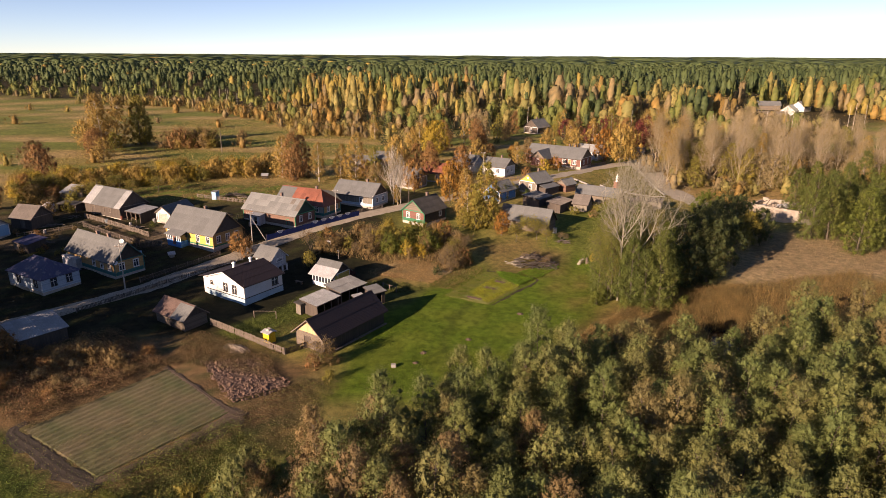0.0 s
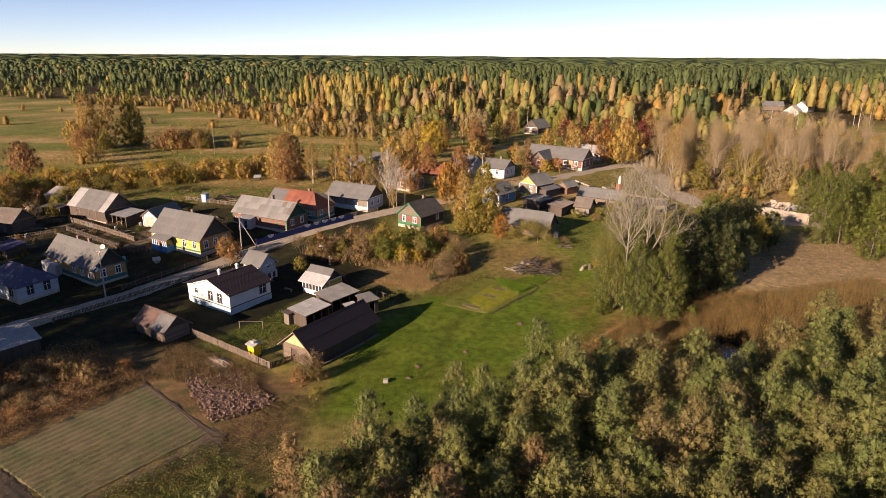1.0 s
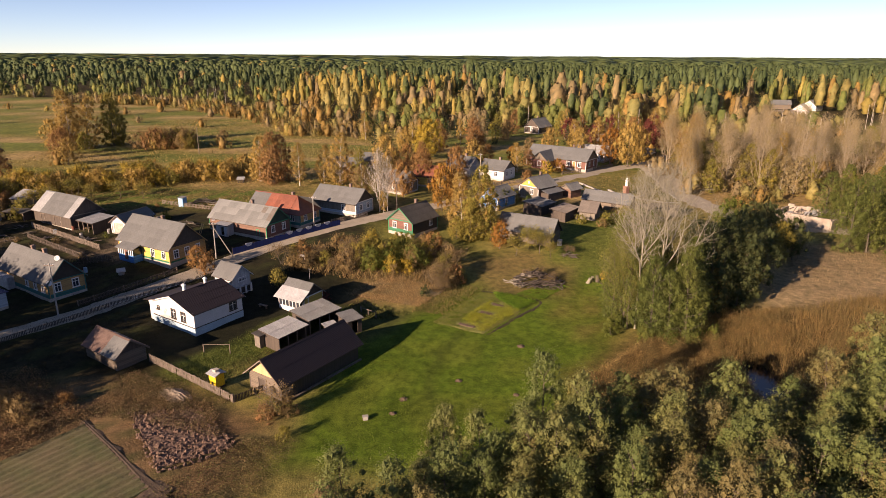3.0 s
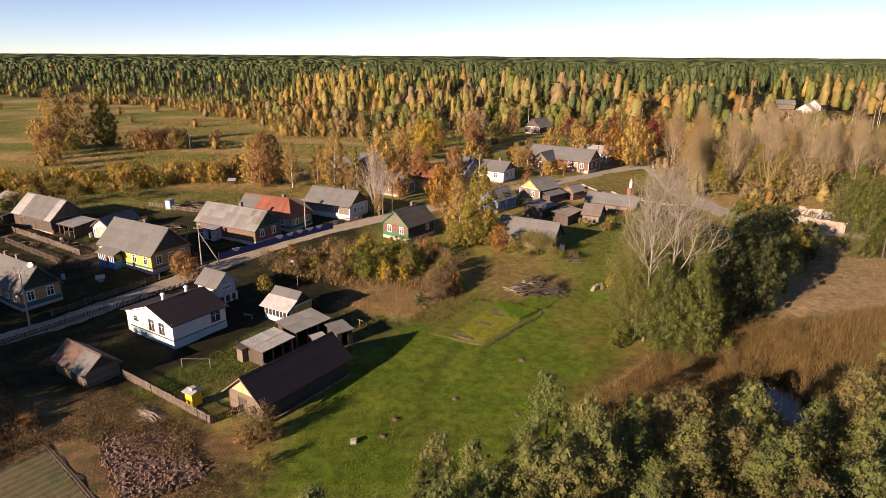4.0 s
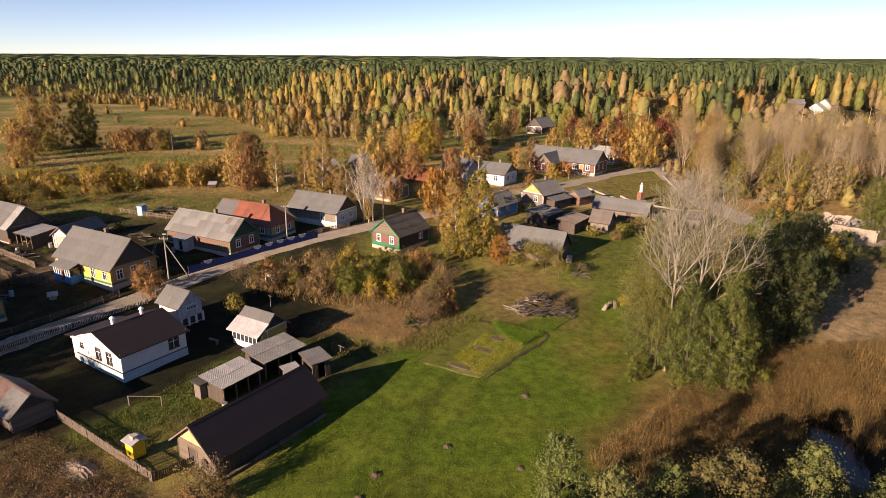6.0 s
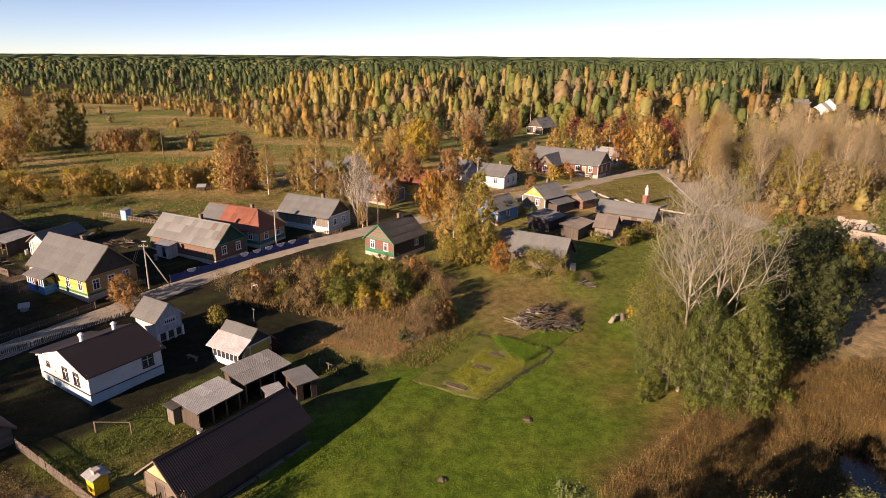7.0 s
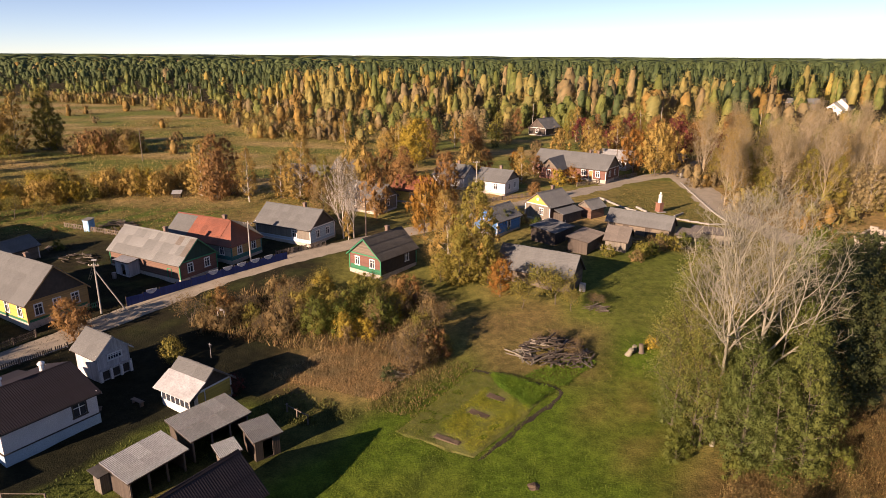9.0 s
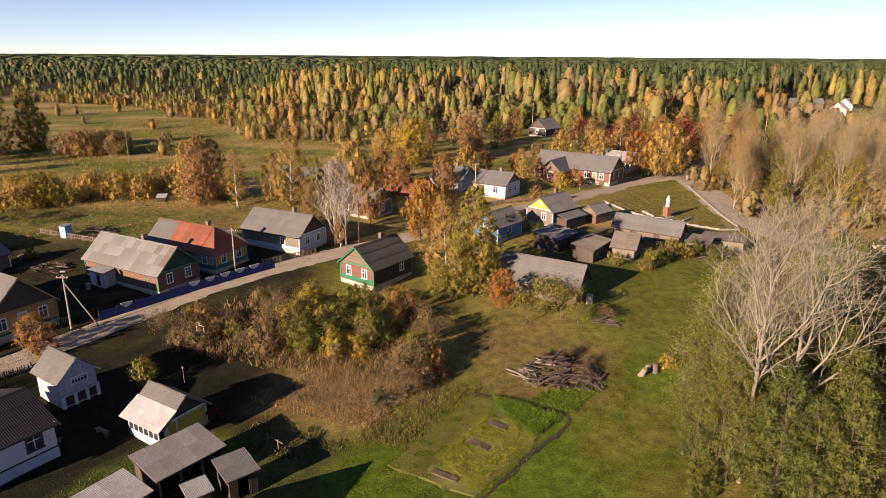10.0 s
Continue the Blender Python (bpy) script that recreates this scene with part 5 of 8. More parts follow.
def sheet(w, l, tile=False):
    """A corrugated roofing sheet, waves across its width; tile: pressed steps as well."""
    key = (round(w, 2), round(l, 2), tile)
    if key not in SHEETS:
        waves = max(3, round(w / (0.2 if tile else 0.14)))
        n = waves * 2
        s = Shape()
        rows = [(0, 0.03), (l, 0.0)]
        for y, dz in rows:
            for i in range(n + 1):
                s.v.append((w * i / n, y, (0.028 if i % 2 else 0.0) + dz))
        for i in range(n):
            s.f.append((i, i + 1, n + 1 + i + 1, n + 1 + i))
        SHEETS[key] = s.mesh("sheet")
    return SHEETS[key]


def sheeted(parent, origin, along, up, length, slope, material, sw=1.12, sl=1.7, tile=False, alt=None, seed=0):
    """Covers a rectangle of roof with single sheets, lowest row first; alt: another material for some columns."""
    r = random.Random(seed)
    along, up = Vector(along).normalized(), Vector(up).normalized()
    nrm = along.cross(up)
    nx, ny = max(1, round(length / sw)), max(1, round(slope / sl))
    w, l = length / nx, slope / ny
    me = sheet(w + 0.03, l + 0.1, tile)
    keyed = {}
    for j in range(ny):
        for i in range(nx):
            mat = material
            if alt is not None and alt[1](i / nx, j / ny):
                mat = alt[0]
            if mat.name not in keyed:
                c = me.copy()
                c.materials.clear()
                c.materials.append(mat)
                keyed[mat.name] = c
            p = Vector(origin) + along * (w * i + r.uniform(-0.008, 0.008)) + up * (l * j + r.uniform(-0.015, 0.015)) + nrm * (0.025 + 0.012 * j + r.uniform(0, 0.008))
            rot = Matrix((along, up, nrm)).transposed().to_4x4()
            o = part("sheet", keyed[mat.name], None, parent)
            o.matrix_basis = Matrix.Translation(p) @ rot @ pose(0, 0, 0, 0, 0, r.uniform(-0.25, 0.25))


WINDOWS = {}


def wall_panel(length, height, openings, th=0.18, z0=0.0):
    """A wall with holes through it: outer face at y = 0 towards -y."""
    us = sorted({-length / 2, length / 2, *[u for o in openings for u in o[:2]]})
    zs = sorted({z0, height, *[z for o in openings for z in o[2:]]})
    s = Shape()
    def hole(u, z):
        return any(o[0] < u < o[1] and o[2] < z < o[3] for o in openings)
    for a, b in zip(us, us[1:]):
        for c, d in zip(zs, zs[1:]):
            if hole((a + b) / 2, (c + d) / 2):
                continue
            s.add([(a, 0, c), (b, 0, c), (b, 0, d), (a, 0, d)], [(0, 1, 2, 3)])
            s.add([(a, th, c), (b, th, c), (b, th, d), (a, th, d)], [(3, 2, 1, 0)])
    for a, b, c, d in openings + [(-length / 2, length / 2, z0, height)]:
        s.add([(a, 0, c), (b, 0, c), (b, 0, d), (a, 0, d), (a, th, c), (b, th, c), (b, th, d), (a, th, d)], [(0, 4, 5, 1), (1, 5, 6, 2), (2, 6, 7, 3), (3, 7, 4, 0)])
    return s


def window(parent, m, w, h, frame_mat="white", surround=0.12, bars=1):
    """A framed window in an opening w by h; m puts its centre on the wall's face."""
    key = (round(w, 2), round(h, 2), frame_mat, surround, bars)
    if key not in WINDOWS:
        s, b = Shape(), surround
        s.box(-w / 2 - b, w / 2 + b, -0.06, 0.04, h / 2, h / 2 + b * 1.3).box(-w / 2 - b - 0.05, w / 2 + b + 0.05, -0.10, 0.04, -h / 2 - b, -h / 2)
        s.box(-w / 2 - b, -w / 2, -0.055, 0.04, -h / 2, h / 2).box(w / 2, w / 2 + b, -0.055, 0.04, -h / 2, h / 2)
        g = Shape()
        for k in range(bars):
            u = -w / 2 + w * (k + 1) / (bars + 1)
            g.box(u - 0.035, u + 0.035, 0.0, 0.05, -h / 2, h / 2)
        g.box(-w / 2, w / 2, 0.003, 0.047, h * 0.16, h * 0.16 + 0.06)
        p = Shape().box(-w / 2, w / 2, 0.055, 0.07, -h / 2, h / 2)
        trio = [q.mesh(n) for q, n in ((s, "window"), (g, "glazing_bar"), (p, "pane"))]
        trio[0].materials.append(M[frame_mat]), trio[1].materials.append(M["white" if frame_mat != "timber" else "timber"]), trio[2].materials.append(M["glass"])
        WINDOWS[key] = trio
    a, b, c = WINDOWS[key]
    o = part("window", a, None, parent, at=m)
    part("glazing_bar", b, None, o)
    part("pane", c, None, o)
    return o


def chimney(parent, x, y, z, h=1.0, w=0.5, mat="chimney", pipe=False):
    if pipe:
        s = Shape().lathe([(0.22, 0), (0.22, h), (0.34, h), (0.34, h + 0.08), (0.2, h + 0.22), (0.04, h + 0.3)], 12)
        return part("chimney", s, M["white"], parent, "white round chimney with a cap", pose(x, y, z))
    s = Shape().box(-w / 2, w / 2, -w / 2, w / 2, 0, h).box(-w / 2 - 0.06, w / 2 + 0.06, -w / 2 - 0.06, w / 2 + 0.06, h, h + 0.14).box(-w / 2 + 0.05, w / 2 - 0.05, -w / 2 + 0.05, w / 2 - 0.05, h + 0.14, h + 0.2)
    return part("chimney", s, M[mat], parent, "sooty brick chimney", pose(x, y, z))


SIDES = {"S": (0, -1, 0), "E": (1, 0, 90), "N": (0, 1, 180), "W": (-1, 0, -90)}


def house(name, label, x, y, deg, L, W, wh, rh, wall="log", walls=None, gable="plank", roof="slate", windows=(), doors=(), chimneys=(), o=0.35, plinth=0.35, plinth_mat="stone_base",
          hips="", trim="white", band=None, sheets=True, alt=None, tile=False, win="white", dz=0.0, category="house", corner=True, open_sides="", group=""):
    """A gabled (or hipped) building; its ridge runs along local x. windows: (side, along, height of centre, w, h, bars)."""
    e = base(name, x, y, deg, gz(x, y) + dz, label, category, group)
    walls = walls or {}
    th = 0.18
    if plinth > 0:
        part("foundation", Shape().box(-L / 2 - 0.05, L / 2 + 0.05, -W / 2 - 0.05, W / 2 + 0.05, -0.9, plinth), M[plinth_mat], e, "pale foundation")
    for side, (sx, sy, turn) in SIDES.items():
        if side in open_sides:
            continue
        n = L if side in "SN" else W - 2 * th - 0.01
        at = pose(sx * L / 2, sy * W / 2, 0, 0, 0, turn)
        holes = [(u - w / 2, u + w / 2, z - h / 2, z + h / 2) for s_, u, z, w, h, *_ in windows if s_ == side] + [(u - w / 2, u + w / 2, max(plinth, 0.02), max(plinth, 0.02) + h) for s_, u, w, h, _ in doors if s_ == side]
        part("wall", wall_panel(n, wh, holes, th, max(plinth, -0.3) if plinth > 0 else -0.3), M[walls.get(side, wall)], e, at=at)
        for s_, u, z, w, h, *rest in windows:
            if s_ == side:
                window(e, at @ pose(u, 0, z), w, h, win, bars=rest[0] if rest else 1)
        for s_, u, w, h, mat in doors:
            if s_ == side:
                z = max(plinth, 0.02)
                d = part("door", Shape().box(-w / 2, w / 2, 0.03, 0.08, 0, h), M[mat], e, at=at @ pose(u, 0, z))
                part("door_frame", Shape().box(-w / 2 - 0.1, -w / 2, -0.04, 0.05, 0, h + 0.1).box(w / 2, w / 2 + 0.1, -0.04, 0.05, 0, h + 0.1).box(-w / 2, w / 2, -0.04, 0.05, h, h + 0.1), M[trim], d)
                part("door_handle", Shape().box(w * 0.34, w * 0.4, 0.0, 0.03, h * 0.45, h * 0.52), M["galv"], d)
        if band and side in band[1]:
            part("cladding", Shape().box(-n / 2, n / 2, -0.03, -0.003, plinth, band[2]), M[band[0]], e, at=at)
        if gable and side in "EW" and side not in hips:
            part("gable", Shape().add([(-W / 2, 0.0, wh), (W / 2, 0.0, wh), (0, 0.0, rh - 0.12), (-W / 2, 0.14, wh), (W / 2, 0.14, wh), (0, 0.14, rh - 0.12)], [(0, 1, 2), (5, 4, 3), (0, 3, 4, 1), (1, 4, 5, 2), (2, 5, 3, 0)]), M[gable], e, at=at @ pose(0, -0.03, 0))
            part("gable_trim", Shape().box(-W / 2 - 0.05, W / 2 + 0.05, -0.09, -0.035, wh - 0.06, wh + 0.1), M[trim], e, at=at)
    if corner:
        for sx in (-1, 1):
            for sy in (-1, 1):
                part("corner_board", Shape().box(-0.07, 0.07, -0.07, 0.07, plinth, wh), M[trim], e, at=pose(sx * L / 2, sy * W / 2, 0))
    # roof
    k = (rh - wh) / (W / 2)
    ye, ze = W / 2 + o, wh - k * o
    X = L / 2 + o
    hw = 0.0 if "W" not in hips else W / 2 * 0.9 + o
    he = 0.0 if "E" not in hips else W / 2 * 0.9 + o
    slope = math.hypot(ye, rh - ze)
    deck = Shape()
    deck.slab([(-X, -ye, ze), (X, -ye, ze), (X - he, 0, rh), (-X + hw, 0, rh)], 0.09)
    deck.slab([(X, ye, ze), (-X, ye, ze), (-X + hw, 0, rh), (X - he, 0, rh)], 0.09)
    if "E" in hips:
        deck.slab([(X, -ye, ze), (X, ye, ze), (X - he, 0, rh)], 0.09)
    if "W" in hips:
        deck.slab([(-X, ye, ze), (-X, -ye, ze), (-X + hw, 0, rh)], 0.09)
    plain = M[roof] if hips else M["timber_dark"]
    part("roof", deck, plain, e)
    if not hips or alt:
        for sgn, seed in ((-1, 1), (1, 2)):
            sheeted(e, (-X, -ye, ze) if sgn < 0 else (X, ye, ze), (1, 0, 0) if sgn < 0 else (-1, 0, 0), (0, -sgn * ye, rh - ze), 2 * X - (he if hips else 0), slope, M[roof], tile=tile, alt=alt, seed=int(x * 7 + y) + seed)
    part("ridge_cap", Shape().slab([(-X + hw, -0.22, rh - 0.02), (X - he, -0.22, rh - 0.02), (X - he, 0, rh + 0.1), (-X + hw, 0, rh + 0.1)], 0.02).slab([(X - he, 0.22, rh - 0.02), (-X + hw, 0.22, rh - 0.02), (-X + hw, 0, rh + 0.1), (X - he, 0, rh + 0.1)], 0.02), M[roof if not alt else alt[2]], e)
    for sx, tag in ((-1, "W"), (1, "E")):
        if tag in hips:
            continue
        for sy in (-1, 1):
            part("barge_board", Shape().add([(sx * X, sy * ye, ze - 0.14), (sx * X, 0, rh - 0.14), (sx * X, 0, rh + 0.03), (sx * X, sy * ye, ze + 0.03), (sx * (X + 0.03), sy * ye, ze - 0.14), (sx * (X + 0.03), 0, rh - 0.14), (sx * (X + 0.03), 0, rh + 0.03), (sx * (X + 0.03), sy * ye, ze + 0.03)],
                                            [(0, 1, 2, 3), (7, 6, 5, 4), (0, 4, 5, 1), (1, 5, 6, 2), (2, 6, 7, 3), (3, 7, 4, 0)]), M[trim if trim != "white" else "timber"], e)
    for cx, cy, ch, *pipe in chimneys:
        chimney(e, cx, cy, rh - abs(cy) * k - 0.15, ch + 0.15, pipe=bool(pipe))
    return e


def shed(name, label, x, y, deg, L, W, lo, hi, wall="plank_dark", roof="slate", o=0.25, posts=False, fronts=(), dz=0.0, category="shed", sheets=True, group=""):
    """A shed with one roof slope, high along its +y side; posts: open towards -y and +x."""
    e = base(name, x, y, deg, gz(x, y) + dz, label, category, group)
    th = 0.1
    for side, (sx, sy, turn) in SIDES.items():
        if posts and side in "S":
            continue
        n = L if side in "SN" else W - 2 * th - 0.01
        s = Shape()
        at = pose(sx * L / 2, sy * W / 2, 0, 0, 0, turn)
        if side in "SN":
            s = wall_panel(n, (lo if side == "S" else hi) - 0.06, [(u - w / 2, u + w / 2, 0.05, h) for s_, u, w, h in fronts if s_ == side], th, -0.4)
        else:
            a, b = (lo, hi) if side == "E" else (hi, lo)
            s.add([(-n / 2, 0, -0.4), (n / 2, 0, -0.4), (n / 2, 0, b - 0.06), (-n / 2, 0, a - 0.06), (-n / 2, th, -0.4), (n / 2, th, -0.4), (n / 2, th, b - 0.06), (-n / 2, th, a - 0.06)],
                  [(0, 1, 2, 3), (7, 6, 5, 4), (0, 4, 5, 1), (1, 5, 6, 2), (2, 6, 7, 3), (3, 7, 4, 0)])
        part("wall", s, M[wall], e, at=at)
    if posts:
        for k in range(4):
            part("post", Shape().box(-0.07, 0.07, -0.07, 0.07, -0.4, lo - 0.06), M["timber"], e, at=pose(-L / 2 + 0.1 + k * (L - 0.2) / 3, -W / 2 + 0.1, 0))
    k = (hi - lo) / W
    X, y0, y1 = L / 2 + o, -W / 2 - o, W / 2 + o
    z0, z1 = lo - k * o, hi + k * o
    part("roof", Shape().slab([(-X, y0, z0), (X, y0, z0), (X, y1, z1), (-X, y1, z1)], 0.07), M["timber_dark"], e)
    if sheets:
        sheeted(e, (-X, y0, z0), (1, 0, 0), (0, y1 - y0, z1 - z0), 2 * X, math.hypot(y1 - y0, z1 - z0), M[roof], seed=int(x * 5 + y))
    else:
        part("roof_felt", Shape().slab([(-X - 0.03, y0 - 0.03, z0 + 0.03), (X + 0.03, y0 - 0.03, z0 + 0.03), (X + 0.03, y1 + 0.03, z1 + 0.03), (-X - 0.03, y1 + 0.03, z1 + 0.03)], 0.03), M[roof], e)
    return e


# white house with a dark metal roof
h = house("house", "white plastered house with a dark brown metal roof", -34.61, 94.93, 56.6, 8.08, 9.37, 3.16, 4.75, "plaster_white", gable="plaster_white", roof="roof_dark", tile=True, trim="plaster_white",
          windows=[("W", 0.1, 2.05, 0.85, 1.25), ("W", 2.3, 2.05, 0.85, 1.25), ("W", -3.4, 2.2, 0.4, 0.4, 0), ("S", 2.4, 2.15, 1.1, 1.2)], win="timber_dark", plinth=0.95, plinth_mat="plinth_blue", corner=False)
chimney(h, -1.6, 0.5, 4.3, 1.1, pipe=True), chimney(h, 2.2, 0.9, 4.2, 1.0, pipe=True)
part("drip_moulding", Shape().box(-4.1, 4.1, -4.80, -4.70, 0.95, 1.03).box(-4.15, -4.06, -4.7, 4.7, 0.95, 1.03), M["timber_dark"], h)
part("annex_roof", Shape().slab([(-4.5, 3.4, 3.62), (2.2, 3.4, 3.62), (2.2, 6.3, 3.0), (-4.5, 6.3, 3.0)], 0.08), M["roof_dark"], h, "dark violet-brown roof over the annex")
part("annex", Shape().box(-4.0, 2.0, 4.7, 5.6, -0.5, 2.98), M["plaster_white"], h)

# yellow house with a blue porch
h = house("house", "yellow wooden house with grey roof and blue glazed porch", -50.84, 121.04, -29.7, 14.0, 7.63, 3.05, 6.75, "yellow", {"E": "ochre", "N": "ochre"}, "timber_dark", "slate",
          windows=[("S", 2.6, 1.75, 0.85, 1.3), ("S", 5.5, 1.75, 0.85, 1.3), ("S", -6.0, 1.75, 0.8, 1.2), ("E", -2.4, 1.8, 0.85, 1.3), ("E", -0.1, 1.8, 0.85, 1.3), ("E", 2.2, 1.8, 0.85, 1.3)], chimneys=[(0.6, 0.5, 0.9)], plinth=0.45, band=("green", "SE", 0.75), trim="ochre")
part("porch", Shape().box(-4.6, -0.4, -5.6, -3.85, -0.4, 1.05), M["blue_wall"], h, "blue boarded porch")
part("porch_glazing", Shape().box(-4.6, -0.4, -5.57, -3.85, 1.05, 2.2), M["glass"], h)
for k in range(8):
    part("porch_post", Shape().box(-0.09, 0.09, -0.06, 0.03, 1.05, 2.3), M["white"], h, at=pose(-4.5 + k * 4.0 / 7, -5.58, 0))
part("porch_door", Shape().box(-2.75, -1.95, -5.66, -5.6, 0.2, 2.15), M["redbrown"], h, "red-brown porch door")
part("porch_roof", Shape().slab([(-4.95, -6.0, 2.25), (-0.05, -6.0, 2.25), (-0.05, -3.9, 2.95), (-4.95, -3.9, 2.95)], 0.08), M["slate"], h)
house("garage", "small garage with white gable and pale wooden doors", -62.38, 134.66, 71.7, 7.5, 3.6, 2.4, 3.7, "whiteboard", {"S": "log", "N": "log", "E": "log"}, "white", "slate", doors=[("W", 0, 2.4, 2.0, "stone_base")], plinth=0.1, category="garage")
# dark wall colour stands for the low eave's shadow and the openings
h = house("barn", "long grey-roofed plank barn", -78.29, 139.86, -30.5, 13.5, 7.2, 2.7, 5.9, "plank_dark", gable="plank_dark", roof="slate", doors=[("S", 2.0, 2.4, 2.0, "plank_dark"), ("S", -3.5, 1.2, 1.9, "plank_dark")], plinth=0.1, trim="timber", category="barn", corner=False, dz=-0.2,
          alt=(M["slate_pale"], lambda i, j: i > 0.78 or i < 0.16, "slate"))
shed("lean_to", "open lean-to with pale sheet roof beside the barn", -69.7, 134.0, -30.5, 5.0, 4.4, 2.1, 2.6, "plank_dark", "slate_pale", posts=True)
h = house("house", "low yellow and green wooden house with grey roof", -64.28, 106.55, -33.1, 15.77, 5.6, 2.96, 6.0, "ochre", {"E": "ochre"}, "timber_dark", "slate", windows=[("S", 1.3, 1.75, 0.8, 1.2), ("S", 3.9, 1.75, 0.8, 1.2), ("S", 6.3, 1.75, 0.8, 1.2), ("E", -1.4, 1.85, 0.85, 1.25), ("E", 1.3, 1.85, 0.85, 1.25)],
          chimneys=[(2.2, 0.2, 0.8), (-1.5, 0.2, 0.7)], band=("teal", "SE", 1.0), trim="teal")
part("whitewashed_lean_to", Shape().box(-7.8, -3.0, -3.9, -2.82, -0.4, 1.9), M["whiteboard"], h)
ladder = Shape()
for k in range(12):
    ladder.box(6.6, 7.15, -2.95 + k * 0.24, -2.88 + k * 0.24, 2.82 + k * 0.26, 2.87 + k * 0.26)
part("roof_ladder", ladder.slab([(6.56, -3.0, 2.8), (6.63, -3.0, 2.8), (6.63, -0.1, 6.02), (6.56, -0.1, 6.02)], 0.06).slab([(7.13, -3.0, 2.8), (7.2, -3.0, 2.8), (7.2, -0.1, 6.02), (7.13, -0.1, 6.02)], 0.06), M["timber_dark"], h)


def dish(parent, x, y, z, turn):
    d = part("satellite_dish", Shape().lathe([(0.02, 0.0), (0.22, 0.03), (0.4, 0.1), (0.42, 0.11), (0.4, 0.13), (0.2, 0.06), (0.02, 0.03)], 16), M["white"], parent, "white satellite dish", pose(x, y, z, 65, 0, turn))
    part("feed_arm", Shape().tube((0, -0.38, 0.1), (0, 0.05, 0.5), 0.015, 0.015, 5), M["galv"], d)


dish(h, 7.6, -0.6, 6.3, 40), dish(h, 8.2, -2.6, 2.9, 40)
house("house", "pale blue house with a hipped violet-blue roof", -70.37, 97.69, -30, 10.14, 6.32, 2.9, 5.0, "paleblue", gable="", roof="roof_blue", hips="EW", windows=[("S", -2.0, 1.7, 0.8, 1.2), ("S", 3.2, 1.7, 0.8, 1.2), ("E", -1.2, 1.7, 0.8, 1.2), ("E", 1.4, 1.7, 0.8, 1.2)], win="timber_dark", plinth=0.4, trim="paleblue")
house("shed", "small dark shed with brown-grey roof", -92.19, 129.86, -15.2, 5.6, 5.6, 2.25, 4.5, "plank_dark", gable="plank_dark", roof="slate_brown", plinth=0.0, trim="timber", category="shed", corner=False, doors=[("S", 0.4, 1.0, 1.8, "plank")])
house("house", "light blue house at the lane's end", -98.0, 122.0, -20, 8, 6, 2.7, 4.8, "bluepaint", gable="whiteboard", roof="slate", windows=[("S", 1.5, 1.7, 0.8, 1.2), ("E", 0, 1.7, 0.8, 1.2)])
house("wood_shed", "weathered log shed with two-tone brown roof", -40.77, 82.94, -34, 7.0, 3.9, 1.85, 3.4, "log", gable="plank_dark", roof="tin_brown", plinth=0.0, trim="timber", category="shed", corner=False, doors=[("S", 0.6, 0.9, 1.6, "plank_dark")],
      alt=(M["slate"], lambda i, j: i > 0.5, "tin_brown"))
shed("shed", "shed with corrugated pale grey roof", -58.2, 75.6, 52, 6.2, 4.6, 2.1, 3.2, "plank_dark", "slate_pale")
shed("shed", "low shed with corrugated grey roof", -64.0, 71.0, 50, 4.4, 3.4, 1.7, 2.3, "plank_dark", "slate_pale")

# raised cabin on posts, veranda house, open sheds, long barn
h = house("cabin", "grey-white boarded cabin on white posts", -32.79, 105.03, -32.8, 4.2, 3.5, 3.0, 4.6, "whiteboard", gable="whiteboard", roof="slate", windows=[("E", 0.15, 2.35, 1.4, 0.5, 4)], plinth=0.0, trim="whiteboard", open_sides="", category="cabin", corner=False)
for sx in (-1.9, -0.6, 0.7, 1.95):
    part("post", Shape().box(-0.14, 0.14, -0.14, 0.14, -0.5, 1.2), M["white"], h, at=pose(2.2, sx * 0.85, 0))
# dark sheet on the wall imitates the shade beneath the raised floor
part("understorey", Shape().box(2.115, 2.14, -1.6, 1.6, 0.1, 1.0), M["timber_dark"], h, "dark panel standing in for the shaded space under the floor")
part("floor_beam", Shape().box(2.115, 2.3, -1.8, 1.8, 1.15, 1.35), M["whiteboard"], h)
h = house("summer_house", "small white and yellow summer house with a half-white roof", -20.75, 100.2, -31.1, 4.5, 4.4, 2.2, 4.0, "plaster_white", {"E": "yellow"}, "timber_dark", "slate", windows=[("S", -1.0, 1.35, 1.5, 0.95, 3)], doors=[("E", -1.5, 0.8, 1.8, "yellow")], plinth=0.25, corner=False, trim="white")
part("veranda_roof", Shape().slab([(-2.75, -3.2, 1.98), (2.75, -3.2, 1.98), (2.75, -1.15, 3.18), (-2.75, -1.15, 3.18)], 0.06), M["tin_white"], h, "whitish sheet over the veranda")
part("veranda", Shape().box(-2.1, 2.1, -2.75, -2.21, -0.4, 0.75), M["plaster_white"], h)
part("veranda_glazing", Shape().box(-2.1, 2.1, -2.72, -2.21, 0.75, 1.85), M["glass"], h)
for k in range(7):
    part("veranda_post", Shape().box(-0.05, 0.05, -0.06, 0.02, 0.75, 2.05), M["white"], h, at=pose(-2.08 + k * 4.16 / 6, -2.72, 0))
part("aerial_pole", Shape().tube((0, 0, 3.9), (0, 0, 5.6), 0.025, 0.02, 5).box(-0.25, 0.25, -0.01, 0.01, 5.4, 5.44), M["galv"], h, at=pose(0.3, 1.6, 0))
shed("shed", "open woodshed with corrugated grey roof", -17.3, 93.6, 51.5, 5.6, 3.7, 2.25, 2.65, "plank_dark", "slate_mottled", posts=True)
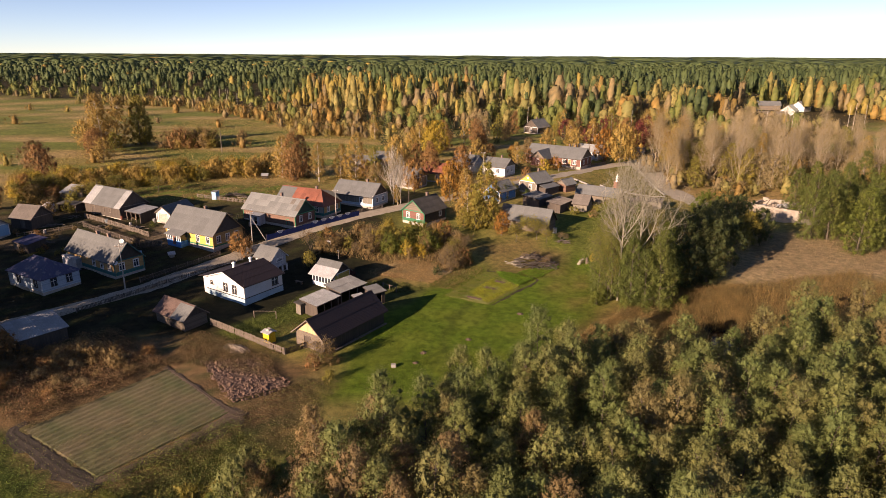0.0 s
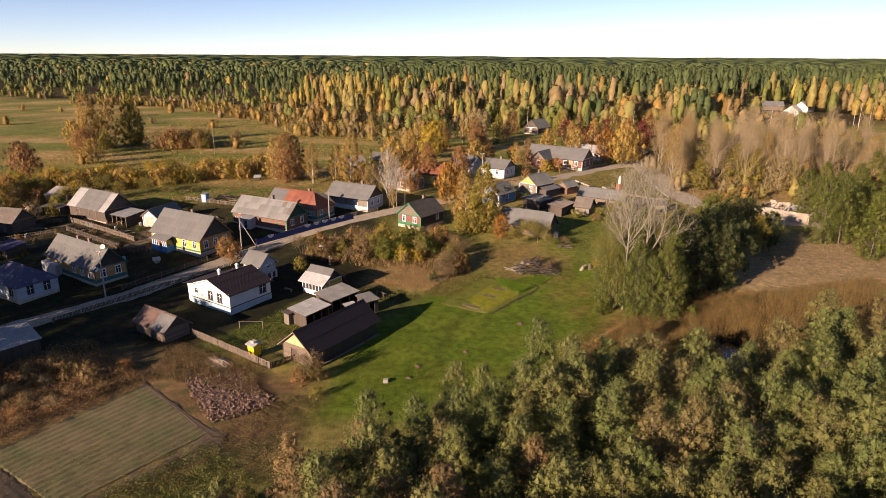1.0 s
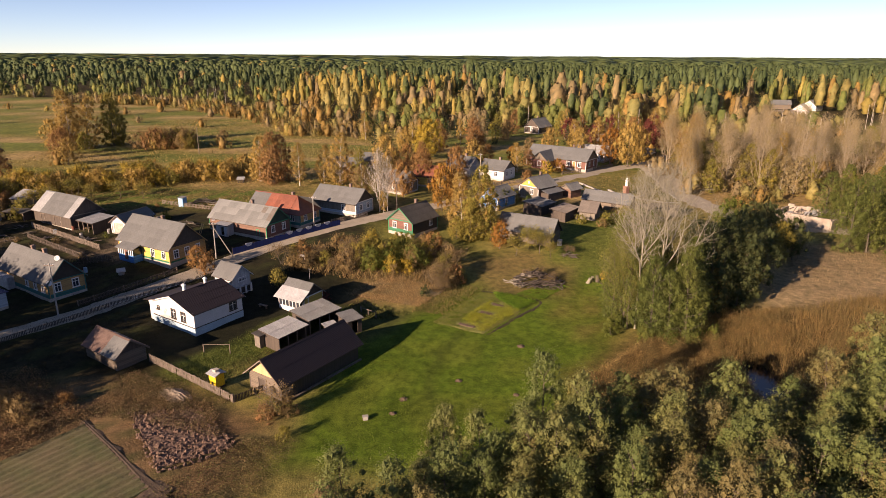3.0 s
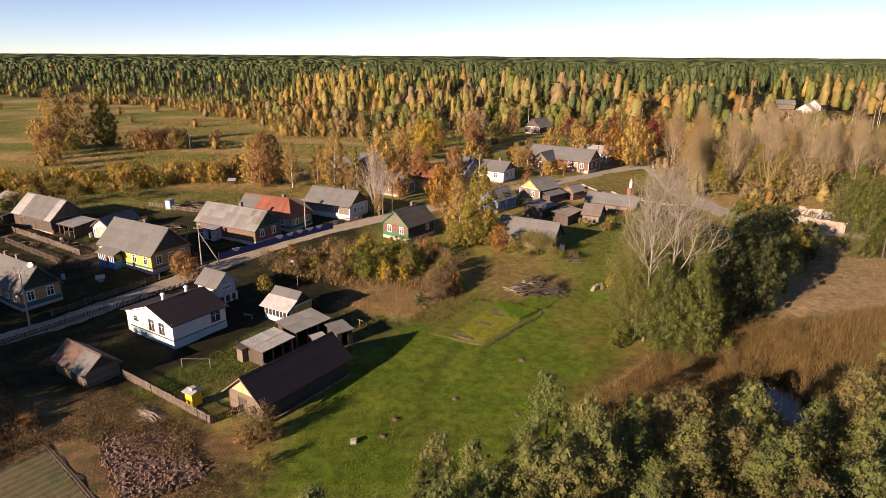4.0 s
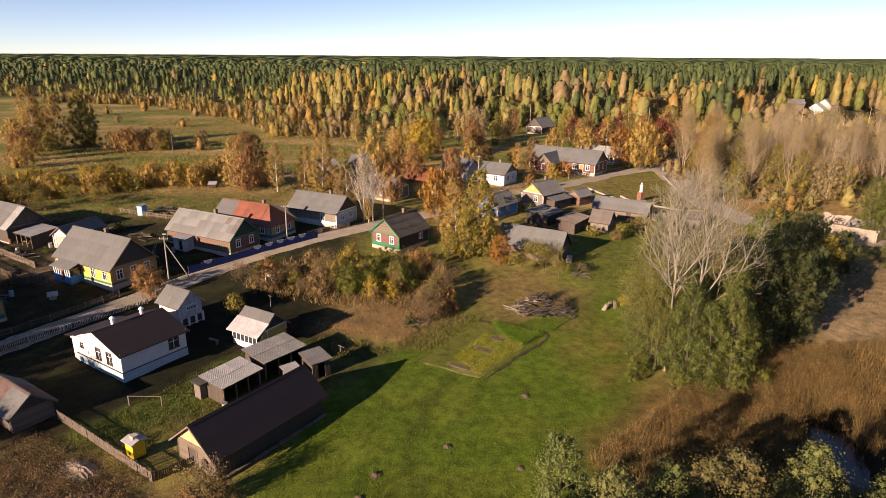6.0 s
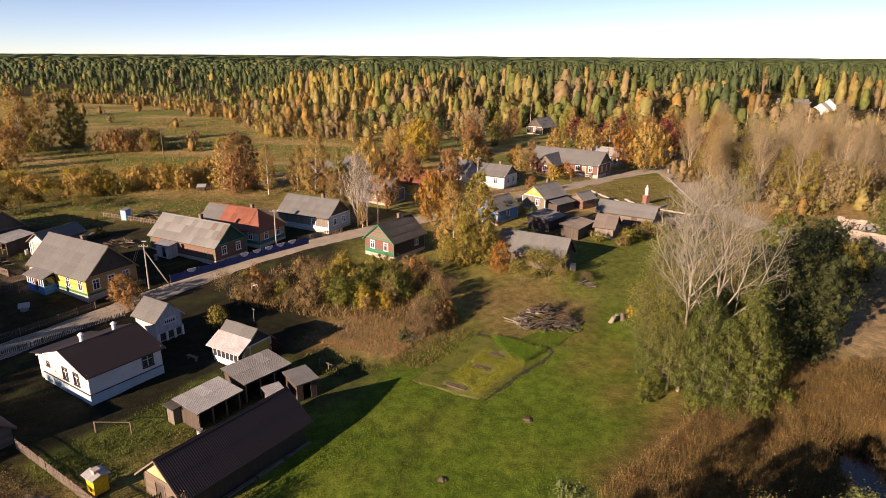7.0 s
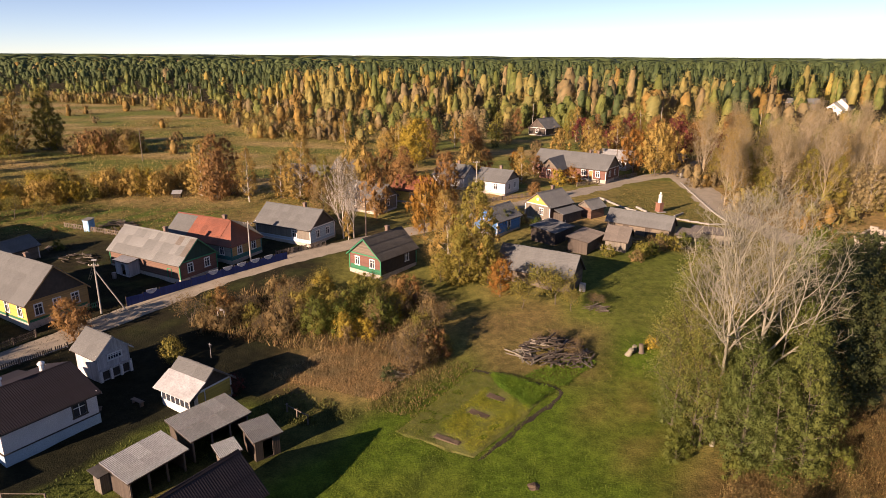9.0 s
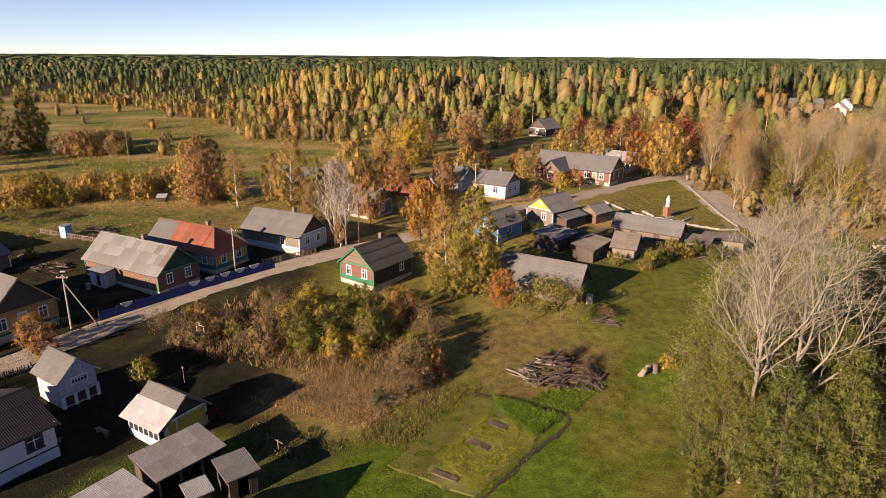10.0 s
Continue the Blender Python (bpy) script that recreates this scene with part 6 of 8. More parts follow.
shed("shed", "plank shed with patched pale roof", -20.55, 88.0, 57, 5.0, 3.3, 2.05, 2.4, "plank_dark", "slate_pale", posts=True)
shed("shed", "small dark felt-roofed shed", -12.3, 92.35, 40, 2.3, 2.5, 2.1, 2.4, "plank_dark", "slate", fronts=[("S", 0, 0.9, 1.8)])
shed("privy", "little plank lean-to with sheet roof", -14.6, 90.1, 40, 1.5, 1.4, 1.7, 1.9, "plank", "slate_pale", posts=True)
shed("privy", "narrow grey plank outhouse by the shed", -23.4, 86.6, 57, 1.1, 1.0, 1.9, 2.0, "plank", "tar", sheets=False)
h = house("barn", "long timber barn with dark maroon metal roof", -16.04, 80.37, 55.8, 12.9, 5.5, 2.35, 4.55, "plank_dark", {"W": "log"}, "plank_new", "roof_dark", tile=True, plinth=0.0, trim="timber", doors=[("W", -0.5, 1.2, 1.8, "plank_dark")], category="barn", corner=False, o=0.5)
part("wheel", Shape().lathe([(0.42, -0.03), (0.48, -0.03), (0.48, 0.03), (0.42, 0.03)], 14), M["timber_dark"], h, "old cart wheel on the wall", pose(-6.6, -1.3, 1.05, 0, 90, 0))
for k in range(4):
    part("step_plank", Shape().box(-6.2 + k * 3.2, -3.2 + k * 3.2, -3.4, -3.1, -0.05, 0.12), M["timber"], h)

# across the street
h = house("house", "brown log house with mottled roof and dark green gable", -38.41, 134.01, -28.7, 15.4, 6.63, 2.7, 5.6, "log_brown", {"E": "redbrown"}, "green_dark", "slate_mottled", windows=[("E", -1.5, 1.65, 0.8, 1.2), ("E", 1.5, 1.65, 0.8, 1.2)], doors=[("S", 5.5, 0.7, 1.3, "redbrown")],
          chimneys=[(0.95, 0.3, 0.9)], trim="greenpaint", plinth=0.3, alt=(M["slate_brown"], lambda i, j: (i * 7.3 + j * 3.1) % 1 > 0.78, "slate_mottled"))
shed("porch_shed", "little grey porch shed with tin roof", -42.6, 131.7, -28.7, 3.0, 2.2, 2.1, 2.4, "whiteboard", "tin_white", fronts=[("S", 0.3, 0.8, 1.7)])
h = house("house", "green and ochre house with rusty red hipped roof", -33.14, 140.97, -27.0, 14.0, 6.4, 2.85, 5.6, "greyblue", {"E": "ochre", "S": "greyblue"}, "", "roof_red", hips="E", windows=[("E", -1.5, 1.7, 0.8, 1.2), ("E", 1.5, 1.7, 0.8, 1.2), ("S", 5.0, 1.7, 0.8, 1.2)],
          chimneys=[(2.6, 0.3, 0.8)], trim="teal", band=("teal", "ES", 0.95), alt=(M["slate"], lambda i, j: i < 0.36, "roof_red"))
house("house", "grey-roofed house with pale lower walls", -21.64, 148.35, -27.7, 11.67, 6.5, 2.8, 5.4, "ochre", {"S": "plank", "E": "paleblue"}, "timber_dark", "slate", windows=[("S", 2.5, 1.6, 0.8, 1.1), ("E", -1.3, 1.6, 0.8, 1.1), ("E", 1.3, 1.6, 0.8, 1.1)], chimneys=[(2.2, 0.2, 0.8)], band=("paleblue", "SE", 0.9), trim="white")
# S wall is red-brown too; the dark timber colour paints in its shade
h = house("house", "small green and red wooden house with dark grey roof", -5.23, 134.06, 53.1, 7.92, 6.2, 2.94, 5.45, "redbrown", {"S": "timber_dark"}, "log", "tar", windows=[("W", -1.5, 1.85, 0.75, 1.15), ("W", 1.45, 1.85, 0.75, 1.15), ("S", 1.8, 1.85, 0.7, 1.1)], chimneys=[(1.3, 0.25, 0.85)],
          plinth=0.45, band=("green", "WNE", 1.2), trim="greenpaint", dz=0.1)
house("log_shed", "long log shed with grey corrugated roof", 17.75, 130.08, -30.4, 11.2, 5.2, 2.05, 4.6, "log", gable="plank_dark", roof="slate", plinth=0.0, trim="timber", category="shed", corner=False)
part("crate", Shape().box(-0.4, 0.4, -0.4, 0.4, 0, 1.1), M["whiteboard"], tagged(base("box", 23.3, 126.3, -20), "pale upright box beside the shed", "box"))
h = house("house", "grey-roofed house with a bright yellow gable", 23.81, 160.57, 42.9, 6.76, 5.8, 2.95, 5.1, "plank", {"S": "log_brown"}, "yellow", "slate", windows=[("W", 0.9, 1.75, 0.8, 1.1)], chimneys=[(1.2, 0.2, 0.8)], trim="white")
part("gable_emblem", Shape().lathe([(0.3, 0), (0.3, 0.05), (0.2, 0.07)], 10), M["white"], h, at=pose(-3.42, 0, 3.9, 0, -90, 0))
part("lean_to_roof", Shape().slab([(-2.6, -3.2, 2.4), (3.6, -3.2, 2.4), (3.6, -5.4, 1.8), (-2.6, -5.4, 1.8)][::-1], 0.08), M["slate"], h)
part("lean_to_wall", Shape().box(-2.3, 3.4, -5.1, -2.95, -0.5, 1.75), M["plank_dark"], h)
house("house", "white house with grey gabled roof", 15.57, 181.06, -33.3, 7.4, 6.4, 2.9, 4.95, "plaster_white", gable="plank", roof="slate", windows=[("S", 1.4, 1.7, 0.85, 1.2), ("S", -1.6, 1.7, 0.85, 1.2), ("E", -1.2, 1.7, 0.8, 1.2), ("E", 1.3, 1.7, 0.8, 1.2)], chimneys=[(0.8, 0.3, 0.8)])
house("house", "pale house half hidden by trees", 6.5, 186.5, -33.3, 8, 6, 2.8, 5.0, "plaster_white", gable="whiteboard", roof="slate", windows=[("S", 1.5, 1.7, 0.8, 1.2)], chimneys=[(0.8, 0.3, 0.8)])
h = house("house", "long brown-red log house with grey roof", 36.63, 199.86, -36.5, 19.35, 7.9, 2.85, 5.75, "redbrown", gable="log", roof="slate", windows=[("S", 4.0, 1.6, 1.0, 1.2), ("S", 7.6, 1.6, 0.9, 1.3), ("E", -1.6, 1.6, 0.8, 1.2), ("E", 1.6, 1.6, 0.8, 1.2)], doors=[("S", 5.9, 0.9, 1.9, "ochre")], chimneys=[(3.4, 0.8, 1.2), (5.6, 0.6, 1.0)])
part("wing", Shape().box(-5.4, -0.4, -8.8, -3.9, -0.5, 2.7), M["redbrown"], h)
part("wing_gable", Shape().add([(-5.4, -8.8, 2.7), (-0.4, -8.8, 2.7), (-2.9, -8.8, 4.9), (-5.4, -8.6, 2.7), (-0.4, -8.6, 2.7), (-2.9, -8.6, 4.9)], [(0, 1, 2), (5, 4, 3), (0, 3, 4, 1), (1, 4, 5, 2), (2, 5, 3, 0)]), M["log"], h)
part("wing_roof", Shape().slab([(-5.9, -9.2, 2.3), (-2.9, -9.2, 5.0), (-2.9, -0.6, 5.0), (-5.9, -3.2, 2.3)], 0.09).slab([(-2.9, -9.2, 5.0), (0.1, -9.2, 2.3), (0.1, -3.2, 2.3), (-2.9, -0.6, 5.0)], 0.09), M["slate"], h)
window(h, pose(-2.9, -8.8, 1.6), 0.9, 1.2)
house("house", "blue house behind the birches", 13.4, 152.5, 50, 7, 5, 2.7, 4.6, "blue_wall", gable="blue_wall", roof="slate", windows=[("S", 0, 1.7, 0.8, 1.1), ("W", 0, 1.7, 0.8, 1.1)])
house("house", "dark house with a dull red roof behind autumn trees", -2.0, 172.5, -30, 8, 6, 2.7, 5.0, "yellow", gable="yellow", roof="roof_red", windows=[("S", 1, 1.6, 0.8, 1.1), ("E", 0, 1.6, 0.8, 1.1)])
house("house", "old log house with pale windows among trees", -10.5, 165.5, -30, 8, 6, 2.8, 5.2, "log", gable="plank", roof="slate", windows=[("S", -2, 1.7, 0.8, 1.2), ("S", 1, 1.7, 0.8, 1.2), ("E", 0, 1.7, 0.8, 1.2)], chimneys=[(0.5, 0.2, 0.8)])
house("barn", "grey-roofed barn behind the street's houses", -27.0, 187.5, -20, 9, 6, 2.3, 4.4, "log", gable="plank", roof="slate", plinth=0, trim="timber", category="barn", corner=False)
house("barn", "low barn with grey roof among bushes", -18.0, 196.0, -20, 9, 5, 2.2, 4.0, "log", gable="plank", roof="slate", plinth=0, trim="timber", category="barn", corner=False)
# yard sheds by the green
house("shed", "long low log shed with grey roof", 39.28, 153.31, -35, 11.1, 3.8, 2.15, 3.9, "log", gable="plank", roof="slate", plinth=0, trim="timber", category="shed", corner=False, doors=[("S", 2, 1.2, 1.8, "plank_dark"), ("S", -2, 1.2, 1.8, "plank_dark")], dz=-0.2)
house("shed", "small shed with tan roof", 33.0, 144.3, -28.7, 3.4, 4.4, 1.9, 3.6, "plank", gable="plank_dark", roof="slate_brown", plinth=0, trim="timber", category="shed", corner=False)
shed("shed", "low plank shed with dark roof", 22.5, 148.0, 50, 6.2, 4.6, 2.0, 2.5, "plank_dark", "slate")
shed("shed", "flat-roofed byre with rusty sheets", 27.4, 143.8, 55, 7.0, 3.4, 1.9, 2.3, "plank_dark", "slate_brown")
house("shed", "small brown shed with grey roof", 32.2, 162.0, 40, 4.0, 3.2, 2.0, 3.2, "log_brown", gable="plank", roof="slate", plinth=0, trim="timber", category="shed", corner=False)
shed("shed", "tumbledown grey plank lean-to", 46.4, 149.2, -35, 3.6, 2.6, 1.5, 2.1, "plank", "slate_brown")
shed("shed", "low shed with tan flat roof", 51.8, 152.4, -25, 6.4, 3.0, 1.4, 1.8, "plank", "slate_brown")
# farther off
h = house("house", "grey-roofed house at the forest's edge", 41.0, 280.0, 50, 10, 7, 2.8, 6.0, "plank_dark", gable="plank_dark", roof="slate", windows=[("W", 0, 1.7, 0.9, 1.2), ("S", 2, 1.7, 0.9, 1.2)], chimneys=[(0, 0.3, 0.8)])
house("house", "white house with a pale green roof in a clearing", 199.0, 366.0, 50, 9, 8, 3.0, 6.2, "plaster_white", gable="plaster_white", roof="greyblue", windows=[("W", 0, 1.7, 0.9, 1.2)])
house("house", "white house far off in a clearing", 222.0, 396.0, 40, 10, 8, 3.2, 6.4, "plaster_white", gable="plaster_white", roof="slate", windows=[("W", 0, 1.7, 0.9, 1.2)])
house("barn", "long grey barn far off in a clearing", 206.0, 408.0, -15, 16, 7, 3.0, 5.4, "log", gable="plank", roof="slate", plinth=0, category="barn", corner=False)
house("barn", "low barn at the far clearing", 178.0, 345.0, -15, 12, 6, 2.6, 4.4, "log", gable="plank", roof="slate_brown", plinth=0, category="barn", corner=False)
house("house", "white building behind the maple", 49.0, 212.5, -36, 10, 6, 2.8, 4.6, "plaster_white", gable="plaster_white", roof="slate_pale")
house("shed", "dark timber shelter by the road", 66.5, 214.0, -36, 5, 4, 2.3, 3.6, "timber_dark", gable="timber_dark", roof="slate", plinth=0, category="shed", corner=False, windows=[("S", 0, 1.4, 0.8, 1.0)])

# ---- fields, beds and growth ----
def patch(corners, nu, nv, lift, bump):
    """A piece of ground between four corners, following the land; bump(u, v) in metres, u and v in metres along the sides."""
    a, b, c, d = [np.array(p, float) for p in corners]
    lu, lv = np.linalg.norm(b - a), np.linalg.norm(d - a)
    s = Shape()
    for j in range(nv + 1):
        for i in range(nu + 1):
            u, v = i / nu, j / nv
            q = (a * (1 - u) + b * u) * (1 - v) + (d * (1 - u) + c * u) * v
            rim = min(u, 1 - u, v, 1 - v) < 1e-6
            s.v.append((q[0], q[1], gz(*q) + (-0.1 if rim else lift + bump(u * lu, v * lv))))
    s.f = [(j * (nu + 1) + i, j * (nu + 1) + i + 1, (j + 1) * (nu + 1) + i + 1, (j + 1) * (nu + 1) + i) for j in range(nv) for i in range(nu)]
    return s


def in_quad(corners, n, r, rag=0.0):
    a, b, c, d = [np.array(p, float) for p in corners]
    u, v = r.uniform(-rag, 1 + rag, (n, 1)), r.uniform(-rag, 1 + rag, (n, 1))
    return (a * (1 - u) + b * u) * (1 - v) + (d * (1 - u) + c * u) * v


def blades(xy, height, width, colours, r, lean=0.25, tuft=1, radius=0.1, lift=0.0):
    """Thin upright blades, tuft of them at every place, as arrays of corner points and colours."""
    xy = np.repeat(xy, tuft, 0) + r.normal(size=(len(xy) * tuft, 2)) * radius
    n = len(xy)
    h = height * r.uniform(0.55, 1.15, n)
    ang = r.uniform(0, 2 * math.pi, n)
    root = np.c_[xy, land(xy[:, 0], xy[:, 1]) + 0.02 + lift]
    side = np.c_[np.cos(ang), np.sin(ang), np.zeros(n)] * (width * r.uniform(0.6, 1.3, n))[:, None]
    tip = root + np.c_[r.normal(size=(n, 2)) * lean * h[:, None], h]
    cols = np.array(colours)[r.integers(len(colours), size=n)] * r.uniform(0.75, 1.25, (n, 1))
    return np.stack([root - side, root + side, tip], 1), cols


def grains(xy, height, size, colours, r, each=8, radius=0.25, low=0.5, clumpy=0.0):
    """Small leaves, seed heads and stalks in loose clumps at every place, between low and full height."""
    h = height * (1 - clumpy + 2 * clumpy * sheet_noise(xy[:, 0], xy[:, 1], 4.0, 71)) * r.uniform(0.75, 1.2, len(xy))
    cols = np.array(colours)[r.integers(len(colours), size=len(xy))] * r.uniform(0.8, 1.2, (len(xy), 1))
    keep = h > height * 0.3
    xy, h, cols = np.repeat(xy[keep], each, 0), np.repeat(h[keep], each), np.repeat(cols[keep], each, 0)
    n = len(xy)
    at = xy + r.normal(size=(n, 2)) * radius
    pos = np.c_[at, land(at[:, 0], at[:, 1]) + h * r.uniform(low, 1.0, n)]
    return leaf_quads(pos, unit(r.normal(size=(n, 3)) + np.array([0, 0, 0.6])), size * r.uniform(0.6, 1.4, n), r, 0.8, 0.5), cols * r.uniform(0.75, 1.25, (n, 1))


def grass_thing(name, label, batches, category="grass"):
    q, c = np.concatenate([b[0] for b in batches]), np.concatenate([b[1] for b in batches])
    me = quads_mesh(name, q, 3, c)
    me.materials.append(M["reed"])
    return tagged(new(name, me), label, category, kind="stuff")


r = np.random.default_rng(55)
noise.seed_set(4)


def lumps(u, v, k=1.4):
    return noise.noise((u * k, v * k, 0.3))


FIELD = [(-47.0, 54.0), (-34.6, 46.0), (-25.4, 58.2), (-36.8, 68.4)]
tagged(part("field", patch(FIELD, 70, 46, 0.1, lambda u, v: 0.04 * math.sin(u * 2 * math.pi / 0.9) + 0.05 * lumps(u, v, 0.7)), M["sown"]), "small sown field with faint furrows", "field", kind="structure")
tagged(part("soil_strip", ribbon([(-37.4, 68.6), (-31.4, 63.4), (-26.6, 59.0), (-24.2, 57.0)], [0.8, 0.7, 1.0, 2.6], 0.09, 0.6, 0.35, 5), M["soil"]), "strip of turned soil beside the field", "field", kind="structure")
tagged(part("soil_strip", ribbon([(-24.4, 57.6), (-27.0, 53.6), (-31.0, 49.0), (-34.4, 45.4)], [3.2, 2.4, 1.6, 1.2], 0.09, 0.6, 0.5, 6), M["soil"]), "strip of turned soil along the field's lower edge", "field", kind="structure")
tagged(part("soil_strip", ribbon([(-33.6, 44.8), (-38.2, 47.2), (-43.2, 50.6), (-47.8, 53.8), (-47.2, 55.6)], [1.8, 2.2, 2.4, 2.2, 1.2], 0.09, 0.6, 0.5, 7), M["soil_and_shadow_dark"]), "strip of dark soil below the field", "field", kind="structure")
PLOUGH = [(-26.0, 60.8), (-20.2, 64.8), (-26.6, 71.4), (-32.6, 69.6)]
tagged(part("ploughed_plot", patch(PLOUGH, 60, 60, 0.1, lambda u, v: 0.16 * abs(lumps(u, v, 2.2)) + 0.07 * lumps(u, v, 0.8)), M["clod"]), "freshly dug plot with brown clods", "field", kind="structure")
clods = Shape()
for px, py in in_quad(PLOUGH, 560, r, 0.07):
    k, z = r.uniform(0.1, 0.26), gz(px, py) + 0.14
    c = [Vector((px, py, z)) + Vector(tuple(r.normal(size=3) * k * 0.25)) + Vector(d) * k for d in ((1, 0, 0), (0, 1, 0), (-1, 0, 0), (0, -1, 0), (0, 0, 0.8), (0, 0, -0.8))]
    clods.add(c, [(0, 1, 4), (1, 2, 4), (2, 3, 4), (3, 0, 4), (1, 0, 5), (2, 1, 5), (3, 2, 5), (0, 3, 5)])
me = clods.mesh("clods")
me.materials.append(M["clod"])
tagged(new("clods", me), "brown clods of turned earth", "soil", kind="stuff")
GARDEN = [(-0.9, 95.2), (6.6, 91.2), (15.8, 102.4), (7.0, 106.2)]
tagged(part("vegetable_bed", patch(GARDEN, 30, 40, 0.06, lambda u, v: 0.05 * lumps(u, v)), surface("weedy_garden_soil", (0.15, 0.17, 0.04), (0.18, 0.175, 0.05), 0.6, 6, 0.95, 0.6, 0.05, vary=0)), "weedy vegetable garden with green and yellow rows", "garden", kind="structure")
BEDS = ([(2.6, 94.5), (5.4, 92.9), (5.9, 93.7), (3.1, 95.3)], [(6.0, 98.4), (8.2, 97.0), (8.8, 97.9), (6.6, 99.3)], [(8.0, 101.2), (10.0, 99.9), (10.6, 100.8), (8.6, 102.1)])
for q in BEDS:
    tagged(part("soil_bed", patch(q, 8, 5, 0.13, lambda u, v: 0.05 * lumps(u, v, 3)), M["soil"]), "bare dug bed in the garden", "garden bed", kind="structure")
# dark ribbon painted in for the shadow of the tall garden plants
tagged(part("garden_ditch", ribbon([(6.9, 91.0), (11.5, 96.6), (16.2, 102.2), (11.5, 104.6), (7.2, 106.5)], 0.5, 0.03, 0.6), M["soil_and_shadow_dark"]), "dark strip painted as the shadow line along the garden", "garden edge", kind="structure")
G_LUSH, G_DULL, G_GOLD, G_STRAW, G_RUST = [(0.125, 0.18, 0.024), (0.105, 0.155, 0.024)], [(0.11, 0.13, 0.035), (0.14, 0.14, 0.045)], [(0.22, 0.2, 0.03), (0.17, 0.19, 0.03)], [(0.34, 0.25, 0.12), (0.28, 0.2, 0.09), (0.22, 0.16, 0.075)], [(0.155, 0.11, 0.058), (0.18, 0.13, 0.066), (0.125, 0.09, 0.048)]


def off_beds(xy):
    for q in BEDS:
        xy = xy[inside(xy[:, 0], xy[:, 1], q, 0.3) < 0.3]
    return xy


grass_thing("garden_plants", "rows of green and yellowing garden plants", [
    grains(off_beds(in_quad(GARDEN, 3600, r, 0.03)), 0.12, 0.045, [(0.12, 0.16, 0.028), (0.15, 0.17, 0.036)], r, 4, 0.15, 0.3),
    grains(off_beds(in_quad([(-0.6, 95.3), (3.0, 93.6), (11.5, 104), (7, 106)], 3400, r)), 0.16, 0.045, [(0.14, 0.185, 0.034), (0.12, 0.16, 0.03), (0.17, 0.185, 0.04)], r, 5, 0.12, 0.3),
    grains(off_beds(in_quad([(3.6, 96.2), (6.4, 91.8), (12.6, 99), (8.4, 102.6)], 2000, r)), 0.4, 0.045, [(0.29, 0.31, 0.034), (0.23, 0.28, 0.032)], r, 8, 0.16, 0.15, 0.3),
    grains(off_beds(in_quad([(9.8, 103.0), (12.4, 99.0), (15.5, 102.4), (9.0, 105.6)], 1900, r)), 0.5, 0.065, [(0.12, 0.215, 0.022), (0.095, 0.18, 0.02)], r, 7, 0.16, 0.2, 0.2),
    grains(off_beds(in_quad([(12.6, 105.0), (16.4, 103.0), (21.5, 108.2), (18.5, 109.6)], 1600, r)), 0.25, 0.06, [(0.11, 0.19, 0.02), (0.1, 0.17, 0.02)], r, 5, 0.14, 0.3)], "plants")
LAWN = [(-13, 66), (16, 66), (28, 108), (-2, 100)]
grass_thing("lawn_grass", "short green lawn grass with tufts", [blades(in_quad(LAWN, 7000, r, 0.04), 0.12, 0.03, [(0.085, 0.13, 0.014), (0.104, 0.142, 0.018)], r, 0.5, 5, 0.2), blades(in_quad([(-14, 60), (12, 64), (-2, 95), (-14, 80)], 2200, r), 0.12, 0.03, [(0.09, 0.132, 0.015)], r, 0.5, 5, 0.2),
                                                          blades(in_quad([(20, 100), (27, 95), (40, 138), (28, 132)], 1500, r), 0.14, 0.03, G_DULL, r, 0.6, 5, 0.25)])
grass_thing("dry_grass", "tall dry straw-coloured grass", [blades(in_quad([(-14.5, 104.5), (-3, 100.5), (1.0, 106.5), (-8, 112.5)], 2600, r), 0.42, 0.035, [(0.36, 0.27, 0.145), (0.3, 0.22, 0.115)], r, 0.5, 6, 0.25), blades(in_quad([(-24, 113), (2, 107), (2, 122), (-24, 127)], 1400, r), 0.8, 0.05, G_STRAW + G_RUST, r, 0.4, 5, 0.25),
                                                      blades(in_quad([(-4, 99), (1, 97.5), (8, 107), (2, 110)], 700, r), 0.3, 0.04, G_DULL + G_STRAW[2:], r, 0.4, 5, 0.2), blades(in_quad([(6, 107), (22, 104), (26, 120), (8, 122)], 900, r), 0.2, 0.03, G_DULL + [(0.2, 0.155, 0.07)], r, 0.5, 4, 0.3), grains(in_quad([(-13.5, 104.5), (-3.5, 101), (1.0, 106.5), (-8, 112.5)], 1800, r), 0.45, 0.055, G_STRAW, r, 5, 0.3, 0.2, 0.5), grains(in_quad([(-24, 113), (2, 107), (2, 122), (-22, 125)], 1100, r), 0.8, 0.07, G_RUST + G_DULL, r, 6, 0.35, 0.3, 0.5)])
G_WEED = [(0.13, 0.095, 0.05), (0.11, 0.078, 0.04), (0.17, 0.125, 0.07), (0.1, 0.09, 0.036)]
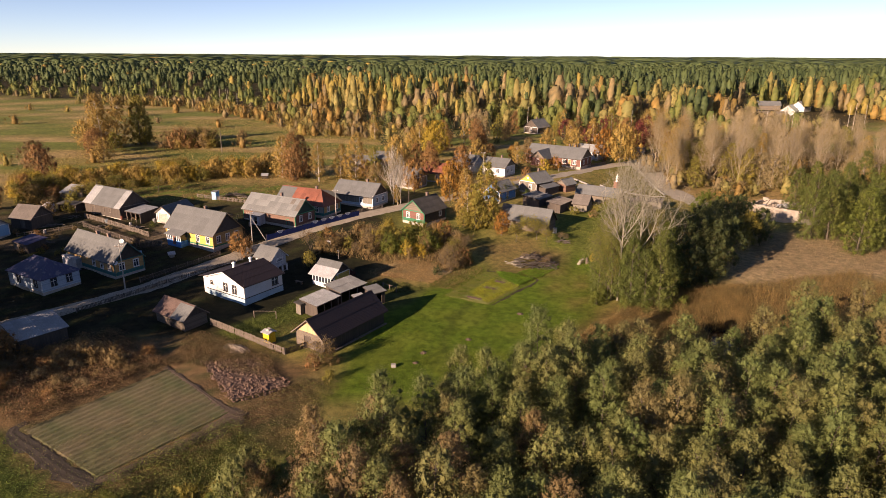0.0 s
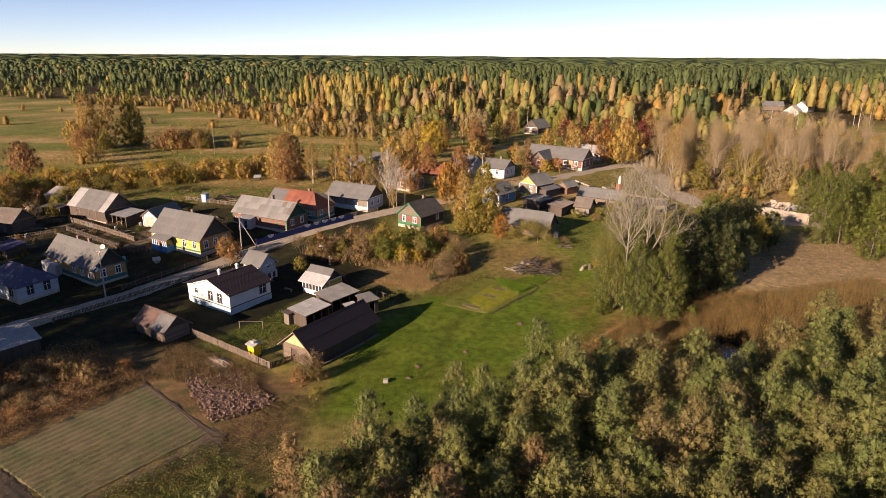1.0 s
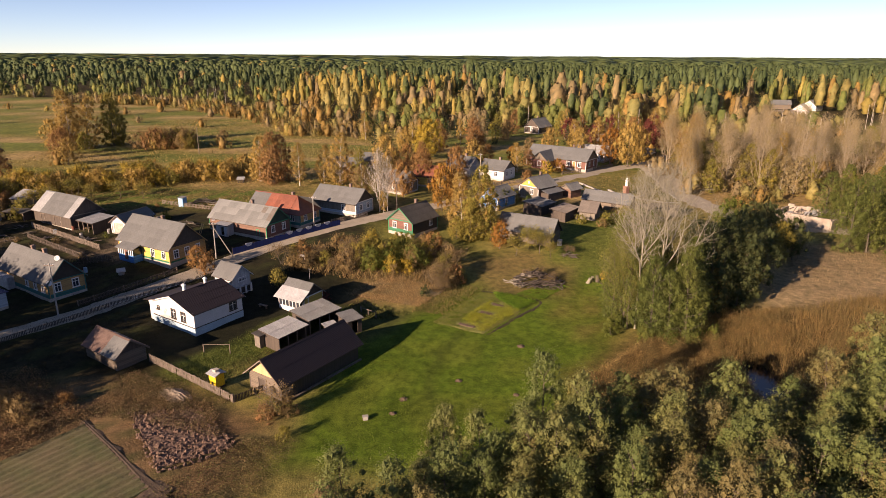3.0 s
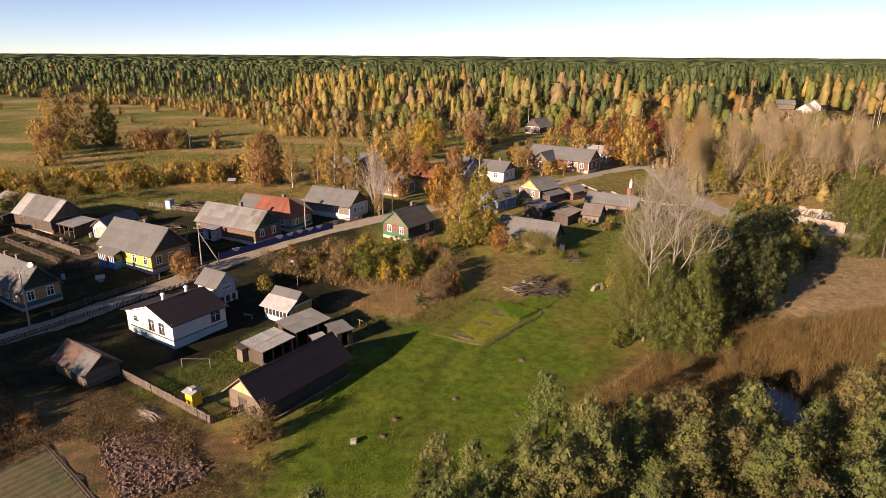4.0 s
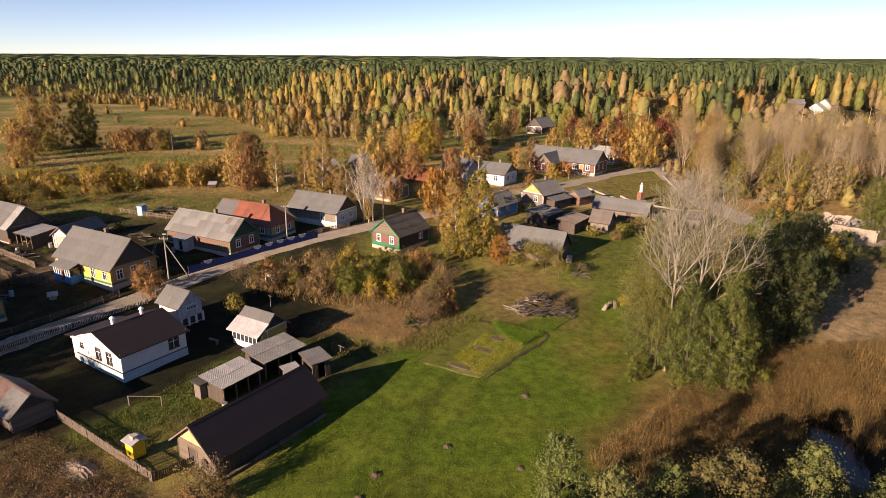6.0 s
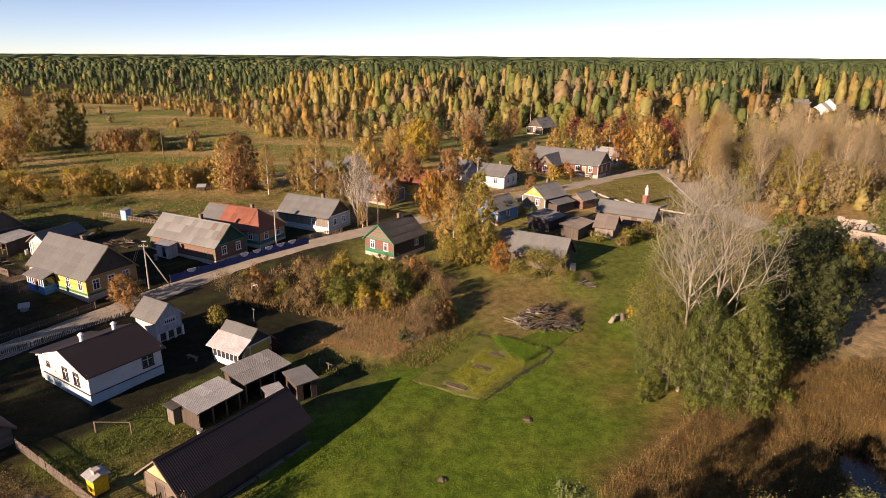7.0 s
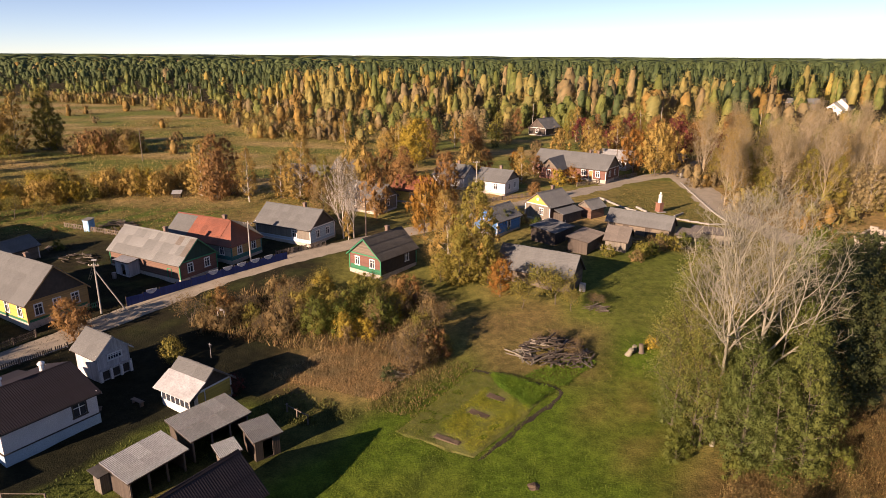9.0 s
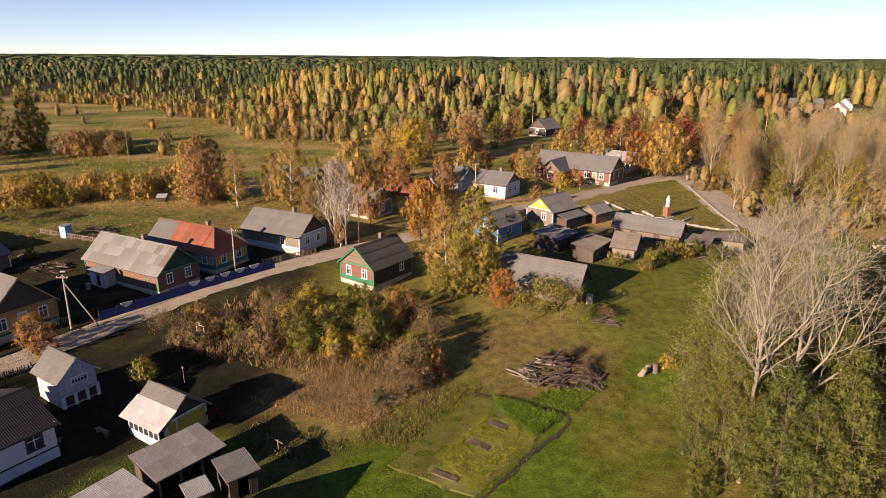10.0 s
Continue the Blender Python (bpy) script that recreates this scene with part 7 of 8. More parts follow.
grass_thing("fallow_grass", "rough brown fallow grass and weeds", [grains(in_quad([(-62, 60), (-46, 54), (-36, 69), (-46, 78)], 3200, r), 0.55, 0.07, G_RUST + G_WEED, r, 6, 0.3, 0.2, 0.5), grains(in_quad([(-38, 70), (-28, 71), (-22, 73), (-38, 80)], 1500, r), 0.3, 0.06, G_WEED, r, 5, 0.3, 0.1, 0.5),
                                                              grains(in_quad([(-25, 58), (-17, 50), (-14, 66), (-19, 66)], 1800, r), 0.35, 0.06, G_WEED + G_DULL, r, 5, 0.3, 0.1, 0.6), grains(in_quad([(-48, 53), (-34, 42), (-25, 44), (-22, 58)], 1500, r), 0.3, 0.06, G_DULL + G_WEED, r, 4, 0.4, 0.1, 0.6),
                                                              grains(in_quad([(-66, 62), (-48, 56), (-38, 69), (-50, 80)], 5200, r), 1.0, 0.075, [(0.25, 0.15, 0.08), (0.2, 0.125, 0.07), (0.29, 0.2, 0.11), (0.17, 0.13, 0.06)], r, 7, 0.35, 0.1, 0.6), grains(in_quad([(-36, 43), (-30, 39), (-18, 50), (-25, 57)], 2600, r), 0.7, 0.07, [(0.12, 0.15, 0.036), (0.095, 0.125, 0.03), (0.16, 0.15, 0.05)], r, 7, 0.3, 0.1, 0.7),
                                                              grains(in_quad([(-56, 50), (-40, 37), (-36, 43), (-50, 54.5)], 2200, r), 0.3, 0.06, [(0.1, 0.15, 0.03), (0.125, 0.16, 0.036)], r, 5, 0.3, 0.1, 0.6), grains(in_quad([(-37, 79.5), (-24, 71), (-22, 66), (-38, 70)], 3400, r), 0.4, 0.06, [(0.2, 0.14, 0.075), (0.15, 0.1, 0.055), (0.24, 0.18, 0.1), (0.1, 0.1, 0.036)], r, 6, 0.35, 0.1, 0.7),
                                                              grains(in_quad(FIELD, 2600, r), 0.08, 0.05, [(0.095, 0.1, 0.034), (0.15, 0.125, 0.06)], r, 3, 0.12, 0.6)])
# the first batch has the yards' shade painted into its dark blade colours
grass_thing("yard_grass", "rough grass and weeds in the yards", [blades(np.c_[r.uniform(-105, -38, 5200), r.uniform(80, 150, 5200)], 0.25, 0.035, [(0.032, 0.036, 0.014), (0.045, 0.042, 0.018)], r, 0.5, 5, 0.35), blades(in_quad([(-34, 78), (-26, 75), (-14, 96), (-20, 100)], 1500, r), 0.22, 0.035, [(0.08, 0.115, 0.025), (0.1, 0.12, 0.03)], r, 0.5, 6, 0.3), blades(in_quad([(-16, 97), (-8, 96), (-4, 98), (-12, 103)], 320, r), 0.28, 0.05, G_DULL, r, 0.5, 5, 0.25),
    grains(in_quad(PLOUGH, 700, r, 0.22), 0.25, 0.06, G_WEED, r, 5, 0.3, 0.1, 0.5), blades(in_quad([(60, 100), (105, 112), (105, 134), (66, 132)], 2200, r), 0.45, 0.03, [(0.26, 0.2, 0.12), (0.2, 0.16, 0.09)], r, 0.5, 5, 0.4), blades(in_quad([(36, 166), (56, 156), (60, 190), (46, 188)], 1500, r), 0.15, 0.06, G_DULL + G_STRAW[1:], r, 0.6, 4, 0.3)])
G_REED = [(0.175, 0.122, 0.052), (0.21, 0.148, 0.062), (0.145, 0.108, 0.047), (0.175, 0.142, 0.052), (0.26, 0.19, 0.088)]
grass_thing("reed_bed", "dense brown reeds round the stream", [f(q, h, c) for q, h, c in (
    (in_quad([(15.5, 76), (38, 66), (38.5, 94), (29, 88)], 5000, r), 1.5, G_REED), (in_quad([(43.5, 66), (84, 78), (76, 106), (42, 96)], 6500, r), 1.5, G_REED), (in_quad([(36, 84), (46, 84), (52, 99), (40, 97)], 1500, r), 1.5, G_REED), (in_quad([(30, 64), (48, 66), (46, 72), (34, 72)], 900, r), 1.4, G_REED)) for f in (
        lambda q, h, c: blades(q, h * 0.95, 0.022, c, r, 0.25, 5, 0.3), lambda q, h, c: grains(q, h, 0.06, c, r, 11, 0.3, 0.4, 0.45))], "reeds")
grass_thing("meadow_tufts", "tufts of straw and green meadow grass", [blades(np.c_[r.uniform(-130, -20, 5200), r.uniform(172, 330, 5200)], 0.5, 0.08, [(0.3, 0.235, 0.1), (0.2, 0.185, 0.06)], r, 0.4, 6, 0.9), grains(np.c_[r.uniform(-92, -14, 3600), r.uniform(149, 182, 3600)], 0.6, 0.12, [(0.27, 0.205, 0.09), (0.17, 0.15, 0.055), (0.14, 0.16, 0.045), (0.2, 0.14, 0.065)], r, 6, 0.6, 0.1, 0.5)])
for x, y, k in ((11.4, 87.8, 0.55), (2.8, 78.7, 0.45), (-3.7, 74.5, 0.5), (-4.7, 71.5, 0.4), (9.4, 75.5, 0.4)):
    s = Shape()
    rings = [[(k * q * (1 + r.uniform(-0.2, 0.2)) * math.cos(a), k * q * (1 + r.uniform(-0.2, 0.2)) * math.sin(a), 0.22 * (1 - q) + r.uniform(-0.03, 0.05)) for a in np.linspace(0, 2 * math.pi, 15)[:-1]] for q in (1.0, 0.75, 0.5, 0.25)]
    s.v = [v for ring in rings for v in ring]
    s.f = [(j * 14 + i, j * 14 + (i + 1) % 14, (j + 1) * 14 + (i + 1) % 14, (j + 1) * 14 + i) for j in range(3) for i in range(14)] + [tuple(range(42, 56))]
    tagged(part("earth_mound", s, M["soil"], at=pose(x, y, gz(x, y))), "small dark mound of dug earth", "mound", "mounds in the lawn")

s = Shape()
rings = [[(2.6 * q * (1 + r.uniform(-0.2, 0.2)) * math.cos(a), 1.3 * q * (1 + r.uniform(-0.2, 0.2)) * math.sin(a), 0.5 * (1 - q) ** 0.8 + r.uniform(-0.04, 0.06) - 0.05) for a in np.linspace(0, 2 * math.pi, 25)[:-1]] for q in (1.0, 0.84, 0.68, 0.5, 0.33, 0.16)]
s.v = [v for ring in rings for v in ring]
s.f = [(j * 24 + i, j * 24 + (i + 1) % 24, (j + 1) * 24 + (i + 1) % 24, (j + 1) * 24 + i) for j in range(5) for i in range(24)] + [tuple(range(120, 144))]
tagged(part("sand_heap", s, surface("pale_dry_sand", (0.3, 0.25, 0.19), (0.23, 0.18, 0.13), 0.9, 7, 0.95, 0.6, 0.04, vary=0), at=pose(-29.9, 74.2, gz(-29.9, 74.2), 0, 0, -34)), "low heap of pale sandy earth by the fence", "heap")

# ---- fences ----
PICKET = {}


def fence(name, label, a, b, height, mat, gap=0.16, width=0.09, rails=2, post_mat="timber", ragged=0.06, single=True, group="", rail_mat=None):
    """Posts, rails and pickets from a to b on the ground."""
    a, b = Vector((a[0], a[1], 0)), Vector((b[0], b[1], 0))
    d = b - a
    n = d.length
    deg = math.degrees(math.atan2(d.y, d.x))
    e = base(name, a.x, a.y, deg, gz(a.x, a.y), label, "fence", group)
    r = random.Random(int(a.x * 31 + a.y * 17))
    z0 = gz(a.x, a.y)
    def lift(u):
        p = a + d * (u / n)
        return gz(p.x, p.y) - z0
    k = (width, height, mat)
    if k not in PICKET:
        s = Shape().add([(-width / 2, -0.012, 0.05), (width / 2, -0.012, 0.05), (width / 2, -0.012, height - 0.05), (0, -0.012, height), (-width / 2, -0.012, height - 0.05),
                         (-width / 2, 0.012, 0.05), (width / 2, 0.012, 0.05), (width / 2, 0.012, height - 0.05), (0, 0.012, height), (-width / 2, 0.012, height - 0.05)],
                        [(0, 1, 2, 3, 4), (9, 8, 7, 6, 5), (0, 5, 6, 1), (1, 6, 7, 2), (2, 7, 8, 3), (3, 8, 9, 4), (4, 9, 5, 0)])
        PICKET[k] = s.mesh("picket")
        PICKET[k].materials.append(M[mat])
    posts = max(2, round(n / 2.4) + 1)
    for i in range(posts):
        u = n * i / (posts - 1)
        part("post", Shape().box(-0.06, 0.06, 0.02, 0.14, -0.4, height * 0.98), M[post_mat], e, at=pose(u, 0, lift(u), r.uniform(-3, 3), r.uniform(-3, 3)))
    for i in range(posts - 1):
        u0, u1 = n * i / (posts - 1), n * (i + 1) / (posts - 1)
        for j in range(rails):
            z = height * (0.28 + 0.5 * j)
            part("rail", Shape().add([(u0, 0.013, lift(u0) + z), (u1, 0.013, lift(u1) + z), (u1, 0.013, lift(u1) + z + 0.08), (u0, 0.013, lift(u0) + z + 0.08), (u0, 0.05, lift(u0) + z), (u1, 0.05, lift(u1) + z), (u1, 0.05, lift(u1) + z + 0.08), (u0, 0.05, lift(u0) + z + 0.08)],
                                     [(0, 1, 2, 3), (7, 6, 5, 4), (0, 4, 5, 1), (2, 6, 7, 3), (1, 5, 6, 2), (3, 7, 4, 0)]), M[rail_mat or post_mat], e)
    for i in range(int(n / gap)):
        u = (i + 0.5) * gap
        if r.random() < ragged * 0.6:
            continue
        part("picket", PICKET[k], None, e, at=pose(u, 0, lift(u) + r.uniform(-ragged, ragged), 0, r.uniform(-2.5, 2.5), 0))
    return e


fence("picket_fence", "weathered grey picket fence by the dug plot", (-36.1, 81.8), (-22.8, 72.8), 1.15, "timber", 0.17, 0.1)
fence("picket_fence", "dark leaning picket fence beside the barn", (-22.6, 72.9), (-19.0, 76.4), 1.0, "timber_dark", 0.18, 0.1)
fence("street_fence", "dark picket fence along the street", (-58.5, 86.0), (-49.4, 98.2), 0.8, "timber_dark", 0.2, 0.1)
fence("street_fence", "dark picket fence with white lower rail", (-49.2, 98.5), (-39.6, 110.0), 0.75, "timber_dark", 0.2, 0.1, rails=1, rail_mat="white")
fence("picket_fence", "dark picket fence before the low yellow house", (-54.2, 98.6), (-44.8, 112.5), 1.0, "timber_dark", 0.22, 0.11)
fence("picket_fence", "teal picket fence before the yellow house", (-45.6, 117.0), (-41.6, 120.6), 0.8, "greenpaint", 0.2, 0.09)
fence("picket_fence", "thin grey fence before the grey house", (-22.6, 138.6), (-15.6, 143.6), 1.0, "timber", 0.22, 0.09)
fence("picket_fence", "old grey yard fence by the byre", (24.6, 147.0), (29.8, 142.4), 1.1, "timber", 0.22, 0.1)
fence("picket_fence", "grey picket fence before the long house", (34.5, 186.5), (52.5, 201.0), 1.0, "timber", 0.3, 0.12)
fence("picket_fence", "grey picket fence before the white house", (14.0, 171.5), (27.0, 178.0), 1.0, "timber", 0.3, 0.12)
fence("yard_fence", "weathered board fence between the yards", (-83.4, 134.9), (-63.4, 122.8), 1.2, "timber", 0.32, 0.16)
fence("yard_fence", "weathered board fence along the yard", (-80.4, 128.6), (-63.0, 117.6), 1.2, "timber_dark", 0.32, 0.16)
fence("rail_fence", "low rail fence of grey poles in the yard", (-91.0, 122.3), (-82.0, 127.4), 0.9, "timber", 0.9, 0.1)
fence("yard_fence", "dark plank fence behind the low yellow house", (-74.0, 112.5), (-58.5, 117.5), 1.2, "timber_dark", 0.24, 0.14)
fence("yard_fence", "grey fence across the back garden", (-64.0, 152.5), (-44.0, 145.0), 1.0, "timber", 0.4, 0.12)

# blue board fence with white half-round ornaments
a, b = Vector((-37.9, 120.9)), Vector((-20.6, 137.6))
n = (b - a).length
deg = math.degrees(math.atan2(b.y - a.y, b.x - a.x))
e = base("blue_fence", a.x, a.y, deg, None, "blue board fence with white half-round ornaments", "fence")
z0 = gz(a.x, a.y)
half = Shape()
arc = [(0.72 * math.cos(t), -0.62 * math.sin(t)) for t in np.linspace(0, math.pi, 13)]
half.add([(u, -0.05, v) for u, v in arc] + [(u, 0.0, v) for u, v in arc], [tuple(range(12, -1, -1)), tuple(range(13, 26))] + [(i, i + 1, i + 14, i + 13) for i in range(12)] + [(12, 0, 13, 25)])
half_me = half.mesh("ornament")
half_me.materials.append(M["white"])
slat_me = Shape().box(-0.012, 0.012, -0.075, -0.05, -0.5, 0.0).mesh("ornament_slat")
slat_me.materials.append(M["blue"])
for k in range(11):
    u0, u1 = n * k / 11, n * (k + 1) / 11
    p = a + (b - a) * ((k + 0.5) / 11)
    z = gz(p.x, p.y) - z0
    f = part("panel", Shape().box(u0 + 0.02, u1 - 0.02, -0.02, 0.02, -0.1, 1.2), M["blue"], e, at=pose(0, 0, z))
    part("post", Shape().box(u0 - 0.05, u0 + 0.05, 0.0, 0.1, -0.4, 1.3), M["timber_dark"], e, at=pose(0, 0, z))
    if k in (1, 5, 6, 7, 8, 9):
        o = part("ornament", half_me, None, e, "white half-round ornament", pose((u0 + u1) / 2, -0.02, z + 1.45))
        for i in range(-4, 5):
            part("ornament_slat", slat_me, None, o, at=pose(i * 0.14, 0, -0.06))

# ---- poles ----
def pole(label, x, y, h, mat="concrete", brace=None, arm=True):
    e = base("utility_pole", x, y, 0, None, label, "pole")
    part("shaft", Shape().tube((0, 0, -0.6), (0.08, 0, h), 0.13, 0.085, 8), M[mat], e)
    if arm:
        part("crossarm", Shape().box(-0.7, 0.7, -0.05, 0.05, h - 0.45, h - 0.35), M["timber"], e)
        for k in (-0.6, -0.2, 0.25, 0.6):
            part("insulator", Shape().lathe([(0.03, 0), (0.05, 0.04), (0.03, 0.1), (0.05, 0.12), (0.02, 0.16)], 8), M["white"], e, at=pose(k, 0, h - 0.35))
    if brace:
        dx, dy = brace[0] - x, brace[1] - y
        part("brace", Shape().tube((dx, dy, gz(*brace) - gz(x, y) - 0.4), (0.06, 0, h * 0.86), 0.1, 0.08, 8), M[mat], e)
    return e


pole("pale concrete utility pole beside the street", -55.2, 95.0, 8.3)
part("street_lamp", Shape().box(-0.1, 0.5, -0.1, 0.1, 7.2, 7.35), M["galv"], pole("pale utility pole with a leaning brace", -40.3, 118.9, 6.9, brace=(-37.2, 119.7)))
pole("white concrete pole before the red roof", -25.6, 135.0, 6.9)
pole("thin wooden pole out in the meadow", -78.6, 215.5, 9.0, "timber", arm=False)
pole("pale pole before the white house", 10.9, 179.5, 7.0)
pole("pale pole among the scrub trees", -9.6, 148.6, 6.5, "timber")
pole("wooden pole with brace by the long house", 45.5, 195.5, 7.5, "timber", brace=(39.5, 190.5))
pole("wooden pole behind the long house", 52.0, 214.0, 8.0, "timber")
pole("wooden pole in the far settlement", 172.0, 330.0, 9.0, "timber", brace=(168, 328))

# ---- monument on the green ----
e = base("monument", 47.6, 168.4, 30, None, "white statue on a red brick pedestal", "monument")
for j in range(12):
    for i in range(3):
        for side in range(4):
            part("brick", bpy.data.meshes.get("brick") or Shape().box(-0.165, 0.165, -0.03, 0.05, 0.0, 0.125).mesh("brick"), None, e, at=pose(0, 0, 0.14 + j * 0.14, 0, 0, side * 90) @ pose(-0.36 + i * 0.36 + (0.0 if j % 2 else 0.02), -0.53, 0))
bpy.data.meshes["brick"].materials.append(M["brick"])
part("pedestal", Shape().box(-0.5, 0.5, -0.5, 0.5, -0.4, 1.82).box(-0.62, 0.62, -0.62, 0.62, 1.82, 1.95), M["brick"], e, "red brick pedestal")
part("step", Shape().box(-1.0, 1.0, -1.0, 1.0, -0.4, 0.12), M["concrete"], e)
tagged(part("statue", Shape().lathe([(0.42, 0), (0.42, 0.12), (0.34, 0.2), (0.36, 0.8), (0.33, 1.2), (0.4, 1.45), (0.3, 1.62), (0.13, 1.7), (0.12, 1.76), (0.19, 1.86), (0.2, 2.0), (0.1, 2.14), (0.02, 2.17)], 14), M["statue"], at=pose(47.6, 168.4, gz(47.6, 168.4) + 1.95)), "plain white painted statue", "statue")


def kerb(label, pts, h, mat, width=0.35, name="low_wall"):
    """A low wall of butted blocks along a line."""
    e = base(name, pts[0][0], pts[0][1], 0, None, label, "wall")
    z0 = gz(*pts[0])
    for (ax, ay), (bx, by) in zip(pts, pts[1:]):
        n = max(1, round(math.hypot(bx - ax, by - ay) / 2.0))
        for k in range(n):
            x0, y0, x1, y1 = ax + (bx - ax) * k / n, ay + (by - ay) * k / n, ax + (bx - ax) * (k + 1) / n, ay + (by - ay) * (k + 1) / n
            l = math.hypot(x1 - x0, y1 - y0)
            part("block", Shape().box(0.01, l - 0.01, -width / 2, width / 2, -0.4, h), M[mat], e, at=pose(x0 - pts[0][0], y0 - pts[0][1], min(gz(x0, y0), gz(x1, y1)) - z0, 0, 0, math.degrees(math.atan2(y1 - y0, x1 - x0))))
    return e


kerb("low whitewashed wall edging the green", [(37.3, 176.5), (40.2, 169.4), (43.7, 165.6), (50.0, 163.4), (55.1, 161.6), (59.4, 162.6)], 0.4, "concrete", 0.25)
kerb("pale kerb between green and road", [(60.0, 165.0), (60.1, 172.0), (61.0, 184.0), (61.8, 196.0)], 0.35, "concrete", 0.3)
kerb("low white wall round the monument", [(44.6, 167.0), (43.6, 170.6)], 0.4, "concrete", 0.3)
kerb("low white wall round the monument", [(49.6, 165.2), (52.4, 168.2)], 0.4, "concrete", 0.3)
kerb("low white wall round the monument", [(44.6, 166.7), (49.4, 164.9)], 0.3, "concrete", 0.3)

# ---- ruined farm building ----
e = base("ruin", 77.0, 151.5, 0, None, "roofless ruin with broken white plaster walls", "ruin")
z0 = gz(77.0, 151.5)
for (ax, ay), (bx, by), h0, h1 in (((77, 151.5), (85.6, 143.4), 2.3, 2.5), ((85.6, 143.4), (92.4, 149.2), 2.4, 1.6), ((77, 151.5), (84.2, 158.5), 2.2, 1.8), ((84.2, 158.5), (92.4, 149.2), 1.9, 2.1)):
    l, steps = math.hypot(bx - ax, by - ay), 9
    for k in range(steps):
        part("wall_piece", Shape().box(l * k / steps, l * (k + 1) / steps, -0.25, 0.25, -1.0, h0 + (h1 - h0) * k / steps + r.uniform(-0.3, 0.15)), M["ruin"], e, at=pose(ax - 77, ay - 151.5, gz(ax, ay) - z0, 0, 0, math.degrees(math.atan2(by - ay, bx - ax))))
for k in range(16):
    t = k / 15
    ax, ay = 80 + 7.2 * t, 150.5 - 6.4 * t + 1.0
    part("rafter", Shape().box(0, r.uniform(3.5, 6.5), -0.07, 0.07, -0.07, 0.07), M["timber"], e, at=pose(ax - 77, ay - 151.5, 2.2 + r.uniform(-0.5, 0.2), 0, r.uniform(-12, 10), 45 + r.uniform(-18, 18)))
for k in range(14):
    part("fallen_sheet", Shape().box(-0.7, 0.7, -0.5, 0.5, 0, 0.04), M["slate_pale"], e, at=pose(r.uniform(4, 12), r.uniform(-4, 4), 1.2 + r.uniform(0, 0.7), r.uniform(-20, 20), r.uniform(-20, 20), r.uniform(0, 90)))

# ---- heaps ----
def heap(name, label, x, y, rx, ry, n, mat, lo=1.2, hi=3.2, rad=0.1, deg=0, top=0.8, category="pile"):
    """Crossed poles and planks thrown on a heap; each piece a part."""
    e = base(name, x, y, deg, None, label, category)
    rr = np.random.default_rng(int(abs(x * 13 + y * 7)))
    for k in range(n):
        a, d = rr.uniform(0, 6.28), math.sqrt(rr.uniform(0, 1))
        l = rr.uniform(lo, hi)
        zz = top * (1 - d) * rr.uniform(0.3, 1.0) + rad
        m = pose(math.cos(a) * d * rx, math.sin(a) * d * ry, zz, 0, rr.uniform(-9, 9), rr.normal() * 35)
        s = Shape().tube((-l / 2, 0, 0), (l / 2, rr.normal() * 0.1, 0), rad * rr.uniform(0.6, 1.2), rad * rr.uniform(0.5, 1.0), 6) if rr.random() < 0.6 else Shape().box(-l / 2, l / 2, -0.1, 0.1, -0.02, 0.02)
        part("log" if rr.random() < 0.6 else "plank", s, M[mat if rr.random() < 0.7 else "plank"], e, at=m)
    return e


heap("log_pile", "heap of old logs, poles and brush", 16.4, 110.4, 3.9, 3.6, 110, "timber_dark", 0.8, 2.5, 0.12, 20, 2.0)
heap("brush_heap", "heap of cut brown branches on the log pile", 18.4, 109.2, 2.6, 2.8, 90, "bark", 0.8, 2.2, 0.035, 70, 1.6)
for x, y, k in ((18.8, 109.2, 0.55), (17.4, 112.4, 0.6), (15.0, 112.2, 0.5), (19.6, 111.2, 0.5)):
    plant("twigs", x, y, k)
heap("log_pile", "row of pale split logs", 13.0, 109.4, 1.6, 1.0, 16, "bark_pale", 1.5, 3.2, 0.1, -40, 0.4)
heap("plank_heap", "heap of rotten planks and beams", -54.5, 153.0, 3.4, 2.2, 48, "timber_dark", 1.2, 3.6, 0.09, -20, 1.7)
heap("plank_heap", "dark heap of firewood and scrap", -53.0, 137.0, 3.0, 2.0, 40, "timber_dark", 0.6, 2.0, 0.08, -20, 1.1)
heap("plank_heap", "heap of boards by the barn", -68.5, 127.5, 2.6, 1.4, 24, "timber", 1.0, 2.4, 0.08, -20, 0.8)
heap("plank_heap", "scrap wood beside the sheds", 36.0, 147.0, 3.2, 2.0, 36, "timber_dark", 0.8, 2.4, 0.08, 10, 0.9)
heap("plank_heap", "fallen boards of a collapsed shed", 47.5, 146.5, 3.0, 2.0, 36, "timber", 1.0, 3.0, 0.08, -20, 1.0)
heap("plank_heap", "loose boards on the yard", -84.0, 119.0, 2.8, 1.6, 22, "timber", 1.0, 2.6, 0.08, 0, 0.5)
for k, (x, y) in enumerate(((-76, 128), (-82, 131), (-88, 124), (-66, 121), (-71, 117), (-93, 136), (-62, 112), (-86, 135), (-60, 142), (-66, 146))):
    heap("firewood_heap", "heap of grey boards and firewood in the yard", x, y, r.uniform(1.0, 2.2), r.uniform(0.8, 1.4), 14, ("timber", "timber_dark")[k % 2], 0.6, 2.0, 0.07, k * 37, 0.6)
heap("brush_heap", "heap of cut brown branches", 24.0, 121.0, 1.4, 1.2, 40, "bark", 0.8, 2.0, 0.03, 0, 0.8)
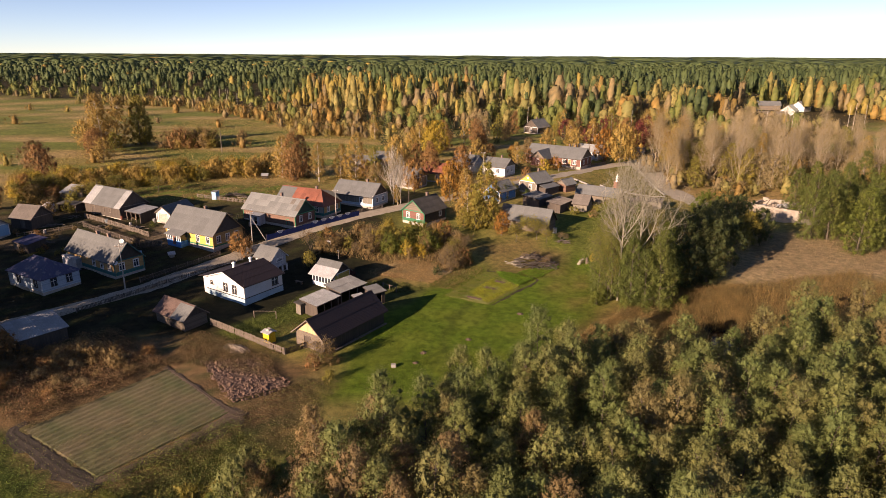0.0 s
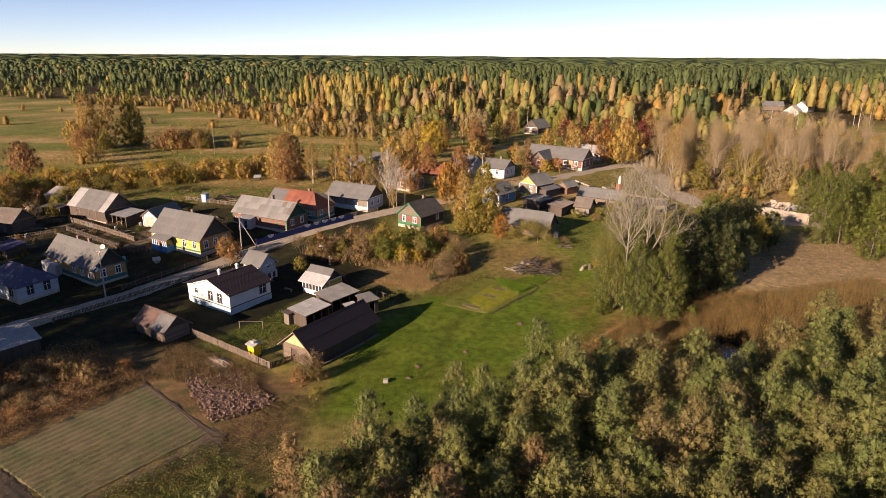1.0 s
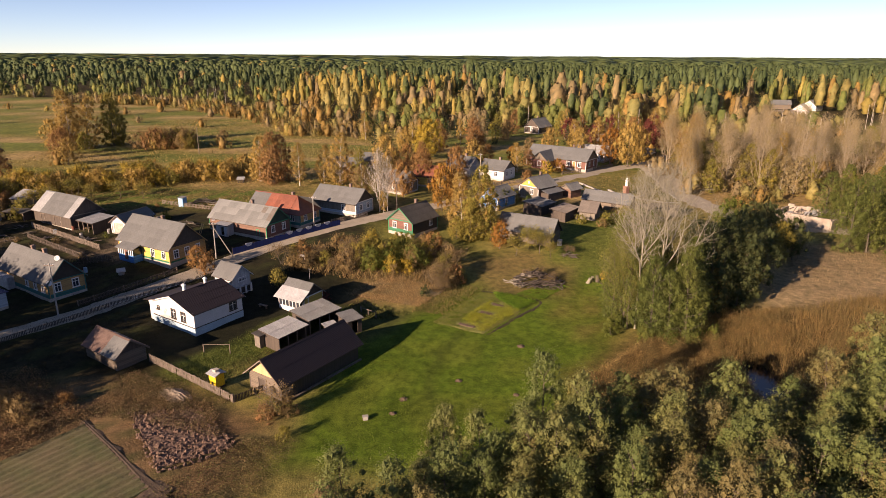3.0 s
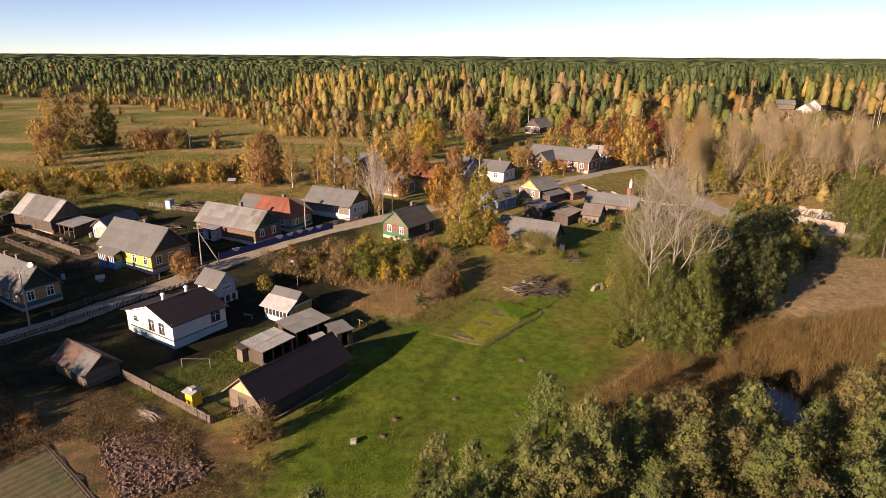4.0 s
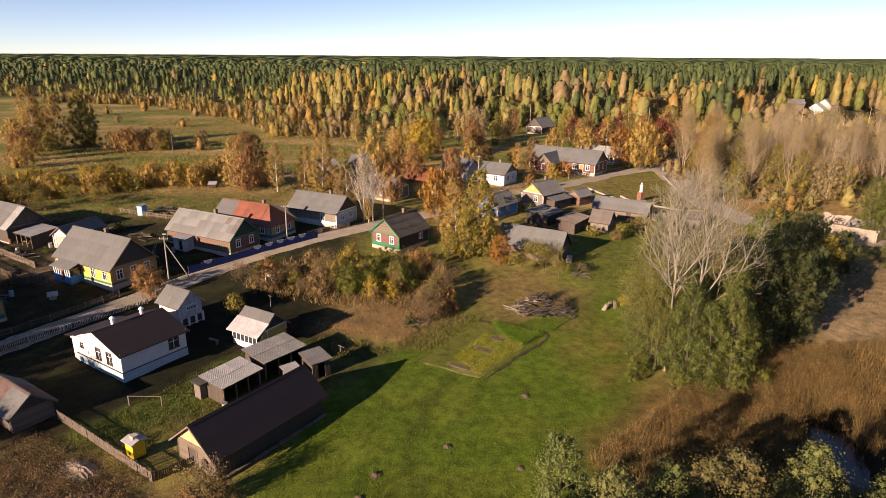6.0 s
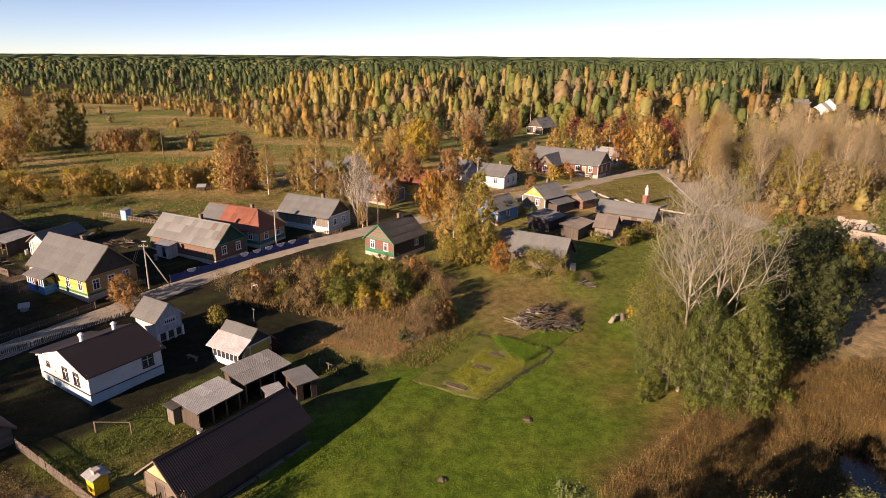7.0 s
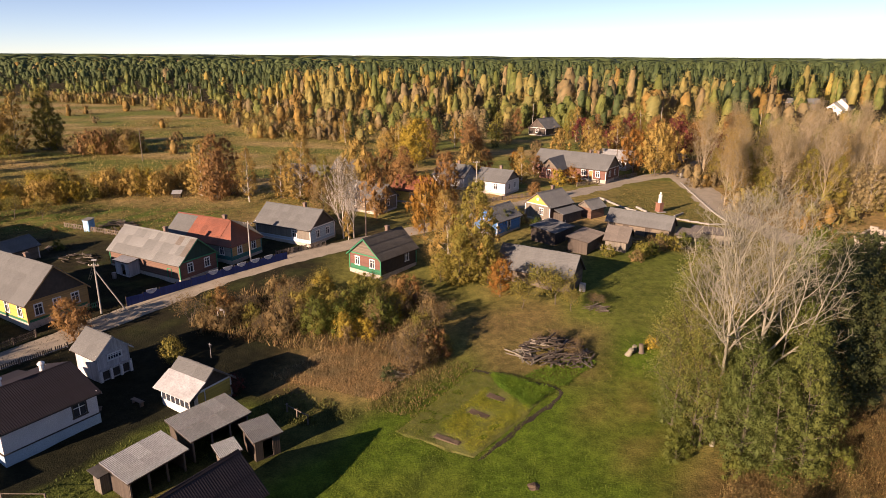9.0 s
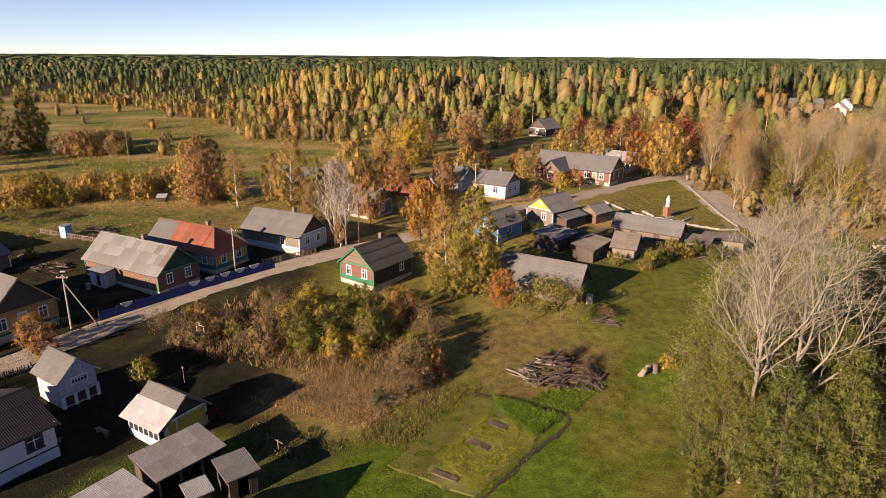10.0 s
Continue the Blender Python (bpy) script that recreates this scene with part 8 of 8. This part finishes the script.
heap("brush_heap", "heap of thin dead branches", -1.5, 105.0, 1.4, 1.0, 34, "bark_pale", 0.8, 2.0, 0.03, 0, 0.8)
for x, y, h, tilt in ((25.3, 109.8, 1.0, 25), (26.9, 110.2, 1.1, -8), (26.1, 110.6, 0.8, 12)):
    tagged(part("stump", Shape().lathe([(0.42, -0.2), (0.33, 0.1), (0.28, 0.5), (0.27, h), (0.05, h + 0.03)], 9), M["bark_pale" if tilt > 0 else "bark"], at=pose(x, y, gz(x, y), tilt, tilt * 0.4, 0)), "old tree stump standing in the grass", "stump", "stumps")

# ---- small things in the yards ----
e = base("beehive", -25.7, 76.3, -35, None, "yellow beehive with a pale lid on a stand", "beehive")
e.scale = (1.4, 1.4, 1.5)
part("stand", Shape().box(-0.5, 0.5, -0.45, 0.45, 0, 0.14), M["timber_dark"], e)
part("body", Shape().box(-0.45, 0.45, -0.42, 0.42, 0.14, 1.15), surface("yellow_hive_paint", (0.72, 0.52, 0.02), (0.66, 0.47, 0.02), 2, 12, 0.6, 0.05, 0.004, vary=0), e)
part("entrance", Shape().box(-0.12, 0.12, -0.435, -0.425, 0.3, 0.55), M["timber_dark"], e)
part("lid", Shape().slab([(-0.62, -0.58, 1.2), (0.62, -0.58, 1.2), (0.62, 0, 1.36), (-0.62, 0, 1.36)], 0.05).slab([(0.62, 0.58, 1.2), (-0.62, 0.58, 1.2), (-0.62, 0, 1.36), (0.62, 0, 1.36)], 0.05), M["tin_white"], e)
part("vent", Shape().box(-0.22, 0.22, -0.2, 0.2, 1.3, 1.5), M["stone_base"], e)
e = base("pallet", -25.0, 74.9, -35, None, "small grey wooden pallet beside the hive", "pallet")
for k in range(5):
    part("board", Shape().box(-0.5 + k * 0.22, -0.34 + k * 0.22, -0.5, 0.5, 0.1, 0.13), M["timber"], e)
part("bearer", Shape().box(-0.5, 0.55, -0.45, -0.35, 0, 0.1).box(-0.5, 0.55, 0.35, 0.45, 0, 0.1), M["timber"], e)
e = base("outhouse", -58.7, 151.0, -20, None, "whitish outhouse with a flat lid roof", "outhouse")
part("body", Shape().box(-0.65, 0.65, -0.65, 0.65, -0.3, 2.0), M["bluepaint"], e)
part("door", Shape().box(-0.4, 0.4, -0.7, -0.65, 0.1, 1.8), M["white"], e)
part("roof", Shape().slab([(-0.8, -0.85, 2.02), (0.8, -0.85, 2.02), (0.8, 0.8, 2.2), (-0.8, 0.8, 2.2)], 0.06), M["slate"], e)
e = base("hut", -52.3, 173.8, 10, None, "tiny dark hut with a pale roof", "hut")
part("body", Shape().box(-0.8, 0.8, -0.6, 0.6, -0.2, 1.0), M["timber_dark"], e)
part("roof", Shape().slab([(-1.0, -0.9, 0.95), (1.0, -0.9, 0.95), (1.0, 0.8, 1.4), (-1.0, 0.8, 1.4)], 0.05), M["slate_pale"], e)
e = base("shelter", -24.6, 118.2, -30, None, "small white pipe frame in the scrub", "frame")
for sx in (-0.6, 0.6):
    part("leg", Shape().tube((sx, 0, -0.2), (sx, 0, 1.2), 0.05, 0.05, 6), M["white"], e)
part("top_bar", Shape().tube((-0.6, 0, 1.2), (0.6, 0, 1.2), 0.05, 0.05, 6), M["white"], e)
part("cover", Shape().box(-0.6, 0.6, -0.02, 0.02, 0.85, 1.2), M["white"], e)
e = base("well_cover", -54.0, 111.6, 30, None, "tilted white board over a garden well", "well")
part("ring", Shape().lathe([(0.5, -0.2), (0.5, 0.6), (0.42, 0.6), (0.42, 0.3), (0.05, 0.3)], 14), M["concrete"], e)
part("lid", Shape().box(-0.7, 0.7, -0.5, 0.5, 0, 0.05), M["tin_white"], e, at=pose(0, 0, 0.75, 28, 0, 0))
e = base("water_box", -7.6, 70.3, 10, None, "small pale box standing on the lawn", "box")
part("body", Shape().box(-0.28, 0.28, -0.22, 0.22, 0, 0.4), M["concrete"], e)
part("lid", Shape().box(-0.32, 0.32, -0.26, 0.26, 0.4, 0.45), M["concrete"], e)
e = base("bench", -26.4, 98.8, -30, None, "low grey plank bench in the shade", "bench")
part("seat", Shape().box(-0.8, 0.8, -0.22, 0.22, 0.4, 0.46), M["timber"], e)
for sx in (-0.6, 0.6):
    part("leg", Shape().box(sx - 0.06, sx + 0.06, -0.18, 0.18, -0.1, 0.4), M["timber"], e)
e = base("clothes_rail", -30.2, 84.4, 0, None, "thin rail on two posts in the yard", "rail")
for u in (0, 3.4):
    part("post", Shape().box(u - 0.05, u + 0.05, -0.05, 0.05, -0.3, 1.2), M["timber"], e)
part("bar", Shape().tube((0, 0, 1.15), (3.4, 0, 1.15), 0.03, 0.03, 6), M["timber"], e)
e = base("garden_gate", -10.3, 97.4, -40, None, "leaning grey rails by the garden path", "rail")
part("rail", Shape().tube((-1.8, 0, 0.8), (1.8, 0, 0.95), 0.05, 0.05, 6), M["timber"], e)
for u in (-1.6, 0, 1.6):
    part("post", Shape().box(u - 0.06, u + 0.06, -0.06, 0.06, -0.3, 1.0), M["timber"], e)
e = base("ladder", -46.6, 129.8, -28.7, None, "wooden ladder leaning at the log house", "ladder")
for sx in (-0.25, 0.25):
    part("rail", Shape().tube((sx, -1.0, 0), (sx, 0.3, 2.6), 0.035, 0.035, 5), M["plank_new"], e)
for k in range(7):
    t = (k + 0.5) / 7
    part("rung", Shape().tube((-0.25, -1.0 + 1.3 * t, 2.6 * t), (0.25, -1.0 + 1.3 * t, 2.6 * t), 0.025, 0.025, 5), M["plank_new"], e)
for x, y in ((-70.2, 129.2), (26.0, 156.0), (-20.2, 84.2)):
    tagged(part("barrel", Shape().lathe([(0.28, 0), (0.3, 0.3), (0.29, 0.32), (0.3, 0.35), (0.3, 0.6), (0.29, 0.62), (0.3, 0.65), (0.28, 0.88), (0.24, 0.86)], 14), M["galv"], at=pose(x, y, gz(x, y))), "dull steel barrel standing in the yard", "barrel", "barrels")
for x, y in ((53.0, 206.5), (59.5, 204.0), (63.5, 201.0)):
    tagged(part("road_post", Shape().box(-0.15, 0.15, -0.15, 0.15, -0.3, 1.1).box(-0.18, 0.18, -0.18, 0.18, 1.1, 1.2), M["concrete"], at=pose(x, y, gz(x, y))), "pale concrete post at the roadside", "post", "roadside posts")
e = base("wooden_sled", -30.3, 97.5, 20, None, "pale boards lying by the cabin", "boards")
for k in range(4):
    part("board", Shape().box(-0.9, 0.9, -0.08, 0.08, 0, 0.04), M["timber"], e, at=pose(0, -0.3 + k * 0.2, 0.03, 0, 0, k * 4 - 6))


# ---- the far yards ----
e = base("water_tank", -94.2, 139.5, 20, None, "rounded white tank standing in the yard", "tank")
part("body", Shape().lathe([(0.05, 2.2), (0.8, 2.1), (1.25, 1.7), (1.35, 1.2), (1.35, 0.0), (0.05, 0.0)][::-1], 20), M["whiteboard"], e)
part("cap", Shape().lathe([(0.3, 2.1), (0.3, 2.32), (0.02, 2.36)], 12), M["galv"], e)
e = base("trailer", -107.5, 157.5, -15, None, "old farm trailer with a whitish board side", "trailer")
part("bed", Shape().box(-2.4, 2.4, -1.0, 1.0, 0.7, 0.82), M["timber_dark"], e)
part("side_board", Shape().box(-2.4, 2.4, -1.03, -0.98, 0.82, 1.5), M["whiteboard"], e)
part("side_board", Shape().box(-2.4, 2.4, 0.98, 1.03, 0.82, 1.5), M["whiteboard"], e)
part("drawbar", Shape().tube((2.4, 0, 0.7), (4.0, 0, 0.45), 0.06, 0.05, 6), M["timber_dark"], e)
for sx in (-1.4, 1.2):
    for sy in (-0.95, 0.95):
        w = part("wheel", Shape().lathe([(0.2, -0.1), (0.42, -0.11), (0.46, -0.05), (0.46, 0.05), (0.42, 0.11), (0.2, 0.1)], 16), M["tar"], e, "black rubber wheel", pose(sx, sy, 0.45, 90, 0, 0))
        part("hub", Shape().lathe([(0.02, -0.08), (0.2, -0.08), (0.2, 0.08), (0.02, 0.08)], 10), M["galv"], w)
shed("lean_to", "leaning plank shelter with patched sheet roof", -96.2, 152.8, -25, 4.4, 3.2, 1.2, 2.6, "plank", "slate_pale")
shed("canopy", "low open canopy with a flat tar roof", -89.8, 141.0, -15, 5.2, 2.6, 1.7, 1.9, "timber_dark", "tar", posts=True, sheets=False)
shed("shed", "low dark shed with a violet-grey roof", -84.0, 115.6, -30, 5.0, 3.6, 1.7, 2.2, "plank_dark", "roof_blue")
for k, (x, y, h, w, mat) in enumerate(((-76.5, 131.2, 0.9, 0.3, "bluepaint"), (-74.2, 133.6, 0.9, 0.3, "roof_red"), (-66.0, 131.6, 0.9, 0.3, "galv"), (-86.5, 124.6, 0.8, 0.28, "galv"), (-60.5, 112.4, 0.9, 0.3, "bluepaint"), (-43.8, 129.6, 0.9, 0.3, "galv"))):
    b = base("barrel", x, y, 0, None, ("blue", "rusty red", "grey steel")[{"bluepaint": 0, "roof_red": 1, "galv": 2}[mat]] + " barrel standing in the yard", "barrel", "barrels in the yards")
    part("drum", Shape().lathe([(0.02, 0), (w, 0), (w, h * 0.33), (w + 0.02, h * 0.34), (w, h * 0.35), (w, h * 0.66), (w + 0.02, h * 0.67), (w, h * 0.68), (w, h), (w - 0.03, h), (w - 0.03, h - 0.04), (0.02, h - 0.04)], 14), M[mat], b)
heap("plank_heap", "stack of split firewood under the barn's eave", -72.5, 134.6, 2.0, 0.7, 30, "plank_new", 0.4, 0.6, 0.07, -30, 0.9)
heap("plank_heap", "pale boards lying across the yard", -76.0, 120.5, 3.4, 1.4, 16, "timber", 1.4, 3.2, 0.07, -30, 0.4)
heap("plank_heap", "grey poles and boards beside the fence", -87.0, 129.0, 2.4, 1.2, 16, "timber", 1.2, 3.0, 0.07, 15, 0.5)
